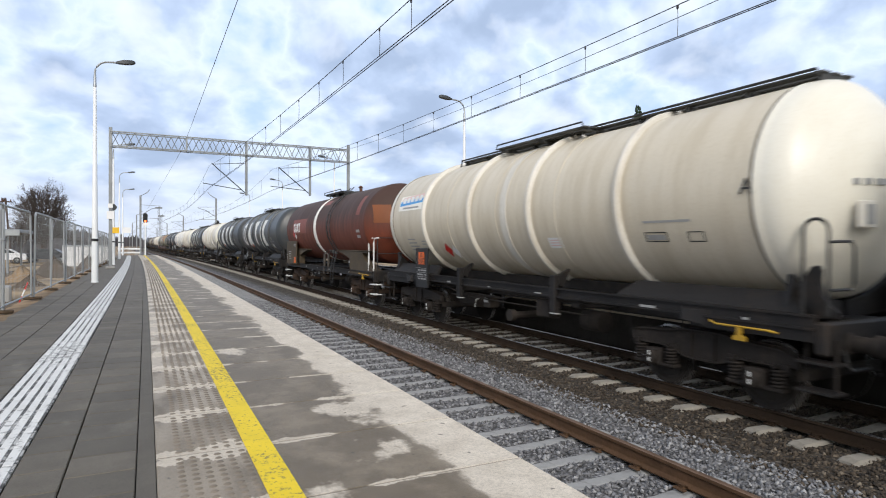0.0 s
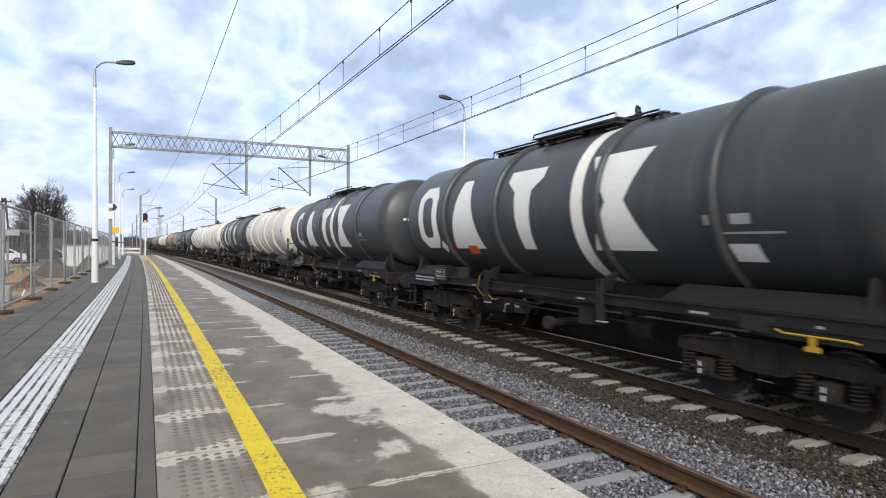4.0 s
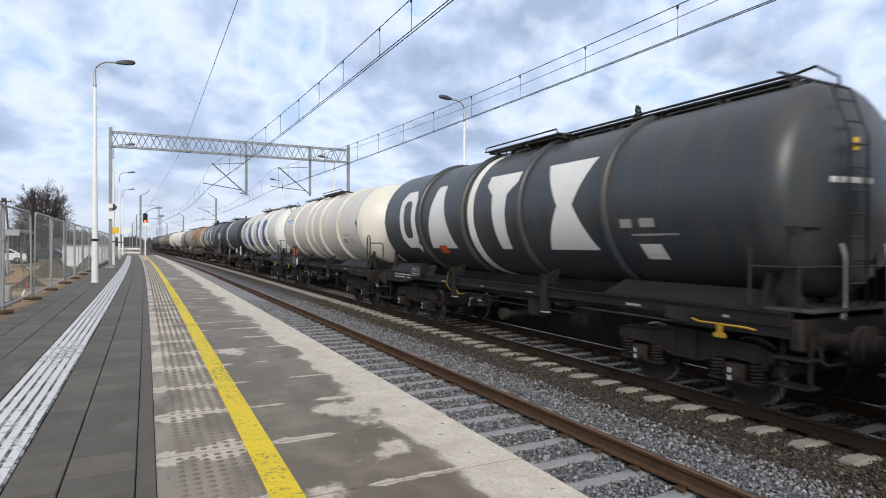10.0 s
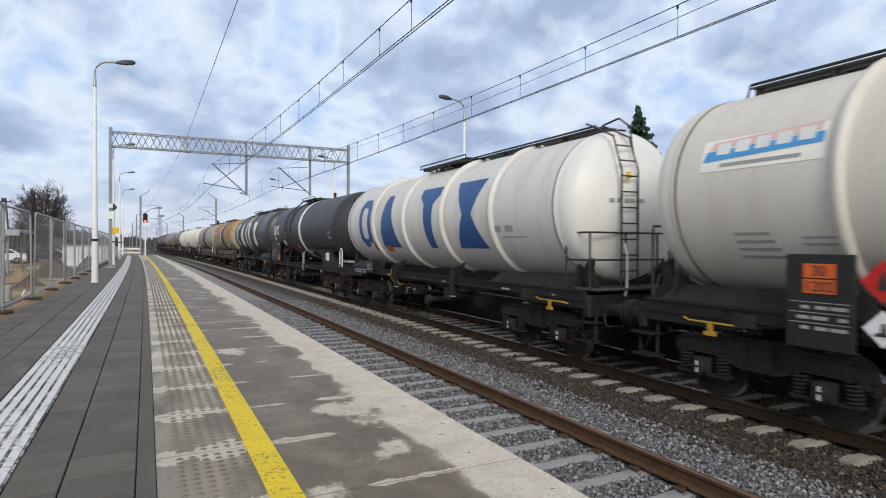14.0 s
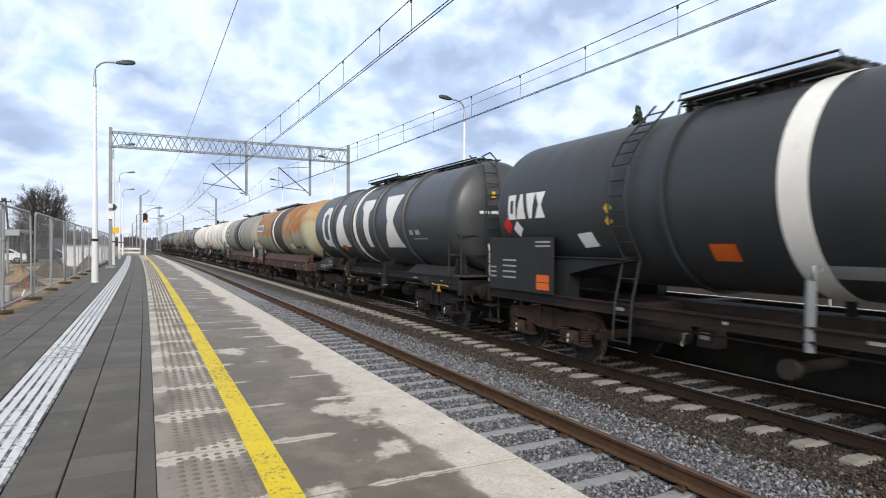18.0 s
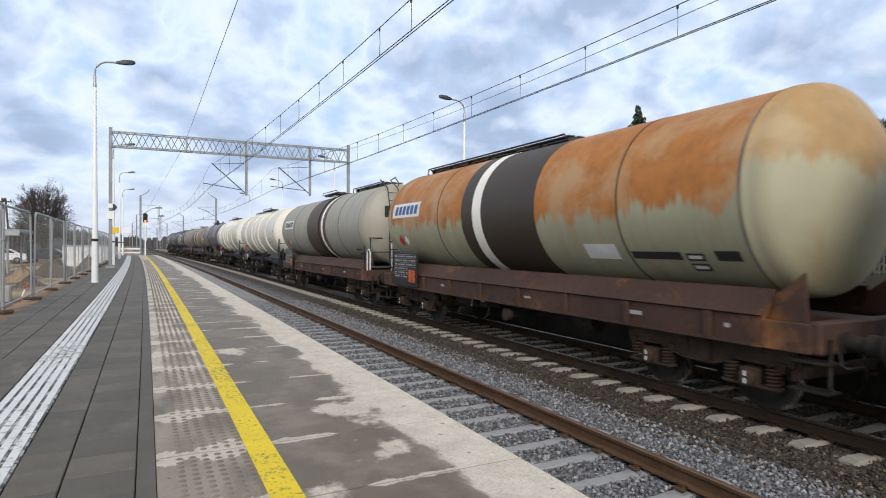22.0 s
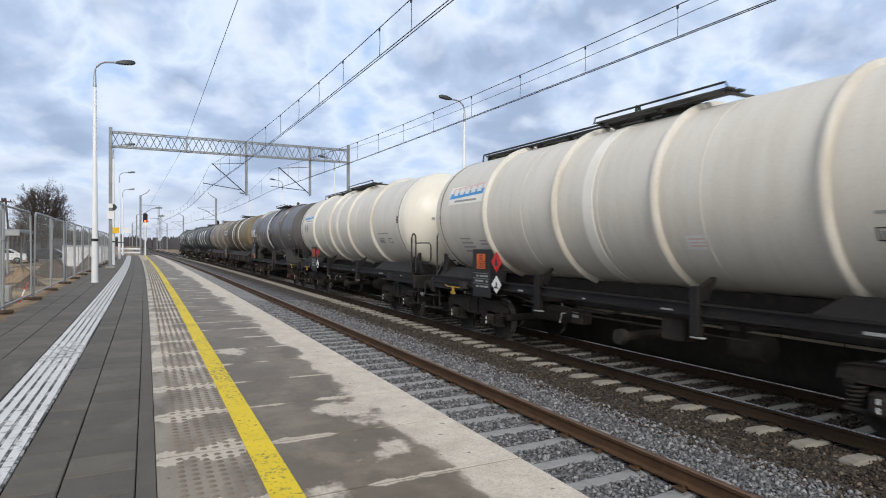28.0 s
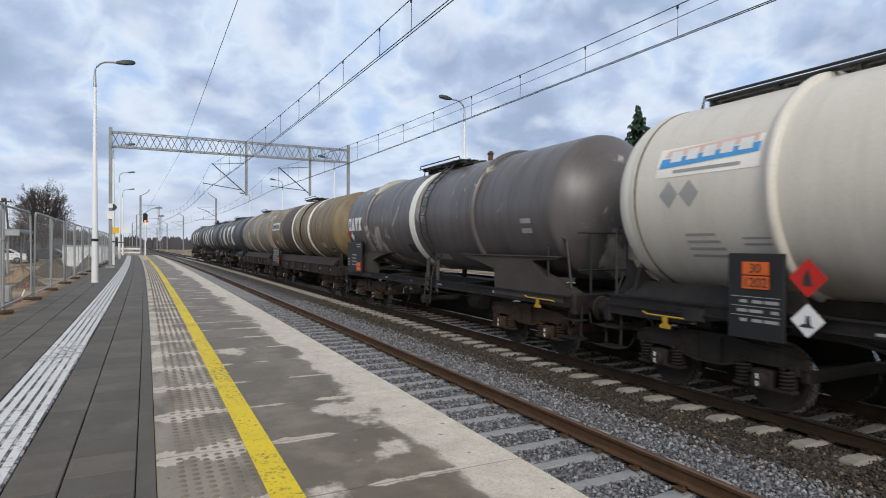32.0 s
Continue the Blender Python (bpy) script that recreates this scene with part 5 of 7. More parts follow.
def dome_plate(root, spec):
    """A small data holder on the front dome."""
    y = -sum(head(spec)[:2]) + 0.05
    f = part("data_holder", MB().box(-0.62, y, 2.60, 0.36, 0.06, 0.34, 0.02), MAT["cream"], root, "cream data holder on the dome")
    part("holder_plate", MB().box(-0.60, y - 0.034, 2.60, 0.16, 0.01, 0.24), MAT["mark_grey"], f, "", 0)


def text_mesh(word, size, mat):
    """Raised characters, centred over their foot."""
    cu = bpy.data.curves.new("text", "FONT")
    cu.body, cu.size, cu.extrude, cu.align_x = word, size, 0.003, "CENTER"
    tmp = new("text", cu)
    me = bpy.data.meshes.new_from_object(tmp.evaluated_get(bpy.context.evaluated_depsgraph_get()))
    bpy.data.objects.remove(tmp)
    me.materials.append(MAT[mat])
    return me


def letter_b(root, spec):
    word = spec.get("letter", "B")
    o = part("letter", cached(("letter", word), lambda: text_mesh(word, 0.30, "mark_dark")), None, root, "black letter " + word)
    o.matrix_basis = Matrix.Translation((-(R_TANK + 0.020), -6.02, 2.88)) @ pose(0, 0, 0, 90, 0, -90)


def rear_frame(root, spec):
    """A tall bent-tube grab frame on the rear corner, with a lower cross rail."""
    y = spec["L"] + 0.40
    for s in (-1, 1):
        part("grab_frame", MB().tube([(s * 1.26, y, 1.36), (s * 1.26, y, 2.46), (s * 1.22, y + 0.03, 2.52), (s * 0.62, y + 0.06, 2.52), (s * 0.58, y + 0.06, 2.46), (s * 0.58, y + 0.06, 1.36)], 0.021, 6), MAT["rail_tube_black"], root)
        part("grab_rail", MB().tube([(s * 1.26, y, 1.42), (s * 1.05, y + 0.05, 1.75), (s * 0.58, y + 0.06, 1.80)], 0.018, 6), MAT["rail_tube_black"], root)


def art_big(root, spec):
    shapes(root, spec["places"], spec.get("letters", "letter_white"))
    bar_lines("small_mark", -5.15, -4.2, (2.37,), 0, "mark_grey", root, 0.03, True)
    for y0, y1 in ((-4.25, -4.0), (-4.72, -4.42)):
        on_shell("small_mark", [quad(y0, y1, 2.50, 2.64)], MAT["mark_grey"], root)
    dome_bars(root, spec, "mark_white" if root["paint"] == "dark" else "mark_grey", 3.05)
    on_shell("hazard_plate", [quad(2.55, 3.0, 2.0, 2.2)], MAT["orange"], root, "orange hazard plate", e=0.012)
    diamond("hazard_diamond", 3.9, 2.13, 0.20, 0, "diamond_red", root, "red hazard diamond", True)
    diamond("hazard_diamond", 4.25, 2.17, 0.17, 0, "mark_white", root, "white hazard diamond", True)
    hazard_board(root, 3.9, 4.6, 1.28, 1.62, -1.38, None)
    bar_lines("small_mark", 4.7, 5.9, (1.22, 1.30), -1.362, "mark_grey", root, 0.04)
    if spec.get("quads"):
        on_shell("notice", [[(-4.78, 2.0), (-4.34, 2.0), (-4.30, 2.24), (-4.74, 2.24)]], MAT["mark_white"], root, "pale notice plate")


def art_saddle(root, spec):
    a, b, z0, z1 = spec["small"]
    if spec.get("panel"):
        p0, p1, q0, q1 = spec["panel"]
        on_shell("repainted_patch", [quad(p0, p1, q0, q1)], MAT["red_patch"], root, "brighter repainted patch", e=0.004)
        on_shell("repainted_patch", [quad(-5.6, -5.2, 3.3, 4.0)], MAT["red_patch"], root, "brighter repainted patch", e=0.004)
        on_shell("repainted_patch", [quad(-0.8, 0.9, 3.95, 4.15)], MAT["red_patch"], root, "brighter repainted patch", e=0.004)
    w = (b - a) / 4
    for k in range(4):
        y = a + w * (k + 0.5)
        if k == 3:
            on_shell("emblem", [(quad(y - w * 0.42, y + w * 0.42, z0, z1), quad(y - w * 0.16, y + w * 0.16, z0 + 0.12, z1 - 0.12))], MAT["letter_white"], root, "small white emblem shape", e=0.010)
        elif k == 2:
            on_shell("emblem", [[(y - w * 0.5, z0), (y + w * 0.5, z0), (y + w * 0.14, z1), (y - w * 0.14, z1)]], MAT["letter_white"], root, "small white emblem shape", e=0.010)
        elif k == 1:
            on_shell("emblem", [[(y - w * 0.15, z0), (y + w * 0.15, z0), (y + w * 0.48, z1), (y - w * 0.48, z1)]], MAT["letter_white"], root, "small white emblem shape", e=0.010)
        else:
            on_shell("emblem", [[(y - w * 0.5, z0), (y + w * 0.5, z0), (y + w * 0.14, (z0 + z1) / 2), (y + w * 0.5, z1), (y - w * 0.5, z1), (y - w * 0.14, (z0 + z1) / 2)]], MAT["letter_white"], root, "small white emblem shape", e=0.010)
    y0 = spec.get("ladder", 2.6)
    sk = [(skin(z, 0.10), y0, z) for z in (2.0, 2.5, 3.0, 3.5, 3.9, 4.2)]
    path = [(-1.40, y0 + 0.05, 0.62), (-1.36, y0 + 0.03, 1.3)] + sk + [(-0.5, y0, 4.62)]
    for d in (-0.19, 0.19):
        part("ladder_stile", MB().tube([(x, y + d, z) for x, y, z in path], 0.02, 6), MAT["rail_tube_black"], root)
    for x, y, z in [path[0]] + [tuple((Vector(path[i]) + (Vector(path[i + 1]) - Vector(path[i])) * f)) for i in range(len(path) - 1) for f in (0.0, 0.5)][1:]:
        part("ladder_rung", MB().tube([(x, y - 0.19, z + 0.02), (x, y + 0.19, z + 0.02)], 0.014, 5), MAT["rail_tube_black"], root)
    b0, b1, c0, c1 = spec["board"]
    hazard_board(root, b0, b1, c0, c1, -1.42, (b0 + 0.11, b0 + 0.51, c0 + 0.07, c0 + 0.38), False)
    for y0, y1, zz in ((b1 - 1.05, b1 - 0.55, (0.62, 0.50, 0.38, 0.26)), (b1 - 0.28, b1 - 0.06, (0.26, 0.36, 0.46)), (b0 + 0.08, b0 + 0.55, (0.92, 1.0))):
        bar_lines("board_mark", y0, y1, tuple(c0 + z for z in zz), -1.450, "mark_grey", root, 0.035)
    part("outlet_leg", MB().tube([(-1.15, -0.55, 1.95), (-1.28, -0.55, 1.8), (-1.30, -0.55, 0.95)], 0.06, 8), MAT["galv_dull" if spec.get("notice") else "frame_sooty"], root)
    if spec.get("legs"):
        part("outlet_leg", MB().tube([(-1.15, -1.15, 1.95), (-1.28, -1.15, 1.8), (-1.30, -1.15, 0.95)], 0.05, 8), MAT["frame_sooty"], root)
    on_shell("hazard_plate", [quad(0.46, 0.88, 2.0, 2.24)], MAT["orange"] if root["paint"] == "dark_smooth" else MAT["mark_dark"], root, "faded hazard plate", e=0.012)
    on_shell("notice", [[(-1.4, 1.82), (-0.55, 1.82), (-0.55, 1.98), (-1.4, 1.98)]], MAT["mark_grey"], root, "grey notice plate")
    diamond("hazard_diamond", b + 0.02, z0 - 0.12, 0.18, 0, "diamond_red", root, "red hazard diamond", True)
    diamond("hazard_diamond", b - 0.34, z0 - 0.20, 0.17, 0, "mark_white", root, "white hazard diamond", True)
    for z in (2.66, 2.46):
        on_shell("small_mark", [quad(-5.66, -5.3, z, z + 0.1)], MAT["mark_grey"], root)
    if spec.get("notice"):
        on_shell("notice", [[(3.12, 2.20), (3.52, 2.17), (3.61, 2.42), (3.22, 2.45)]], MAT["mark_white"], root, "white notice plate")
        part("side_pipe", ring_mesh(1.54, 0.07, 0.06, "side_pipe", MAT["dark_smooth"]), None, root, "thin pipe over the shell")
        for z in (2.62, 2.84):
            diamond("warning_sign", 2.72, z, 0.10, 0, "sign_yellow", root, "small yellow warning sign", True)
        panel("notice", -5.02, -4.52, 1.52, 1.86, -1.29, "mark_white", root, "white notice plate on the saddle")
    tip = -sum(head(spec)[:2])
    if spec.get("notice"):
        part("dome_lid", MB().lathe([(tip - 0.07, 0.001), (tip - 0.06, 0.30), (tip - 0.02, 0.33), (tip + 0.25, 0.33)], 24, "y", (-0.42, 0, 2.95)), MAT[root["paint"]], root)
    if spec.get("notice"):
        part("dome_hook", MB().tube([(-0.58 - 0.15, tip + 0.35, 3.92 - 0.25), (-0.58 - 0.15, tip + 0.18, 4.0), (-0.58, tip + 0.15, 4.0 + 0.10), (-0.58 + 0.15, tip + 0.18, 4.0), (-0.58 + 0.15, tip + 0.35, 3.92 - 0.25)], 0.055, 8), MAT["rail_tube_black"], root)
    part("valve_cap", MB().lathe([(4.40, 0.07), (4.62, 0.07), (4.66, 0.10), (4.72, 0.05), (4.74, 0.001)], 10, "z", (-0.1, -1.9, 0)), MAT["insulator"], root)


def white_hoops(root, spec):
    E = spec["L"] + 0.64
    for s in (-1, 1):
        for y in spec.get("hoops", (-(E - 0.22),)):
            mb = MB()
            loop_rail(mb, s * 1.26, y, 1.3, 2.05, 0.30, 0.028)
            part("grab_hoop", mb, MAT["rail_tube_white"], root, "white grab hoop")


def tall_hoops(root, spec):
    E = spec["L"] + 0.64
    for y in (-(E - 0.72), -(E - 0.22)):
        part("grab_hoop", MB().tube([(-1.27, y, 1.3), (-1.27, y, 2.3), (-1.26, y - 0.05, 2.42), (-1.2, y - 0.25, 2.45)], 0.028, 6), MAT["rail_tube_white"], root, "white grab pole")
    for z in (2.45, 1.9):
        part("platform_rail", MB().tube([(-1.2, -(E - 0.05), z), (1.2, -(E - 0.05), z)], 0.018, 6), MAT["rail_tube_black"], root)
    for x in (-1.2, 0.0, 1.2):
        part("platform_post", MB().tube([(x, -(E - 0.05), 1.3), (x, -(E - 0.05), 2.45)], 0.018, 6), MAT["rail_tube_black"], root)


def art_banner(root, spec):
    on_shell("banner", [[(3.95, 3.02), (5.92, 3.02), (5.92, 3.44), (3.95, 3.44)]], MAT["mark_white"], root, "white name banner", e=0.010)
    for k in range(6):
        y = 5.62 - 0.28 * k
        on_shell("banner_block", [[(y - 0.10, 3.10), (y + 0.10, 3.10), (y + 0.07, 3.36), (y - 0.13, 3.36)]], MAT["letter_blue" if root["paint"] == "rust" else "mark_dark"], root, "dark block on the banner", e=0.016)
    diamond("hazard_diamond", 5.5, 2.34, 0.18, 0, "diamond_red", root, "red hazard diamond", True)
    diamond("hazard_diamond", 5.1, 2.34, 0.15, 0, "mark_white", root, "white hazard diamond", True)
    hazard_board(root, 4.2, 5.9, 0.98, 1.98, -1.42, (4.32, 4.72, 1.12, 1.48))
    if root["paint"] == "rust":
        on_shell("notice", [quad(-3.6, -2.8, 1.98, 2.24)], MAT["mark_white"], root, "white notice plate", e=0.010)
        bar_lines("small_mark", -3.5, -2.9, (2.03, 2.10, 2.17), 0, "mark_pink", root, 0.03, True)
        on_shell("grey_band", [quad(-4.9, -3.9, 2.0, 2.12)], MAT["mark_dark"], root, "dark grey painted bar", e=0.010)
        on_shell("grey_band", [quad(-5.9, -5.5, 2.0, 2.14)], MAT["mark_dark"], root, "dark grey painted bar", e=0.010)
        for z in (1.99, 1.84):
            on_shell("small_mark", [quad(-5.3, -4.98, z, z + 0.11)], MAT["mark_dark"], root)
            on_shell("small_mark", [quad(-5.26, -5.02, z + 0.03, z + 0.08)], MAT["mark_white"], root, e=0.012)
    else:
        on_shell("small_mark", [quad(-4.8, -4.2, 2.08, 2.30)], MAT["mark_grey"], root)
        on_shell("small_mark", [quad(-5.8, -5.2, 1.84, 2.06)], MAT["mark_dark"], root)
        on_shell("small_mark", [quad(-5.7, -5.3, 1.90, 2.00)], MAT["mark_grey"], root, e=0.012)
        part("hose", ring_mesh(-1.0, 0.06, 0.05, "hose", MAT["rail_tube_black"]), None, root, "black hose over the shell")
        panel("end_plate", -0.2, 0.2, 3.2, 3.6, 0, "mark_dark", root).matrix_basis = Matrix.Translation((-0.55, -head(spec)[0] - dish_at(0.7, *head(spec)[1:]) - 0.01, 0)) @ pose(0, 0, 0, 0, 0, 90)


MAT["cable_yellow"] = plain("cable_yellow", (0.28, 0.17, 0.02), 0.6, var=0.2, scale=8, bump=0.0)
MAT["primer_patch"] = plain("primer_patch_paint", (0.20, 0.062, 0.018), 0.6, var=0.15, scale=3, bump=0.05)
MAT["red_patch"] = plain("red_patch_paint", (0.20, 0.046, 0.028), 0.5, var=0.2, scale=3, bump=0.05)
MAT["bogie_rust"] = plain("bogie_rusty", (0.050, 0.034, 0.025), 0.8, var=0.4, scale=6, bump=0.3, grime=(0.095, 0.054, 0.032), grime_at=0.5, spec=0.2)


def wagon_list():
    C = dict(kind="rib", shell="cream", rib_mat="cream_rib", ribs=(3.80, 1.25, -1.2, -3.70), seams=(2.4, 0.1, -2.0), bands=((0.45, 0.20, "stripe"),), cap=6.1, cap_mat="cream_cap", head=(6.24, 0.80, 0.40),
             walk=(-1.0, 5.7), hatch=(-1.9, 1.0), extras=(art_cream, side_loops, rear_handle, letter_b, rear_frame), L=6.3,
             label="cream insulated tank wagon with raised ribs on a black underframe")
    G = dict(kind="rib", shell="dark", rib_mat="dark", L=6.3, head=(6.40, 0.62, 0.40), extras=(art_big, brake_handle, earth_wires), label="anthracite tank wagon with large white emblem shapes on its side")
    G1 = dict(G, ribs=(3.70, 0.88, -1.62, -4.12), bands=((-0.93, -1.28, "stripe"),), places=(4.38, 2.46, 0.0, -2.36), walk=(-2.3, 3.2), hatch=(-1.6, 1.0))
    G2 = dict(G, ribs=(3.79, 1.29, -1.16, -3.67), bands=((1.02, 0.76, "stripe"),), places=(4.66, 2.69, -0.35, -2.62), walk=(-6.2, 1.0), hatch=(-1.5, 1.4), extras=(art_big, brake_handle, earth_wires, end_ladder),
              label="anthracite tank wagon with large white emblems and an end ladder")
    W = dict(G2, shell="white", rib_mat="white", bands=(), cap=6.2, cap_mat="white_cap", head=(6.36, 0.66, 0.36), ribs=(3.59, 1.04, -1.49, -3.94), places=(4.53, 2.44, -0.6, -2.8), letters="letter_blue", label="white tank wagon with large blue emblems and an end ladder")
    RB = dict(kind="saddle", shell="red", L=6.24, bands=((0.62, 0.25, "stripe"), (-1.45, -1.57, "black_band")), saddle_mat="frame_olive", frame="frame_black", dirt="bogie_rust", small=(3.2, 4.5, 2.82, 3.26),
              panel=(2.0, 4.72, 2.75, 3.45), board=(4.1, 6.3, 1.20, 2.38), ladder=-2.0, legs=True, hatch=(-1.2, 1.4), walk=(-1.2, 1.6), extras=(art_saddle, tall_hoops, brake_handle, dome_patch), steps="mark_white", head=(6.12, 0.84, 0.28),
              label="rusty red-brown tank wagon with a white stripe")
    DS = dict(kind="saddle", shell="dark_smooth", L=6.2, bands=((-0.25, -0.62, "stripe"),), small=(4.45, 5.76, 2.75, 3.26), board=(4.24, 6.54, 1.26, 2.37), ladder=2.43, hatch=(-0.6, 1.9), walk=(-0.6, 2.2),
              extras=(art_saddle, white_hoops), notice=True, head=(6.05, 0.88, 0.28), frame="frame_umber", dirt="bogie_rust", saddle_mat="frame_slate", label="smooth anthracite tank wagon with a white stripe and side ladder")
    RU = dict(kind="deep", shell="rust", rib_mat="rust", frame="frame_brown", dirt="bogie_rust", L=6.4, cap=6.1, cap_mat="rust_cap", head=(6.25, 0.72, 0.32), seams=(2.80, -3.83), bands=((1.48, -1.54, "black_band"), (0.93, 0.55, "stripe")), walk=(-1.2, 5.6),
              extras=(art_banner,), label="sage green tank wagon heavily rusted orange from the top")
    SG = dict(kind="deep", shell="sage", rib_mat="sage", frame="frame_brown", dirt="bogie_rust", L=6.45, cap=6.42, head=(6.58, 0.62, 0.32), seams=(3.70, -3.89), bands=((1.08, -2.04, "brown_band"), (-1.37, -1.63, "stripe")), hatch=(-1.4, 0.9), walk=(-6.2, -2.6),
              extras=(art_banner, end_ladder, white_hoops), label="dirty sage tank wagon with a brown band and a white stripe")
    VT = dict(kind="saddle", shell="grey", rib_mat="grey", ribs=(4.05, -3.37), seams=(1.73,), L=6.25, bands=((0.35, 0.0, "stripe"),), small=(4.6, 6.1, 2.72, 3.18), board=(4.7, 6.3, 1.2, 2.3), ladder=-0.75, legs=True,
              hatch=(-1.4, 1.2), walk=(-1.4, 1.6), extras=(art_saddle, end_frame, brake_handle), saddle_mat="frame_sooty", dirt="bogie_rust", head=(6.2, 0.72, 0.2), label="sooty grey tank wagon with polished patches and a side ladder")
    OL = dict(kind="deep", shell="olive", rib_mat="olive", frame="frame_umber", dirt="bogie_rust", L=6.2, seams=(3.6,), bands=((3.2, 0.9, "brown_band"), (0.85, 0.6, "stripe"), (-2.4, -2.7, "stripe")), hatch=(-1.2, 1.0),
              extras=(art_banner,), label="stained olive tank wagon with a brown band")
    BG = dict(kind="deep", shell="beige", rib_mat="beige", frame="frame_umber", dirt="bogie_rust", L=4.7, ribs=(1.6, -1.8), hatch=(-1.0, 1.0), label="short dirty beige tank wagon")
    front = (art_cream, side_loops, brake_handle, letter_b)
    seq = [(-3.9, C, dict(shell="cream_warm", extras=front)), (11.07, C, dict(shell="cream_warm", hazard="shell", letter="A", extras=front + (dome_plate,), bands=((-0.1, -0.35, "cream_rib"),), walk=(-6.3, 3.6), hatch=(-2.0, 1.2))), (26.10, RB, {}), (41.44, G1, dict(quads=True, L=5.95, head=(6.10, 0.62, 0.40), places=(4.9, 2.9, 0.37, -2.3), ribs=(3.9, 1.4, -1.9, -4.2), bands=((-1.2, -1.5, "stripe"),))),
           (56.68, G1, {}), (71.38, C, dict(hazard=False)), (86.25, G2, dict(quads=True)), (101.60, C, {}), (116.75, W, dict(L=6.4)), (131.37, DS, {}), (146.49, G2, {}), (161.64, RU, {}), (177.25, SG, {}),
           (192.38, C, {}), (207.40, C, dict(pair=True)), (222.0, VT, {}), (236.7, OL, {}), (249.2, BG, {}), (262.2, G1, {}), (277.2, G2, {}), (292.2, G1, {})]
    for y, sp, more in seq:
        wagon(dict(sp, y=y, **more) if not set(sp) & set(more) else {**sp, **more, "y": y})


def end_frame(root, spec):
    E = spec["L"] + 0.64
    for x in (-0.9, 0.0, 0.9):
        part("platform_post", MB().tube([(x, -(E - 0.06), 1.3), (x, -(E - 0.06), 2.45)], 0.022, 6), MAT["rail_tube_black"], root)
    for z in (2.45, 1.75):
        part("platform_rail", MB().tube([(-1.2, -(E - 0.06), z), (1.2, -(E - 0.06), z)], 0.02, 6), MAT["rail_tube_black"], root)
    part("grab_pole", MB().tube([(-1.25, -(E - 0.9), 1.35), (-1.25, -(E - 0.9), 2.2), (-1.24, -(E - 0.7), 2.45), (-1.2, -(E - 0.4), 2.3), (-1.2, -(E - 0.25), 1.4)], 0.022, 6), MAT["rail_tube_black"], root)


MAT["frame_slate"] = plain("frame_slate_paint", (0.018, 0.020, 0.021), 0.6, var=0.3, scale=4, bump=0.15, grime=(0.022, 0.019, 0.016), spec=0.25)
MAT["frame_olive"] = plain("frame_olive_paint", (0.072, 0.053, 0.031), 0.7, var=0.3, scale=4, bump=0.2, grime=(0.05, 0.04, 0.03))
MAT["frame_sooty"] = plain("frame_sooty_paint", (0.055, 0.046, 0.039), 0.7, var=0.3, scale=4, bump=0.2, grime=(0.04, 0.035, 0.03))
wagon_list()

# ---- sky, masts and surroundings ----
def portal():
    """The catenary portal over both tracks."""
    Y = 41.0
    root = tagged(new("catenary_portal"), "galvanised lattice portal that carries the overhead line over both tracks", "catenary portal")
    z0, z1 = 8.10, 8.97
    for x, zb, zt in ((-2.02, PLAT, 9.25), (12.85, PLAT, 9.35)):
        part("mast", MB().box(x, Y, (zb + zt) / 2, 0.19, 0.19, zt - zb, 0.02), MAT["galv_dull"], root)
        part("footing", MB().box(x, Y, PLAT + 0.06, 0.5, 0.5, 0.14, 0.02), MAT["conc"], root)
    for yy in (-0.3, 0.3):
        for z in (z0, z1):
            part("chord", MB().box(5.4, Y + yy, z, 14.9, 0.07, 0.07, 0.01), MAT["galv_dull"], root)
        n = 36
        mb = MB()
        for k in range(n):
            a, b = -1.95 + 14.7 * k / n, -1.95 + 14.7 * (k + 1) / n
            up = (k % 2 == 0) == (yy < 0)
            mb.tube([(a, Y + yy, z0 if up else z1), (b, Y + yy, z1 if up else z0)], 0.022, 4)
        part("lattice", mb, MAT["galv_dull"], root)
    for x in (2.2, 5.85, 10.1):
        part("lattice_post", MB().box(x, Y, (z0 + z1) / 2, 0.08, 0.66, z1 - z0, 0.01), MAT["galv"], root)
    for x, zb in ((5.85, 5.45), (10.1, 5.6)):
        part("drop_tube", MB().box(x, Y, (zb + z1) / 2, 0.15, 0.15, z1 - zb, 0.02), MAT["galv_dull"], root)
        mb = MB().tube([(x, Y, zb + 0.1), (x - 2.15, Y, 7.45)], 0.035, 6)
        mb.tube([(x, Y, 7.6), (x - 2.05, Y, 7.4)], 0.02, 5)
        mb.tube([(x - 0.3, Y, zb + 0.35), (x - 2.7, Y, 6.15)], 0.025, 5)
        part("cantilever", mb, MAT["lamp_dark"], root)


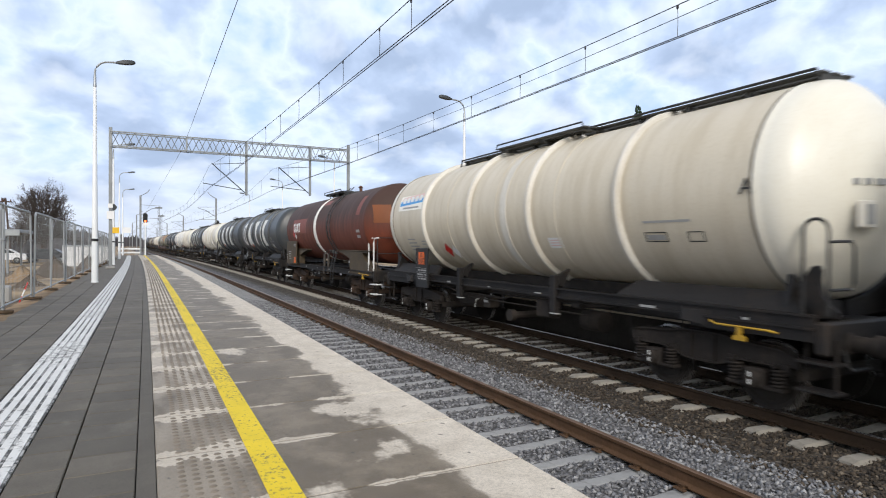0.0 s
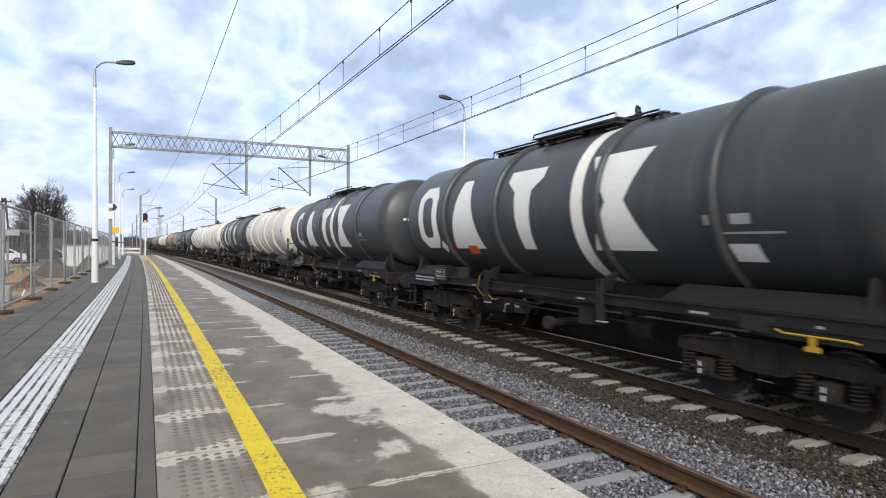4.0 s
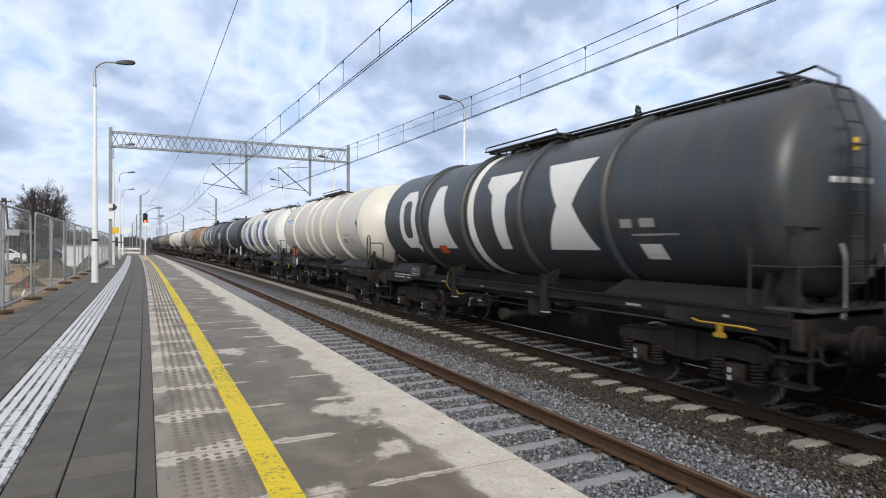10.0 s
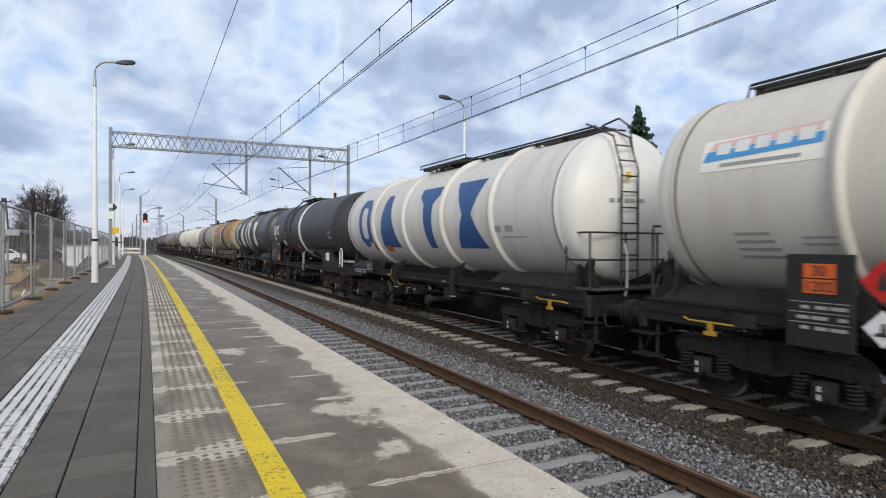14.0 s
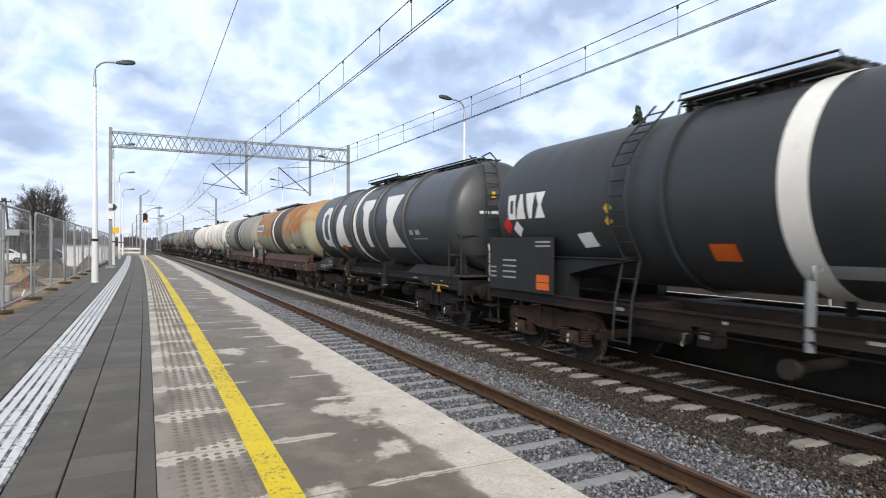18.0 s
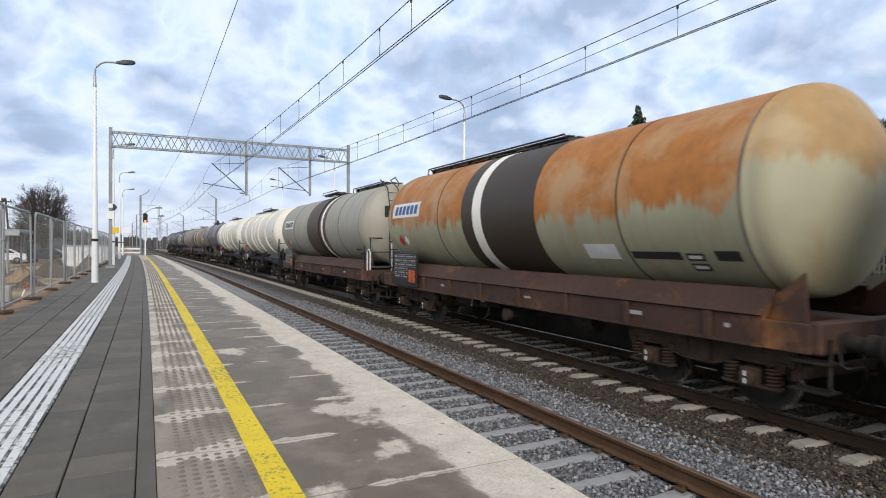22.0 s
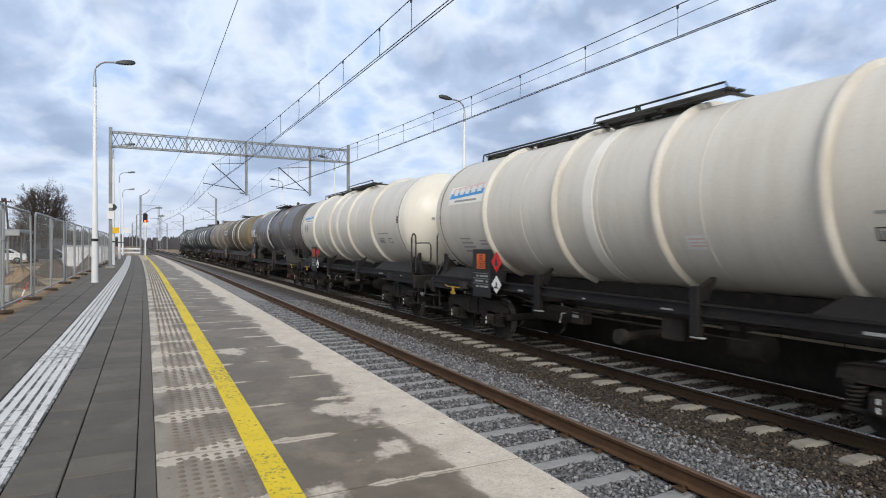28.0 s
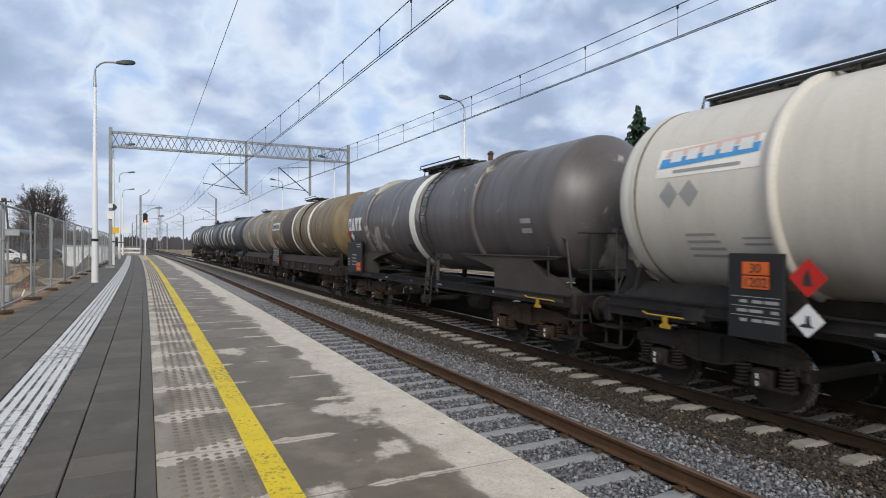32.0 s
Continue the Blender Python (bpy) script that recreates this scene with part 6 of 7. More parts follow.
def overhead():
    for xc, side in ((X1, -0.5), (X2, -0.8)):
        root = tagged(new("overhead_line"), "overhead contact wires hung from a messenger wire by droppers", "overhead line", "overhead lines")

        def sx(y):
            return xc + side * (max(0.0, y - 8.0) / 33.0) ** 2 if y <= 41 else xc + lat(y) + 0.3 * math.sin((y - 41) / 18.0) + (side - lat(41)) * max(0.0, 1 - (y - 41) / 30)

        def mz(y):
            if y <= 41:
                u = (y - 8.0) / 33.0
            else:
                u = ((y - 41) % 60.0 - 30.0) / 30.0
            return 6.45 + 0.85 * u * u
        ys = stations(-25, 41, 2.2) + stations(45, 341, 4)
        for o in (-0.03, 0.03):
            part("contact_wire", MB().tube([(sx(y) + o, y, 5.88) for y in ys], 0.009, 5), MAT["wire"], root)
        part("messenger_wire", MB().tube([(sx(y), y, mz(y)) for y in ys], 0.009, 5), MAT["wire"], root)
        drops = [7.5 + 2.45 * q for q in range(-6, 14)] if xc == X2 else [9.4, 10.95, 13.34, 15.45, 17.7, 20.3, 22.9, 25.8, 29.0, 32.5, 36.0, 5.5, 2.5, -1.0]
        for y in drops + [46 + 5.0 * q for q in range(22)]:
            if y < 41 or y > 44:
                d = part("dropper", MB().tube([(sx(y), y, 5.89), (sx(y) + 0.012, y, (5.89 + mz(y)) / 2), (sx(y), y, mz(y))], 0.006, 4), MAT["wire"], root)
                part("clamp", MB().box(sx(y), y, mz(y) - 0.03, 0.03, 0.04, 0.07, 0.006), MAT["wire"], d)
    root = tagged(new("feeder_wire"), "single thin feeder wire hung under the portal beam", "overhead line")
    part("wire", MB().tube([(1.88, y, 7.93 + 0.0002 * (y - 20) ** 2) for y in stations(-25, 41, 4)], 0.009, 5), MAT["wire"], root)
    part("insulator", MB().lathe([(8.06, 0.03), (8.09, 0.06), (8.12, 0.03), (8.15, 0.06), (8.18, 0.03)], 10, "z", (1.88, 41, -0.02)), MAT["insulator"], root)
    part("wire_beyond", MB().tube([(1.88 - 0.03 * (y - 41), y, 8.1 - 0.006 * (y - 41)) for y in stations(41, 150, 8)], 0.008, 5), MAT["wire"], root)
    root = tagged(new("feeder_wire"), "single thin feeder wire along the portal masts", "overhead line")
    part("wire", MB().tube([(12.85, y, 8.38 + 0.00107 * (y - 16) ** 2) for y in stations(-6, 41, 2)], 0.010, 5), MAT["wire"], root)


def lamp(x, y, m):
    root = tagged(new("platform_lamp"), "white conical lamp post with a curved arm and flat grey head", "street lamp", "platform lamps")
    part("post", MB().lathe([(0.0, 0.135), (0.03, 0.13), (0.04, 0.118), (7.55, 0.055), (7.57, 0.048)], 16, "z"), MAT["post_white"], root)
    part("base_ring", MB().lathe([(1.58, 0.117), (1.60, 0.119), (1.66, 0.119), (1.68, 0.115)], 16, "z"), MAT["board"], root)
    part("collar", MB().lathe([(7.5, 0.060), (7.56, 0.066), (7.60, 0.052), (7.95, 0.048)], 12, "z"), MAT["galv"], root)
    arm = [(0, 0, 7.9)] + [(0.46 - 0.46 * math.cos(a), 0, 8.05 + 0.46 * math.sin(a)) for a in [math.pi / 2 * q / 6 for q in range(0, 7)]] + [(0.78, 0, 8.535)]
    part("arm", MB().tube(arm, 0.038, 8), MAT["galv"], root)
    hd = MB()
    sec = [(0.70, 0.05, 8.50, 8.56), (0.80, 0.09, 8.49, 8.60), (1.0, 0.13, 8.50, 8.655), (1.25, 0.13, 8.535, 8.675), (1.34, 0.09, 8.56, 8.66), (1.38, 0.04, 8.60, 8.63)]
    vs = [p for x0, w, a, b in sec for p in ((x0, -w, a), (x0, w, a), (x0, w * 0.7, b), (x0, -w * 0.7, b))]
    n = len(sec)
    hd.add(vs, [(i * 4 + j, i * 4 + (j + 1) % 4, i * 4 + 4 + (j + 1) % 4, i * 4 + 4 + j) for i in range(n - 1) for j in range(4)] + [(3, 2, 1, 0), (n * 4 - 4, n * 4 - 3, n * 4 - 2, n * 4 - 1)])
    part("head", hd, MAT["lamp_dark"], root)
    root.matrix_world = m
    return root


def lamps():
    a = lamp(0, 0, pose(-1.82, 26.3, PLAT))
    for y, x in ((47.8, -2.18), (66.3, -2.50), (86.8, -2.9)):
        copy_thing(a, pose(x, y, PLAT))
    for y in (25.4, 47.0, 66.0, 86.0):
        copy_thing(a, pose(13.92 + lat(y), y, PLAT, 0, 0, 180))
    copy_thing(a, pose(13.92, 4.5, PLAT, 0, 0, 180))


portal()
overhead()
lamps()


def fence():
    """Builders' mesh fence panels on concrete feet along the back of the platform."""
    def make(w, h):
        root = new("builders_fence")
        r = 0.10
        outline = [(-w / 2, 0.0), (-w / 2, h - r), (-w / 2 + r, h), (w / 2 - r, h), (w / 2, h - r), (w / 2, 0.0)]
        part("frame_tube", MB().tube([(0, u, v) for u, v in outline], 0.026, 6), MAT["galv"], root)
        part("lower_tube", MB().tube([(0, -w / 2, 0.16), (0, w / 2, 0.16)], 0.02, 6), MAT["galv"], root)
        mesh = MB()
        for i in range(1, 24):
            u = -w / 2 + w * i / 24
            mesh.tube([(0, u, 0.16), (0, u, h)], 0.0022, 3)
        for i in range(1, 8):
            mesh.tube([(0, -w / 2, 0.16 + (h - 0.16) * i / 8), (0, w / 2, 0.16 + (h - 0.16) * i / 8)], 0.0022, 3)
        tagged(part("wire_mesh", mesh, MAT["galv_dull"], root), kind="stuff")
        for s in (-1, 1):
            part("foot", MB().box(0, s * w / 2, 0.05, 0.36, 0.14, 0.07, 0.02), MAT["soil"], root)
        part("clamp", MB().box(0, w / 2, h * 0.68, 0.07, 0.12, 0.05, 0.008), MAT["galv_dull"], root)
        return tagged(root, "galvanised builders' mesh fence on concrete feet", "fence", "builders' fences along the platform")
    a = make(3.42, 2.30)
    lean = [0.4, -0.8, 1.0, -0.4, 0.6, -0.5, 0.3, 0.8, -0.6, 0.2, 0.5, -0.3, 0.4, -0.5, 0.3, 0.2]
    ys = [11.75 + 3.48 * k for k in range(16)]
    for i, y in enumerate(ys):
        x = -2.70 - 0.004 * max(0, y - 20) - 0.03 * (i % 2)
        m = pose(x, y + 1.72, PLAT + 0.0, 0, lean[i] * 0.8, lean[i] * 0.5 + turn(y) * 0.6)
        if i == 0:
            a.matrix_world = m
        else:
            copy_thing(a, m)


def bare_tree(name, x, y, h, spread, seed, label, z=0.0, trunk=0.28, depth=6, thin=0.02):
    rnd = random.Random(seed)
    root = new(name)
    wood, twigs = MB(), MB()

    def grow(p, d, length, r, k):
        q = p + d * length * 0.5 + Vector((rnd.uniform(-0.07, 0.07), rnd.uniform(-0.07, 0.07), 0)) * length
        e = p + d * length
        (wood if k > depth - 3 else twigs).tube([p, q, e], r, 6 if k > depth - 3 else 3, r2=r * 0.66)
        if k == 0:
            return
        n = 4 if k > 1 else 5
        for i in range(n):
            a = 2 * math.pi * (i + rnd.random()) / n
            t = rnd.uniform(0.25, 0.95) * spread
            nd = (d + Vector((math.cos(a) * t, math.sin(a) * t, rnd.uniform(0.05, 0.55)))).normalized()
            grow(p + (e - p) * rnd.uniform(0.50, 1.0), nd, length * rnd.uniform(0.60, 0.84), max(r * 0.56, thin), k - 1)
    grow(Vector((0, 0, -0.2)), Vector((0, 0, 1)), h * 0.28, trunk, depth)
    part("trunk", wood, MAT["bark"], root)
    part("crown", twigs, MAT["twig"], root, "bare twigs", smooth=0)
    root.matrix_world = pose(x, y, z)
    return tagged(root, label, "tree")


def fan_tree(x, y, h, w, seed):
    """A broad bare tree: limbs curve up from low on the trunk into a round crown of fine twigs."""
    rnd = random.Random(seed)
    root = new("bare_tree")
    wood, twigs = MB(), MB()
    wood.tube([(0, 0, -0.3), (0.05, 0, h * 0.12), (0, 0.05, h * 0.30), (0.05, 0.0, h * 0.55)], 0.34, 8, r2=0.12)
    mid, rise = h * 0.57, h * 0.43

    def whip(p, d, length, r, k):
        e = p + d * length
        twigs.tube([p, (p + e) / 2 + Vector((rnd.gauss(0, 0.05), rnd.gauss(0, 0.05), 0.03)) * length, e], r, 3, r2=max(0.006, r * 0.5))
        if k:
            for i in range(5 if k == 2 else 4):
                t = rnd.uniform(0.25, 0.95)
                nd = (d + Vector((rnd.gauss(0, 0.5), rnd.gauss(0, 0.5), rnd.gauss(0.15, 0.35)))).normalized()
                whip(p + d * length * t, nd, length * rnd.uniform(0.4, 0.65), r * 0.7, k - 1)
    for i in range(95):
        u, a = 1 - 1.75 * (i + 0.5) / 95, 2.39996 * i + rnd.uniform(-0.2, 0.2)
        f = max(0.0, 1 - u * u) ** 0.40
        k = rnd.uniform(0.62, 0.88)
        tip = Vector((math.cos(a) * f * w * k, math.sin(a) * f * w * k, mid + u * rise * k))
        foot = Vector((0, 0, max(h * 0.10, min(h * 0.5, tip.z * rnd.uniform(0.28, 0.5)))))
        bend = foot * 0.55 + tip * 0.45 + Vector((0, 0, -0.10 * (tip - foot).length * (1 - abs(u))))
        wood.tube([foot, foot * 0.75 + bend * 0.25 + Vector((rnd.gauss(0, 0.1), rnd.gauss(0, 0.1), 0)), bend, tip], 0.085, 5, r2=0.024)
        out = (tip - Vector((0, 0, h * 0.32))).normalized()
        for j in range(10):
            t = rnd.uniform(0.2, 1.0)
            base = bend + (tip - bend) * t
            d = (out + Vector((rnd.gauss(0, 0.42), rnd.gauss(0, 0.42), rnd.gauss(0.05, 0.32)))).normalized()
            whip(base, d, h * rnd.uniform(0.07, 0.125), 0.016, 2)
    part("trunk", wood, MAT["bark"], root)
    part("crown", twigs, MAT["twig"], root, "bare brown twigs", smooth=0)
    root.matrix_world = pose(x, y, 0)
    return tagged(root, "large bare deciduous tree with a wide round crown", "tree")


def conifer(name, x, y, h, w, seed, label, z=0.0, dens=1.0):
    """Tapered trunk with drooping whorls of needle sprays."""
    rnd = random.Random(seed)
    root = new(name)
    part("trunk", MB().lathe([(0.0, h * 0.018), (h * 0.9, h * 0.004), (h, 0.004)], 8, "z"), MAT["bark"], root)
    mb = MB()
    zz = h * 0.06
    while zz < h * 0.99:
        f = 1 - zz / h
        reach = w * f ** 0.85 * rnd.uniform(0.82, 1.12)
        n = int((5 + 6 * f) * dens) + 3
        a0 = rnd.uniform(0, 6.28)
        for i in range(n):
            a = a0 + 2 * math.pi * i / n + rnd.uniform(-0.25, 0.25)
            rr = reach * rnd.uniform(0.65, 1.08)
            dx, dy = math.cos(a), math.sin(a)
            zb = zz + rnd.uniform(-0.5, 0.5) * (h * 0.028 + 0.1) * 2
            tip = (dx * rr, dy * rr, zb - rr * rnd.uniform(-0.05, 0.35) + 0.1)
            m = max(3, int(rr * 5))
            for j in range(m):
                t = (j + 0.6) / m
                p = Vector((dx * rr * t, dy * rr * t, zb + (tip[2] - zb) * t * t))
                s = (0.16 + 0.30 * (1 - t) * min(1.0, rr) + 0.05) * min(1.0, 0.30 + 5.0 * f)
                for side in (-1, 1):
                    q = p + Vector((-dy * side * s + dx * 0.12, dx * side * s + dy * 0.12, -0.12 - 0.25 * rnd.random()))
                    u = p + Vector((dx * s, dy * s, 0.03))
                    mb.add([p, q, u, p + Vector((0, 0, 0.16))], [(0, 1, 2), (0, 2, 3), (1, 3, 2)])
        zz += h * 0.020 + 0.05
    part("needles", mb, MAT["needle"], root, smooth=0)
    root.matrix_world = pose(x, y, z)
    return tagged(root, label, "conifer")


def pine(x, y, h, w, seed):
    """A ragged garden pine: limbs that end in tufts of needles, with an uneven outline."""
    rnd = random.Random(seed)
    root = new("garden_pine")
    wood, mb = MB(), MB()
    wood.tube([(0, 0, 0), (0.1, 0, h * 0.5), (0, 0.05, h * 0.96)], h * 0.02, 7, r2=0.03)
    for i in range(int(20 * h)):
        t = 0.12 + 0.88 * rnd.random()
        a, f = rnd.uniform(0, 6.28), w * (1.08 - t) ** 0.6 * rnd.uniform(0.55, 1.12)
        p = Vector((math.cos(a) * f, math.sin(a) * f, h * t + rnd.uniform(-0.1, 0.35)))
        b = Vector((0, 0, p.z - 0.3 * f))
        if f > 0.5 and i % 2 == 0:
            wood.tube([b, (b + p) / 2 + Vector((0, 0, 0.05)), p], 0.03, 4, r2=0.01)
        for j in range(48):
            d = Vector((rnd.gauss(0, 1), rnd.gauss(0, 1), rnd.gauss(0.45, 0.8))).normalized()
            q = p + d * rnd.uniform(0.02, 0.30)
            e = d.cross(Vector((rnd.uniform(-1, 1), rnd.uniform(-1, 1), rnd.uniform(-1, 1)))).normalized() * 0.035
            mb.add([q - e, q + e, q + d * rnd.uniform(0.16, 0.30)], [(0, 1, 2)])
    part("trunk", wood, MAT["bark"], root)
    part("needles", mb, MAT["needle"], root, smooth=0)
    root.matrix_world = pose(x, y, -0.6)
    return tagged(root, "ragged dark green pine behind the garden fence", "pine tree")


def shrub(x, y, h, w, seed, mat, label):
    rnd = random.Random(seed)
    root = new("shrub")
    st, lv = MB(), MB()
    for i in range(14):
        a, t = rnd.uniform(0, 6.28), rnd.uniform(0.1, 1.0)
        tip = Vector((math.cos(a) * w * 0.5 * t, math.sin(a) * w * 0.5 * t, h * rnd.uniform(0.55, 1.0)))
        st.tube([(0.1 * math.cos(a), 0.1 * math.sin(a), 0), tip * 0.6 + Vector((0, 0, 0.1)), tip], 0.02, 4, r2=0.006)
        for j in range(60):
            p = tip * rnd.uniform(0.35, 1.05) + Vector((rnd.gauss(0, 0.22), rnd.gauss(0, 0.22), rnd.gauss(0, 0.18)))
            d = Vector((rnd.uniform(-1, 1), rnd.uniform(-1, 1), rnd.uniform(-0.6, 1))).normalized() * 0.09
            e = d.cross(Vector((rnd.uniform(-1, 1), rnd.uniform(-1, 1), rnd.uniform(-1, 1)))).normalized() * 0.05
            lv.add([p - d, p + e, p + d, p - e], [(0, 1, 2, 3)])
    part("stems", st, MAT["bark"], root)
    part("leaves", lv, MAT[mat], root, smooth=0)
    root.matrix_world = pose(x, y, -0.3)
    return tagged(root, label, "shrub")


def car(x, y, rz, paint, label):
    root = new("parked_car")
    side = [(-2.15, 0.35), (-2.2, 0.75), (-1.9, 0.92), (-1.3, 1.0), (-0.75, 1.42), (0.75, 1.45), (1.45, 1.02), (2.05, 0.95), (2.15, 0.6), (2.1, 0.35)]
    part("body", MB().slab(side, "y", -0.85, 0.85), MAT[paint], root)
    part("windows", MB().slab([(-1.15, 1.02), (-0.7, 1.36), (0.68, 1.38), (1.25, 1.04)], "y", -0.86, 0.86), MAT["glass"], root)
    for wx in (-1.35, 1.35):
        for s in (-1, 1):
            w = part("wheel", MB().lathe([(-0.1, 0.18), (-0.1, 0.30), (0.1, 0.30), (0.1, 0.18)], 16, "y", (wx, s * 0.78, 0.31)), MAT["board"], root)
            part("rim", MB().lathe([(-0.08, 0.001), (-0.08, 0.18), (0.08, 0.18), (0.08, 0.001)], 12, "y", (wx, s * 0.80, 0.31)), MAT["galv"], w)
    for s in (-0.55, 0.55):
        part("headlight", MB().box(-2.17, s, 0.72, 0.06, 0.35, 0.14, 0.01), MAT["sign_white"], root)
    root.matrix_world = pose(x, y, 0.2, 0, 0, rz)
    return tagged(root, label, "car")


def heap(name, x, y, z, w, d, h, seed, mat, label, category):
    mb = MB()
    n, m = 24, 9
    for i in range(m + 1):
        t = i / m
        for j in range(n):
            a = 2 * math.pi * j / n
            k = 1 + 0.28 * noise.noise((math.cos(a) * 1.3, math.sin(a) * 1.3, seed + t * 1.5))
            hh = h * (1 - t) ** 1.3 * (1 + 0.3 * noise.noise((math.cos(a) * 2, math.sin(a) * 2, seed + 5 + t * 3)))
            mb.v.append((math.cos(a) * w * t * k, math.sin(a) * d * t * k, hh - 0.15 * t))
    mb.f += [(i * n + j, i * n + (j + 1) % n, i * n + n + (j + 1) % n, i * n + n + j) for i in range(m) for j in range(n)]
    return thing(name, mb, MAT[mat], label, category, at=pose(x, y, z), smooth=60)


def mast(x, y, h, arm, label="tall grey catenary mast with a bracket arm"):
    root = new("catenary_mast")
    part("pole", MB().box(0, 0, h / 2, 0.26, 0.26, h, 0.03), MAT["galv_dull"], root)
    part("footing", MB().box(0, 0, 0.1, 0.7, 0.7, 0.4, 0.05), MAT["conc"], root)
    if arm:
        s = 1 if arm > 0 else -1
        part("bracket", MB().tube([(0, 0, h * 0.70), (s * 1.4, 0, h * 0.80), (arm, 0, h * 0.84)], 0.05, 6), MAT["galv_dull"], root)
        part("tie", MB().tube([(0, 0, h * 0.86), (arm, 0, h * 0.85)], 0.03, 5), MAT["galv_dull"], root)
        part("steady_arm", MB().tube([(0, 0, h * 0.66), (arm * 0.9, 0, h * 0.66), (arm * 1.1, 0, h * 0.63)], 0.03, 5), MAT["galv_dull"], root)
        part("horn", MB().tube([(0, 0, h), (s * 0.3, 0, h + 0.1), (s * 0.9, 0, h + 0.5), (s * 1.2, 0, h + 0.9)], 0.05, 5), MAT["galv_dull"], root)
    root.matrix_world = pose(x, y, -0.4)
    return tagged(root, label, "catenary mast", "catenary masts")


def signal(x, y, lit, h, z0):
    root = new("railway_signal")
    part("post", MB().lathe([(0, 0.09), (h, 0.08)], 12, "z"), MAT["post_white" if lit else "galv"], root)
    hd = [(0.28 * math.cos(a), h + 0.55 + (0.38 if math.sin(a) >= 0 else -0.38) + 0.28 * math.sin(a)) for a in [2 * math.pi * q / 20 for q in range(20)]]
    part("head", MB().slab(hd, "y", -0.06, 0.10), MAT["signal_black"], root, "black oval signal head")
    for k, z in enumerate((h + 0.15, h + 0.55, h + 0.95)):
        part("hood", MB().lathe([(-0.30, 0.13), (-0.06, 0.13)], 12, "y", (0, 0, z), 0, 180), MAT["signal_black"], root)
        on = lit and k == 0
        part("lens", MB().lathe([(-0.075, 0.001), (-0.07, 0.10), (-0.055, 0.10)], 14, "y", (0, 0, z)), MAT["signal_red" if on else "glass"], root, "glowing red lens" if on else "")
    part("number_board", MB().box(0, -0.06, h - 0.25, 0.55, 0.03, 0.40, 0.01), MAT["sign_white"], root, "white plate")
    part("ladder", ladder_mesh("ladder", (0.0, 0.35, 0.0), (0.0, 0.30, h), 0.35, 14, MAT["galv_dull"], "x"), None, root)
    root.matrix_world = pose(x, y, z0)
    return tagged(root, "railway signal with a red light on a white post" if lit else "railway signal seen from behind", "railway signal")


def glow(name, col, strength):
    m, nt, bsdf, co = base_material(name)
    bsdf.inputs["Base Color"].default_value = (*col, 1)
    bsdf.inputs["Emission Color"].default_value = (*col, 1)
    bsdf.inputs["Emission Strength"].default_value = strength
    return m


def small_sign(x, y, z, w, h, mat, label):
    root = new("platform_sign")
    part("face", MB().box(0, 0, 0, w, 0.03, h, 0.01), MAT[mat], root)
    part("bracket", MB().box(0, 0.05, 0, 0.08, 0.10, h * 0.7, 0.01), MAT["galv"], root)
    root.matrix_world = pose(x, y, z)
    tagged(root, label, "sign")
    return root


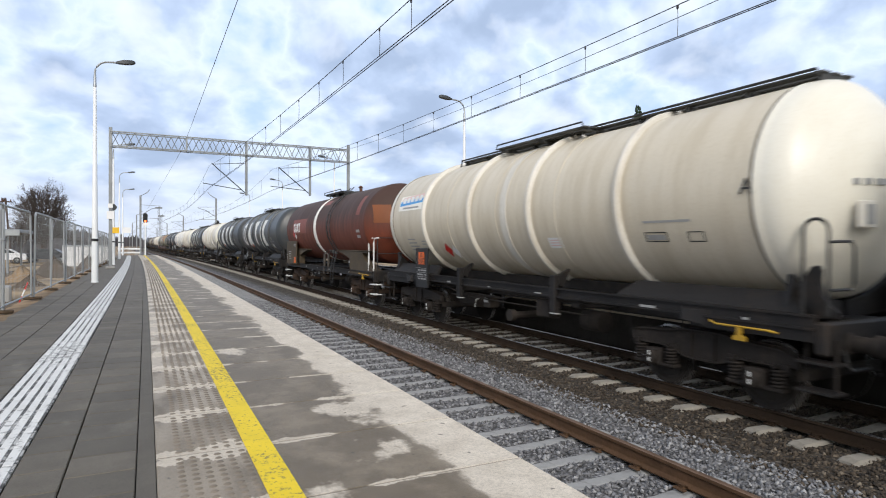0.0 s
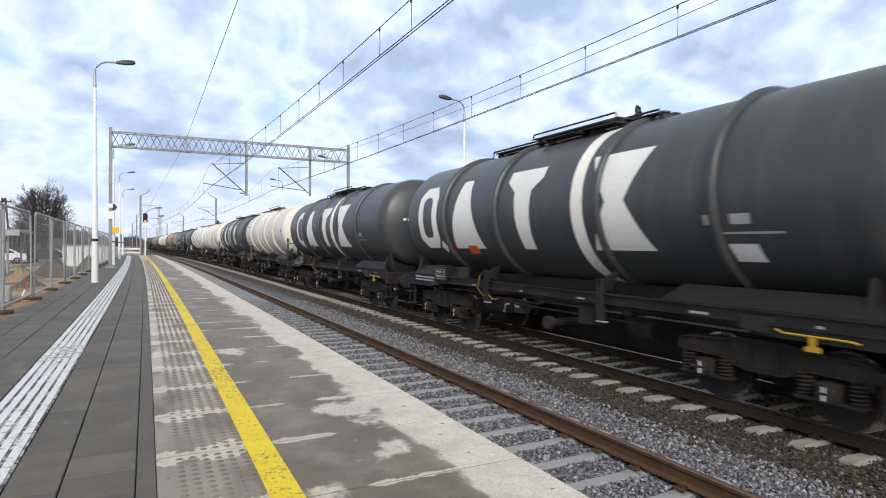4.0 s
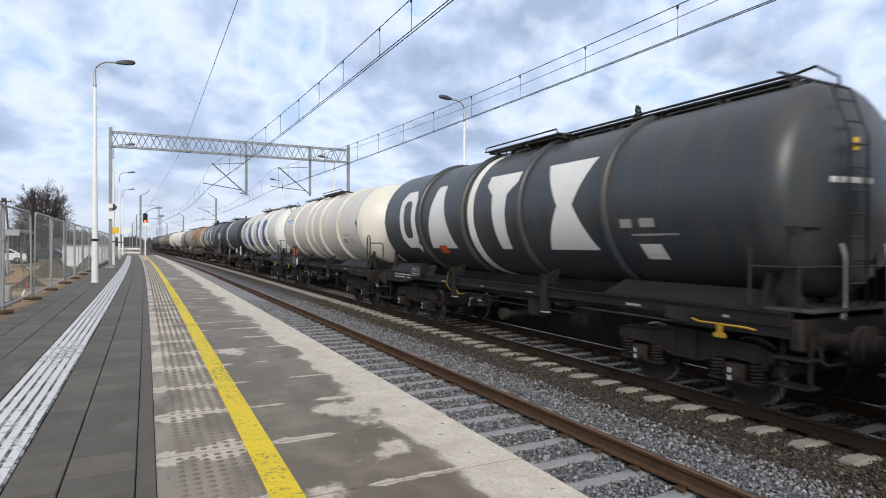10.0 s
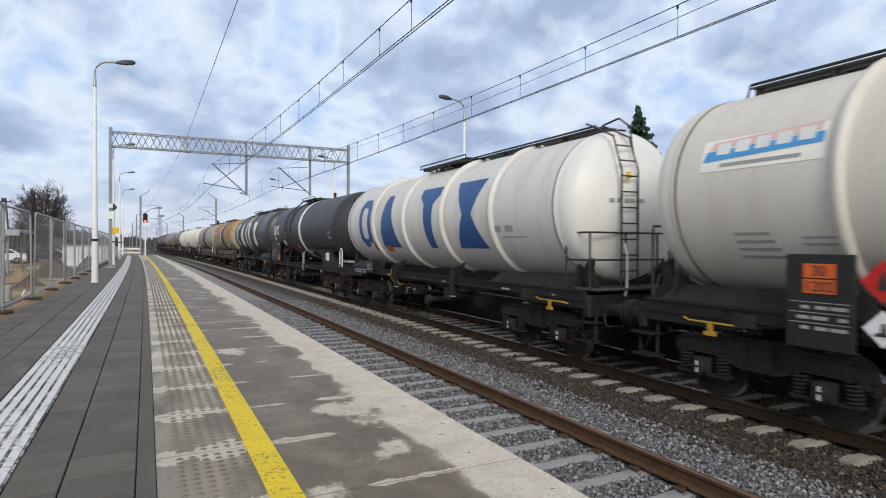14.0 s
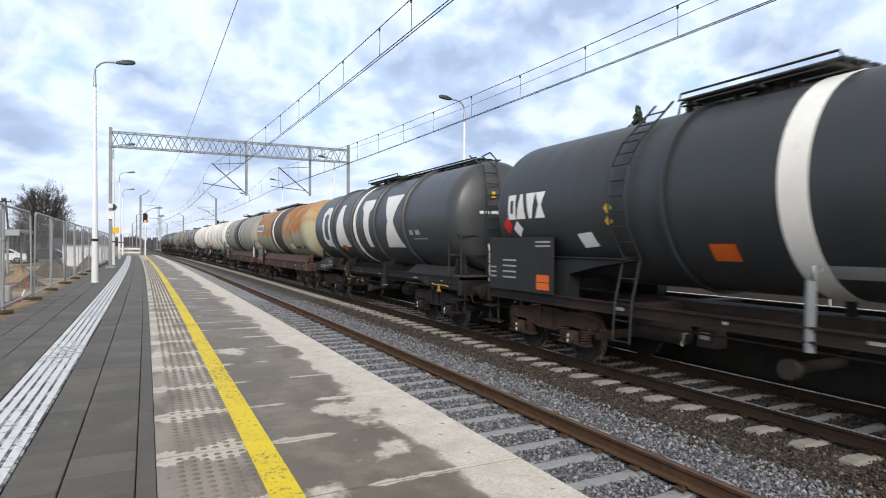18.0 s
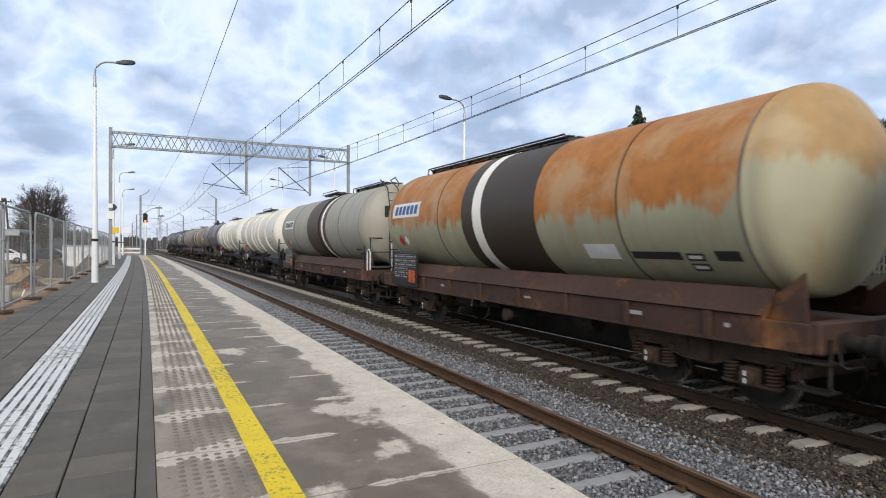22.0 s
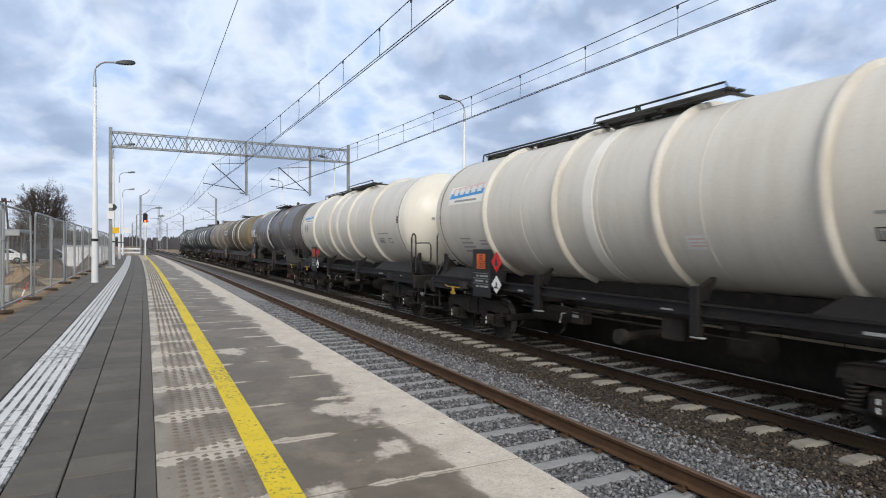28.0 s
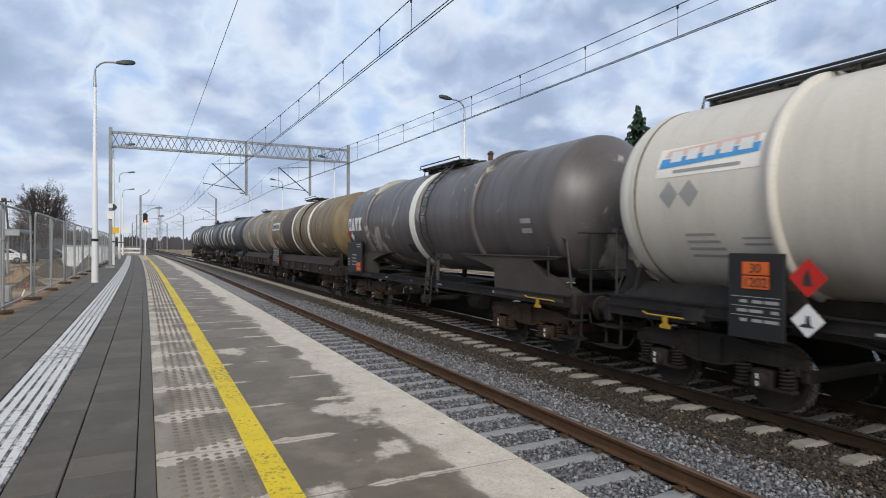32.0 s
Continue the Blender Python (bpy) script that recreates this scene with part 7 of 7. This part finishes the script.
def left_side():
    MAT["sand"] = plain("sand", (0.27, 0.185, 0.105), 0.95, var=0.4, scale=1.5, bump=0.8, grime=(0.085, 0.058, 0.036), grime_at=0.46)
    MAT["soil"] = plain("dug_soil", (0.085, 0.058, 0.036), 0.95, var=0.35, scale=1.5, bump=0.8, grime=(0.24, 0.17, 0.10), grime_at=0.56)
    MAT["white_wall"] = plain("white_sheet", (0.74, 0.74, 0.74), 0.5, var=0.06, scale=1, bump=0.05)
    MAT["car_white"] = plain("car_white", (0.70, 0.71, 0.72), 0.25, var=0.03, scale=1, bump=0.0)
    MAT["car_dark"] = plain("car_dark", (0.02, 0.022, 0.03), 0.25, var=0.05, scale=1, bump=0.0)
    heap("sand_mound", -7.5, 36, -0.1, 2.6, 3.0, 0.75, 2.0, "sand", "low mound of yellow sand behind the fence", "sand mound")
    heap("earth_mound", -5.6, 47, -0.1, 2.2, 5.5, 1.35, 7.0, "soil", "long mound of dug brown earth", "earth mound")
    heap("earth_mound", -4.9, 33, -0.1, 1.5, 3.2, 0.80, 23.0, "soil", "dark mound of dug earth by the fence", "earth mound")
    heap("earth_mound", -7.2, 24, -0.2, 2.2, 2.0, 0.55, 27.0, "soil", "dark flat mound of dug earth", "earth mound")
    heap("sand_mound", -6.4, 41, 0.0, 1.6, 2.2, 0.9, 31.0, "sand", "orange sand mound in the dug ground", "sand mound")
    heap("earth_mound", -9.6, 30, -0.2, 3.4, 2.6, 0.55, 11.0, "soil", "flat mound of dug brown earth", "earth mound")
    heap("sand_mound", -5.2, 20, -0.05, 1.7, 3.0, 0.35, 4.0, "sand", "low mound of sand behind the fence", "sand mound")
    heap("earth_mound", -4.4, 57, 0.0, 1.2, 3.0, 1.3, 15.0, "soil", "small mound of dug brown earth", "earth mound")
    heap("earth_mound", -12.0, 44, -0.1, 3.0, 3.0, 0.6, 19.0, "sand", "pale mound of dug sand", "earth mound")
    thing("manhole_shaft", MB().lathe([(0, 0.9), (0.9, 0.9), (0.9, 0.72), (0.3, 0.72)], 20, "z"), MAT["sleeper"], "grey concrete shaft ring standing in the dug ground", "concrete ring", at=pose(-6.8, 31.5, -0.2))
    thing("concrete_trough", MB().box(0, 0, 0.35, 3.2, 1.4, 0.7, 0.05), MAT["conc"], "grey concrete trough in the dug ground", "concrete trough", at=pose(-6.2, 27.0, -0.1, 0, 0, 8))
    root = tagged(new("marker_post"), "red and white striped marker stake in the sand", "marker post")
    for k in range(6):
        part("stripe", MB().tube([(0.02 * k, 0, 0.2 * k), (0.02 * k + 0.02, 0, 0.2 * k + 0.2)], 0.02, 6), MAT["diamond_red" if k % 2 else "sign_white"], root)
    root.matrix_world = pose(-3.35, 19.6, 0.0, 0, 14, 0)
    root = tagged(new("site_container"), "long low white site container behind the fence", "container")
    for k in range(3):
        part("wall_panel", MB().box(-6.25 + k * 1.25, 64, 1.05, 1.22, 2.4, 1.8, 0.02), MAT["white_wall"], root)
    part("roof_rim", MB().box(-5.0, 64, 2.0, 3.8, 2.5, 0.14, 0.02), MAT["galv"], root)
    for s in (-1, 1):
        part("skid", MB().box(-5.0, 64 + s * 0.9, 0.05, 3.7, 0.2, 0.25, 0.01), MAT["galv_dull"], root)
    car(-13.2, 73, 5, "car_white", "white parked car beyond the fence")
    car(-9.4, 74.5, 176, "car_dark", "dark parked car beyond the fence")
    fan_tree(-13.0, 98, 10.6, 3.5, 5)
    for i, (x, y, h) in enumerate(((-22, 112, 7.5), (-18.5, 118, 6.5), (-12.5, 124, 6), (-10, 132, 6.5), (-24.5, 108, 8), (-26, 118, 8), (-20, 122, 7), (-31, 104, 9), (-37, 112, 9), (-14, 130, 7))):
        bare_tree("bare_tree", x, y, h, 0.9, 20 + i, "bare roadside tree among others", 0.0, 0.16, 5, 0.025)
    root = tagged(new("station_canopy"), "grey metal canopy roof on posts", "canopy")
    part("roof", MB().box(-11.5, 52, 3.05, 7.2, 6.0, 0.25, 0.04), MAT["galv_dull"], root)
    part("fascia", MB().box(-11.5, 48.9, 2.93, 7.4, 0.10, 0.42, 0.02), MAT["galv"], root)
    for x in (-14.5, -8.6):
        for y in (49.6, 54.4):
            part("post", MB().tube([(x, y, 0), (x, y, 3.0)], 0.07, 8), MAT["galv"], root)
    root = tagged(new("utility_pole"), "wooden A-frame utility pole with insulators", "utility pole")
    for s in (-1, 1):
        part("leg", MB().tube([(s * 0.7, 0, 0), (s * 0.12, 0, 7.4)], 0.10, 8), MAT["bark"], root)
    part("cross_arm", MB().box(0, 0, 7.0, 1.4, 0.12, 0.12, 0.01), MAT["bark"], root)
    for x in (-0.6, 0.0, 0.6):
        part("insulator", MB().lathe([(7.06, 0.03), (7.12, 0.06), (7.2, 0.05), (7.28, 0.001)], 8, "z", (x, 0, 0)), MAT["insulator"], root)
    root.matrix_world = pose(-13.85, 78, -0.3)
    small_sign(-2.02, 40.84, 3.93, 0.40, 0.48, "sign_white", "white square sign on the portal mast")
    small_sign(-2.02, 40.84, 4.50, 0.26, 0.26, "sign_white", "small white plate on the portal mast")
    small_sign(-2.02, 47.6, 3.15, 0.42, 0.42, "sign_yellow", "yellow sign on a lamp post")
    small_sign(-1.86, 66.1, 3.55, 0.70, 0.55, "sign_white", "white sign on a lamp post")
    root = tagged(new("loudspeaker"), "small dark loudspeaker on a lamp post", "loudspeaker")
    part("horn", MB().lathe([(-0.3, 0.24), (-0.05, 0.10), (0.12, 0.10)], 12, "y"), MAT["lamp_dark"], root)
    root.matrix_world = pose(-2.18, 47.5, 4.75)


def platform_end():
    MAT["signal_red"] = glow("signal_red_glow", (1.0, 0.12, 0.03), 6.0)
    signal(-0.30, 86.5, True, 4.35, PLAT - 0.05)
    signal(10.2, 103.0, False, 5.2, -0.3)
    root = tagged(new("end_barrier"), "white barrier boards across the platform end", "barrier")
    for z in (1.05, 1.55):
        part("board", MB().box(-2.2, 87.6, z, 2.6, 0.06, 0.20, 0.01), MAT["sign_white"], root)
    for x in (-3.4, -2.2, -1.0):
        part("post", MB().box(x, 87.7, 0.75, 0.10, 0.10, 1.9, 0.01), MAT["galv"], root)
    for x, y, h, arm in ((-0.95, 96, 9.6, 2.6), (9.3, 96, 9.6, -2.6), (-2.3, 152, 9.2, 2.6), (7.5, 152, 9.2, -2.6), (-4.4, 212, 9.2, 2.6), (5.6, 212, 9.2, -2.6), (-6.6, 275, 9.2, 2.6), (3.4, 275, 9.2, -2.6)):
        mast(x, y, h, arm)
    for x, y, h in ((3.9, 262, 17.0), (5.3, 290, 15.0)):
        root = tagged(new("lighting_mast"), "tall grey yard lighting mast with a lamp platform", "lighting mast", "lighting masts")
        for sx in (-0.4, 0.4):
            for sy in (-0.4, 0.4):
                part("leg", MB().tube([(sx, sy, 0), (sx * 0.6, sy * 0.6, h)], 0.07, 5), MAT["galv_dull"], root)
        mb = MB()
        for k in range(12):
            z0, z1 = h * k / 12, h * (k + 1) / 12
            mb.tube([(-0.4 if k % 2 else 0.4, -0.35, z0), (0.4 if k % 2 else -0.4, -0.35, z1)], 0.05, 4)
        part("bracing", mb, MAT["galv_dull"], root)
        part("lamp_platform", MB().box(0, 0, h, 2.6, 1.6, 0.5, 0.05), MAT["galv_dull"], root)
        root.matrix_world = pose(x, y, -0.4)


def far_woods():
    MAT["woods"] = plain("far_bare_woods", (0.085, 0.080, 0.088), 0.95, var=0.3, scale=0.2, bump=0.3)
    rnd = random.Random(9)
    mb = MB()
    for i in range(420):
        a = radians(-30 + 95 * i / 420 + rnd.uniform(-0.2, 0.2))
        d = rnd.uniform(330, 470)
        if -3.2 < math.degrees(a) < -0.2:
            d += 320
        if math.degrees(a) < -4.5:
            d = rnd.uniform(120, 190)
        h = rnd.uniform(3.8, 8.0) * (d / 400) if d > 200 else rnd.uniform(3.0, 5.8)
        w = rnd.uniform(3, 6)
        x, y = d * math.sin(a), d * math.cos(a)
        n = 9
        for q in range(14):
            px, py = x + rnd.gauss(0, w * 0.5), y + rnd.gauss(0, w * 0.5)
            hh = h * rnd.uniform(0.45, 1.0)
            ww = w * rnd.uniform(0.12, 0.3)
            mb.add([(px - ww, py, -0.6), (px + ww, py, -0.6), (px + ww * 1.2, py, hh * 0.6), (px + ww * 0.2, py, hh), (px - ww * 0.5, py, hh * 0.92), (px - ww * 1.2, py, hh * 0.55), (px, py + ww, hh * 0.5), (px, py + ww, -0.6)],
                   [(0, 1, 2, 3, 4, 5), (1, 7, 6, 2), (2, 6, 3), (3, 6, 4), (4, 6, 5), (5, 6, 7, 0)])
    thing("far_woods", mb, MAT["woods"], "distant bare grey-brown woods along the horizon", "woods", kind="stuff", smooth=0)


def right_side():
    conifer("spruce", 29.6, 29.9, 11.9, 4.3, 3, "dark green spruce with a pointed top", -0.4)
    for i, (x, y, h, w) in enumerate(((28.5, 15.5, 7.4, 1.9), (30.0, 12.6, 6.6, 2.0), (29.0, 18.6, 6.4, 1.7), (31.5, 16.5, 8.4, 2.2), (30.5, 9.5, 8.2, 2.3), (33.5, 12.5, 9.4, 2.4), (29.0, 7.0, 8.8, 2.2), (32.5, 20.5, 6.8, 2.0), (30.0, 22.5, 6.2, 2.0))):
        pine(x, y, h, w, 30 + i)
    for i in range(12):
        shrub(27.6 + 0.8 * math.sin(i * 2.1), 6.0 + 1.7 * i, 1.7 + 0.9 * (0.5 + 0.5 * math.sin(i * 3.7)), 2.4, 60 + i, "leaf", "dark green garden shrub")
    base = tagged(new("garden_wall"), "low weathered concrete wall under a garden fence", "wall", kind="structure")
    # Same darkened wall colour, standing for shade below the fence.
    part("wall_base", ribbon(MB(), rect(25.9, 26.15, -0.62, 1.08), -4, 40, 4, False), MAT["shaded_wall"], base)
    MAT["fence_grey"] = plain("fence_weathered_grey", (0.115, 0.115, 0.11), 0.7, var=0.3, scale=5, bump=0.2)
    fr = new("garden_fence")
    part("top_rail", MB().box(0, 0, 0.82, 0.04, 2.0, 0.05, 0.006), MAT["fence_grey"], fr)
    part("low_rail", MB().box(0, 0, 0.14, 0.04, 2.0, 0.05, 0.006), MAT["fence_grey"], fr)
    part("post", MB().box(0, -0.97, 0.48, 0.06, 0.06, 0.96, 0.006), MAT["fence_grey"], fr)
    bar = MB().box(-0.03, 0, 0.50, 0.02, 0.075, 0.92, 0.006).mesh("picket", MAT["fence_grey"], 40)
    for k in range(12):
        part("picket", bar, None, fr).location = (0, -0.86 + k * 0.16, 0)
    tagged(fr, "grey picket fence section on a low wall", "fence", "fence sections of the garden")
    fr.matrix_world = pose(26.02, 1.0, 1.08)
    for k in range(1, 18):
        copy_thing(fr, pose(26.02, 1.0 + 2.0 * k, 1.08))
    root = tagged(new("fence_post"), "single pale grey steel post on the far platform", "post")
    part("pole", MB().tube([(0, 0, 0), (0, 0, 1.33)], 0.038, 8), MAT["galv"], root)
    part("cap", MB().lathe([(1.32, 0.045), (1.35, 0.04), (1.36, 0.001)], 8, "z"), MAT["galv"], root)
    root.matrix_world = pose(15.1, 8.80, PLAT)


left_side()
fence()
platform_end()
far_woods()
right_side()
build_paving()


def stones():
    """Loose ballast stones near the viewer, laid on the bed."""
    rng = np.random.default_rng(4)
    base = np.array([(1, 0, 0), (-1, 0, 0), (0, 1, 0), (0, -1, 0), (0, 0, 1), (0, 0, -1)], float)
    tri = np.array([(0, 2, 4), (2, 1, 4), (1, 3, 4), (3, 0, 4), (2, 0, 5), (1, 2, 5), (3, 1, 5), (0, 3, 5)])

    def scatter(name, n, x0, x1, y0, y1, mat, label):
        y = y0 + (y1 - y0) * rng.random(n) ** 1.7
        x = x0 + (x1 - x0) * rng.random(n)
        s = rng.uniform(0.016, 0.034, n)
        z = np.interp(x, [2.2, 5.6, 6.2, 6.9, 9.95], [-0.24, -0.226, -0.27, -0.24, -0.24]) + rng.uniform(-0.012, 0.022, n)
        keep = np.ones(n, bool)
        for xc in (X1, X2):
            for g in (-GAUGE, GAUGE):
                keep &= np.abs(x - xc - g) > 0.09
            ph = (y - (4.132 if xc == X1 else 3.911) + 0.3) % 0.6 - 0.3
            keep &= ~((np.abs(x - xc) < 1.28) & (np.abs(ph) < 0.100))
        x, y, z, s = x[keep], y[keep], z[keep], s[keep]
        n = len(x)
        v = base[None] * s[:, None, None] * rng.uniform(0.6, 1.35, (n, 6, 1)) + rng.normal(0, 0.25, (n, 6, 3)) * s[:, None, None]
        a = rng.uniform(0, 6.28, n)
        b = rng.uniform(-0.7, 0.7, n)
        ca, sa, cb, sb = np.cos(a), np.sin(a), np.cos(b), np.sin(b)
        vx = v[:, :, 0] * ca[:, None] - v[:, :, 1] * sa[:, None]
        vy = v[:, :, 0] * sa[:, None] + v[:, :, 1] * ca[:, None]
        vz = v[:, :, 2] * 0.8
        vy, vz = vy * cb[:, None] - vz * sb[:, None], vy * sb[:, None] + vz * cb[:, None]
        off = np.where(y > 0, -1.6e-4 * y * y, 0)
        co = np.stack([vx + (x + off)[:, None], vy + y[:, None], vz + z[:, None]], 2).reshape(-1, 3)
        fs = (tri[None] + 6 * np.arange(n)[:, None, None]).reshape(-1, 3)
        me = bpy.data.meshes.new(name)
        me.vertices.add(len(co))
        me.vertices.foreach_set("co", co.ravel())
        me.loops.add(fs.size)
        me.loops.foreach_set("vertex_index", fs.ravel())
        me.polygons.add(len(fs))
        me.polygons.foreach_set("loop_start", np.arange(0, fs.size, 3))
        me.update(calc_edges=True)
        me.materials.append(mat)
        tagged(new(name, me), label, "ballast", kind="stuff")
    scatter("ballast_stones", 52000, 2.3, 6.35, 1.5, 26, MAT["stone_fresh"], "loose grey crushed ballast stones")
    scatter("old_ballast_stones", 26000, 6.0, 9.8, 2.0, 26, MAT["stone_old"], "loose brown stained ballast stones")


def stone_material(name, stops):
    m, nt, bsdf, co = world_material(name)
    isl = nt.nodes["Geometry"] if "Geometry" in nt.nodes else nt.nodes.new("ShaderNodeNewGeometry")
    rnd = isl.outputs["Random Per Island"]
    c = ramp(nt, rnd, stops)
    c = mix(nt, ramp(nt, noise_tex(nt, co, 60.0, 3, 0.6), [(0.4, 0.0), (0.8, 0.4)]), c, stops[0][1])
    nt.links.new(c, bsdf.inputs["Base Color"])
    bsdf.inputs["Roughness"].default_value = 0.85
    return m


MAT["stone_fresh"] = stone_material("ballast_stone", [(0.0, (0.075, 0.075, 0.078)), (0.4, (0.16, 0.16, 0.165)), (0.8, (0.27, 0.27, 0.28)), (1.0, (0.42, 0.42, 0.42))])
MAT["stone_old"] = stone_material("ballast_stone_old", [(0.0, (0.024, 0.018, 0.012)), (0.5, (0.062, 0.046, 0.032)), (0.9, (0.125, 0.098, 0.070)), (1.0, (0.24, 0.20, 0.15))])
stones()


# ---- the clouds ----
SKY = []


def cloud_backdrop():
    mb = MB()
    R, n = 2400.0, 48
    hs = [-40.0, 60, 150, 260, 380, 520, 680, 860, 1060, 1300, 1600]
    for z in hs:
        for i in range(n + 1):
            a = radians(-75 + 205 * i / n)
            mb.v.append((R * math.sin(a), R * math.cos(a), z))
    k = n + 1
    mb.f += [(j * k + i, j * k + i + 1, j * k + k + i + 1, j * k + k + i) for j in range(len(hs) - 1) for i in range(n)]
    m = bpy.data.materials.new("cloudy_sky")
    m.use_nodes = True
    nt = m.node_tree
    nt.nodes.clear()
    out = N(nt, "ShaderNodeOutputMaterial")
    em = N(nt, "ShaderNodeEmission", Strength=1.0)
    nt.links.new(em.outputs[0], out.inputs[0])
    co = nt.nodes.new("ShaderNodeTexCoord").outputs["Object"]
    sep = nt.nodes.new("ShaderNodeSeparateXYZ")
    nt.links.new(co, sep.inputs[0])
    den = math_node(nt, "ADD", sep.outputs[2], 950.0)
    u = math_node(nt, "MULTIPLY", math_node(nt, "ARCTAN2", sep.outputs[0], sep.outputs[1]), 2.9)
    v = math_node(nt, "DIVIDE", 3900.0, den)
    comb = nt.nodes.new("ShaderNodeCombineXYZ")
    nt.links.new(u, comb.inputs[0])
    nt.links.new(v, comb.inputs[1])
    p = comb.outputs[0]
    el = math_node(nt, "DIVIDE", sep.outputs[2], 1000.0)
    broad = noise_tex(nt, p, 0.95, 6, 0.50, distort=0.2)
    puffs = noise_tex(nt, p, 2.7, 6, 0.50, distort=0.25)
    thick = math_node(nt, "ADD", math_node(nt, "MULTIPLY", broad, 0.6), math_node(nt, "MULTIPLY", puffs, 0.4))
    col = ramp(nt, thick, [(0.34, (0.345, 0.51, 0.83)), (0.41, (0.485, 0.64, 0.91)), (0.46, (0.69, 0.80, 0.95)), (0.51, (0.485, 0.60, 0.81)), (0.57, (0.375, 0.475, 0.66)), (0.66, (0.315, 0.405, 0.57))])
    lit = noise_tex(nt, p, 3.6, 4, 0.45, distort=0.2)
    col = mix(nt, ramp(nt, lit, [(0.50, 0.0), (0.70, 0.75)]), col, (0.77, 0.84, 0.96))
    low = ramp(nt, el, [(0.0, 0.9), (0.09, 0.6), (0.30, 0.0)])
    col = mix(nt, low, col, (0.64, 0.69, 0.79))
    nt.links.new(col, em.inputs[0])
    m.cycles.emission_sampling = "NONE"
    ob = thing("backdrop", mb, m, "drifting broken grey and white clouds over pale blue sky", "sky", kind="structure", smooth=60)
    SKY.append(ob)


cloud_backdrop()


# ---- what moves ----
def motions():
    times = [k for k in range(33)]
    for root, y in WAGONS:
        rows = []
        for t in times:
            yc = y - gone(t)
            rows.append((t, pose(X2 + lat(yc), yc, 0, 0, 0, turn(yc))))
        walk(root, rows)
    walk(SKY[0], [(0.0, pose(0, 0, 0, 0, 0, 3.0)), (16.0, pose(0, 0, 0, 0, 0, -2.3)), (32.0, pose(0, 0, 0, 0, 0, -7.6))])
    turns = []
    for k in range(481):
        t = k / 15.0
        turns.append((t, math.degrees(gone(min(t, 32.0)) / 0.457)))
    for w in WHEELS:
        p = w.location.copy()
        walk(w, [(t, pose(p.x, p.y, p.z, a, 0, 0)) for t, a in turns])


motions()
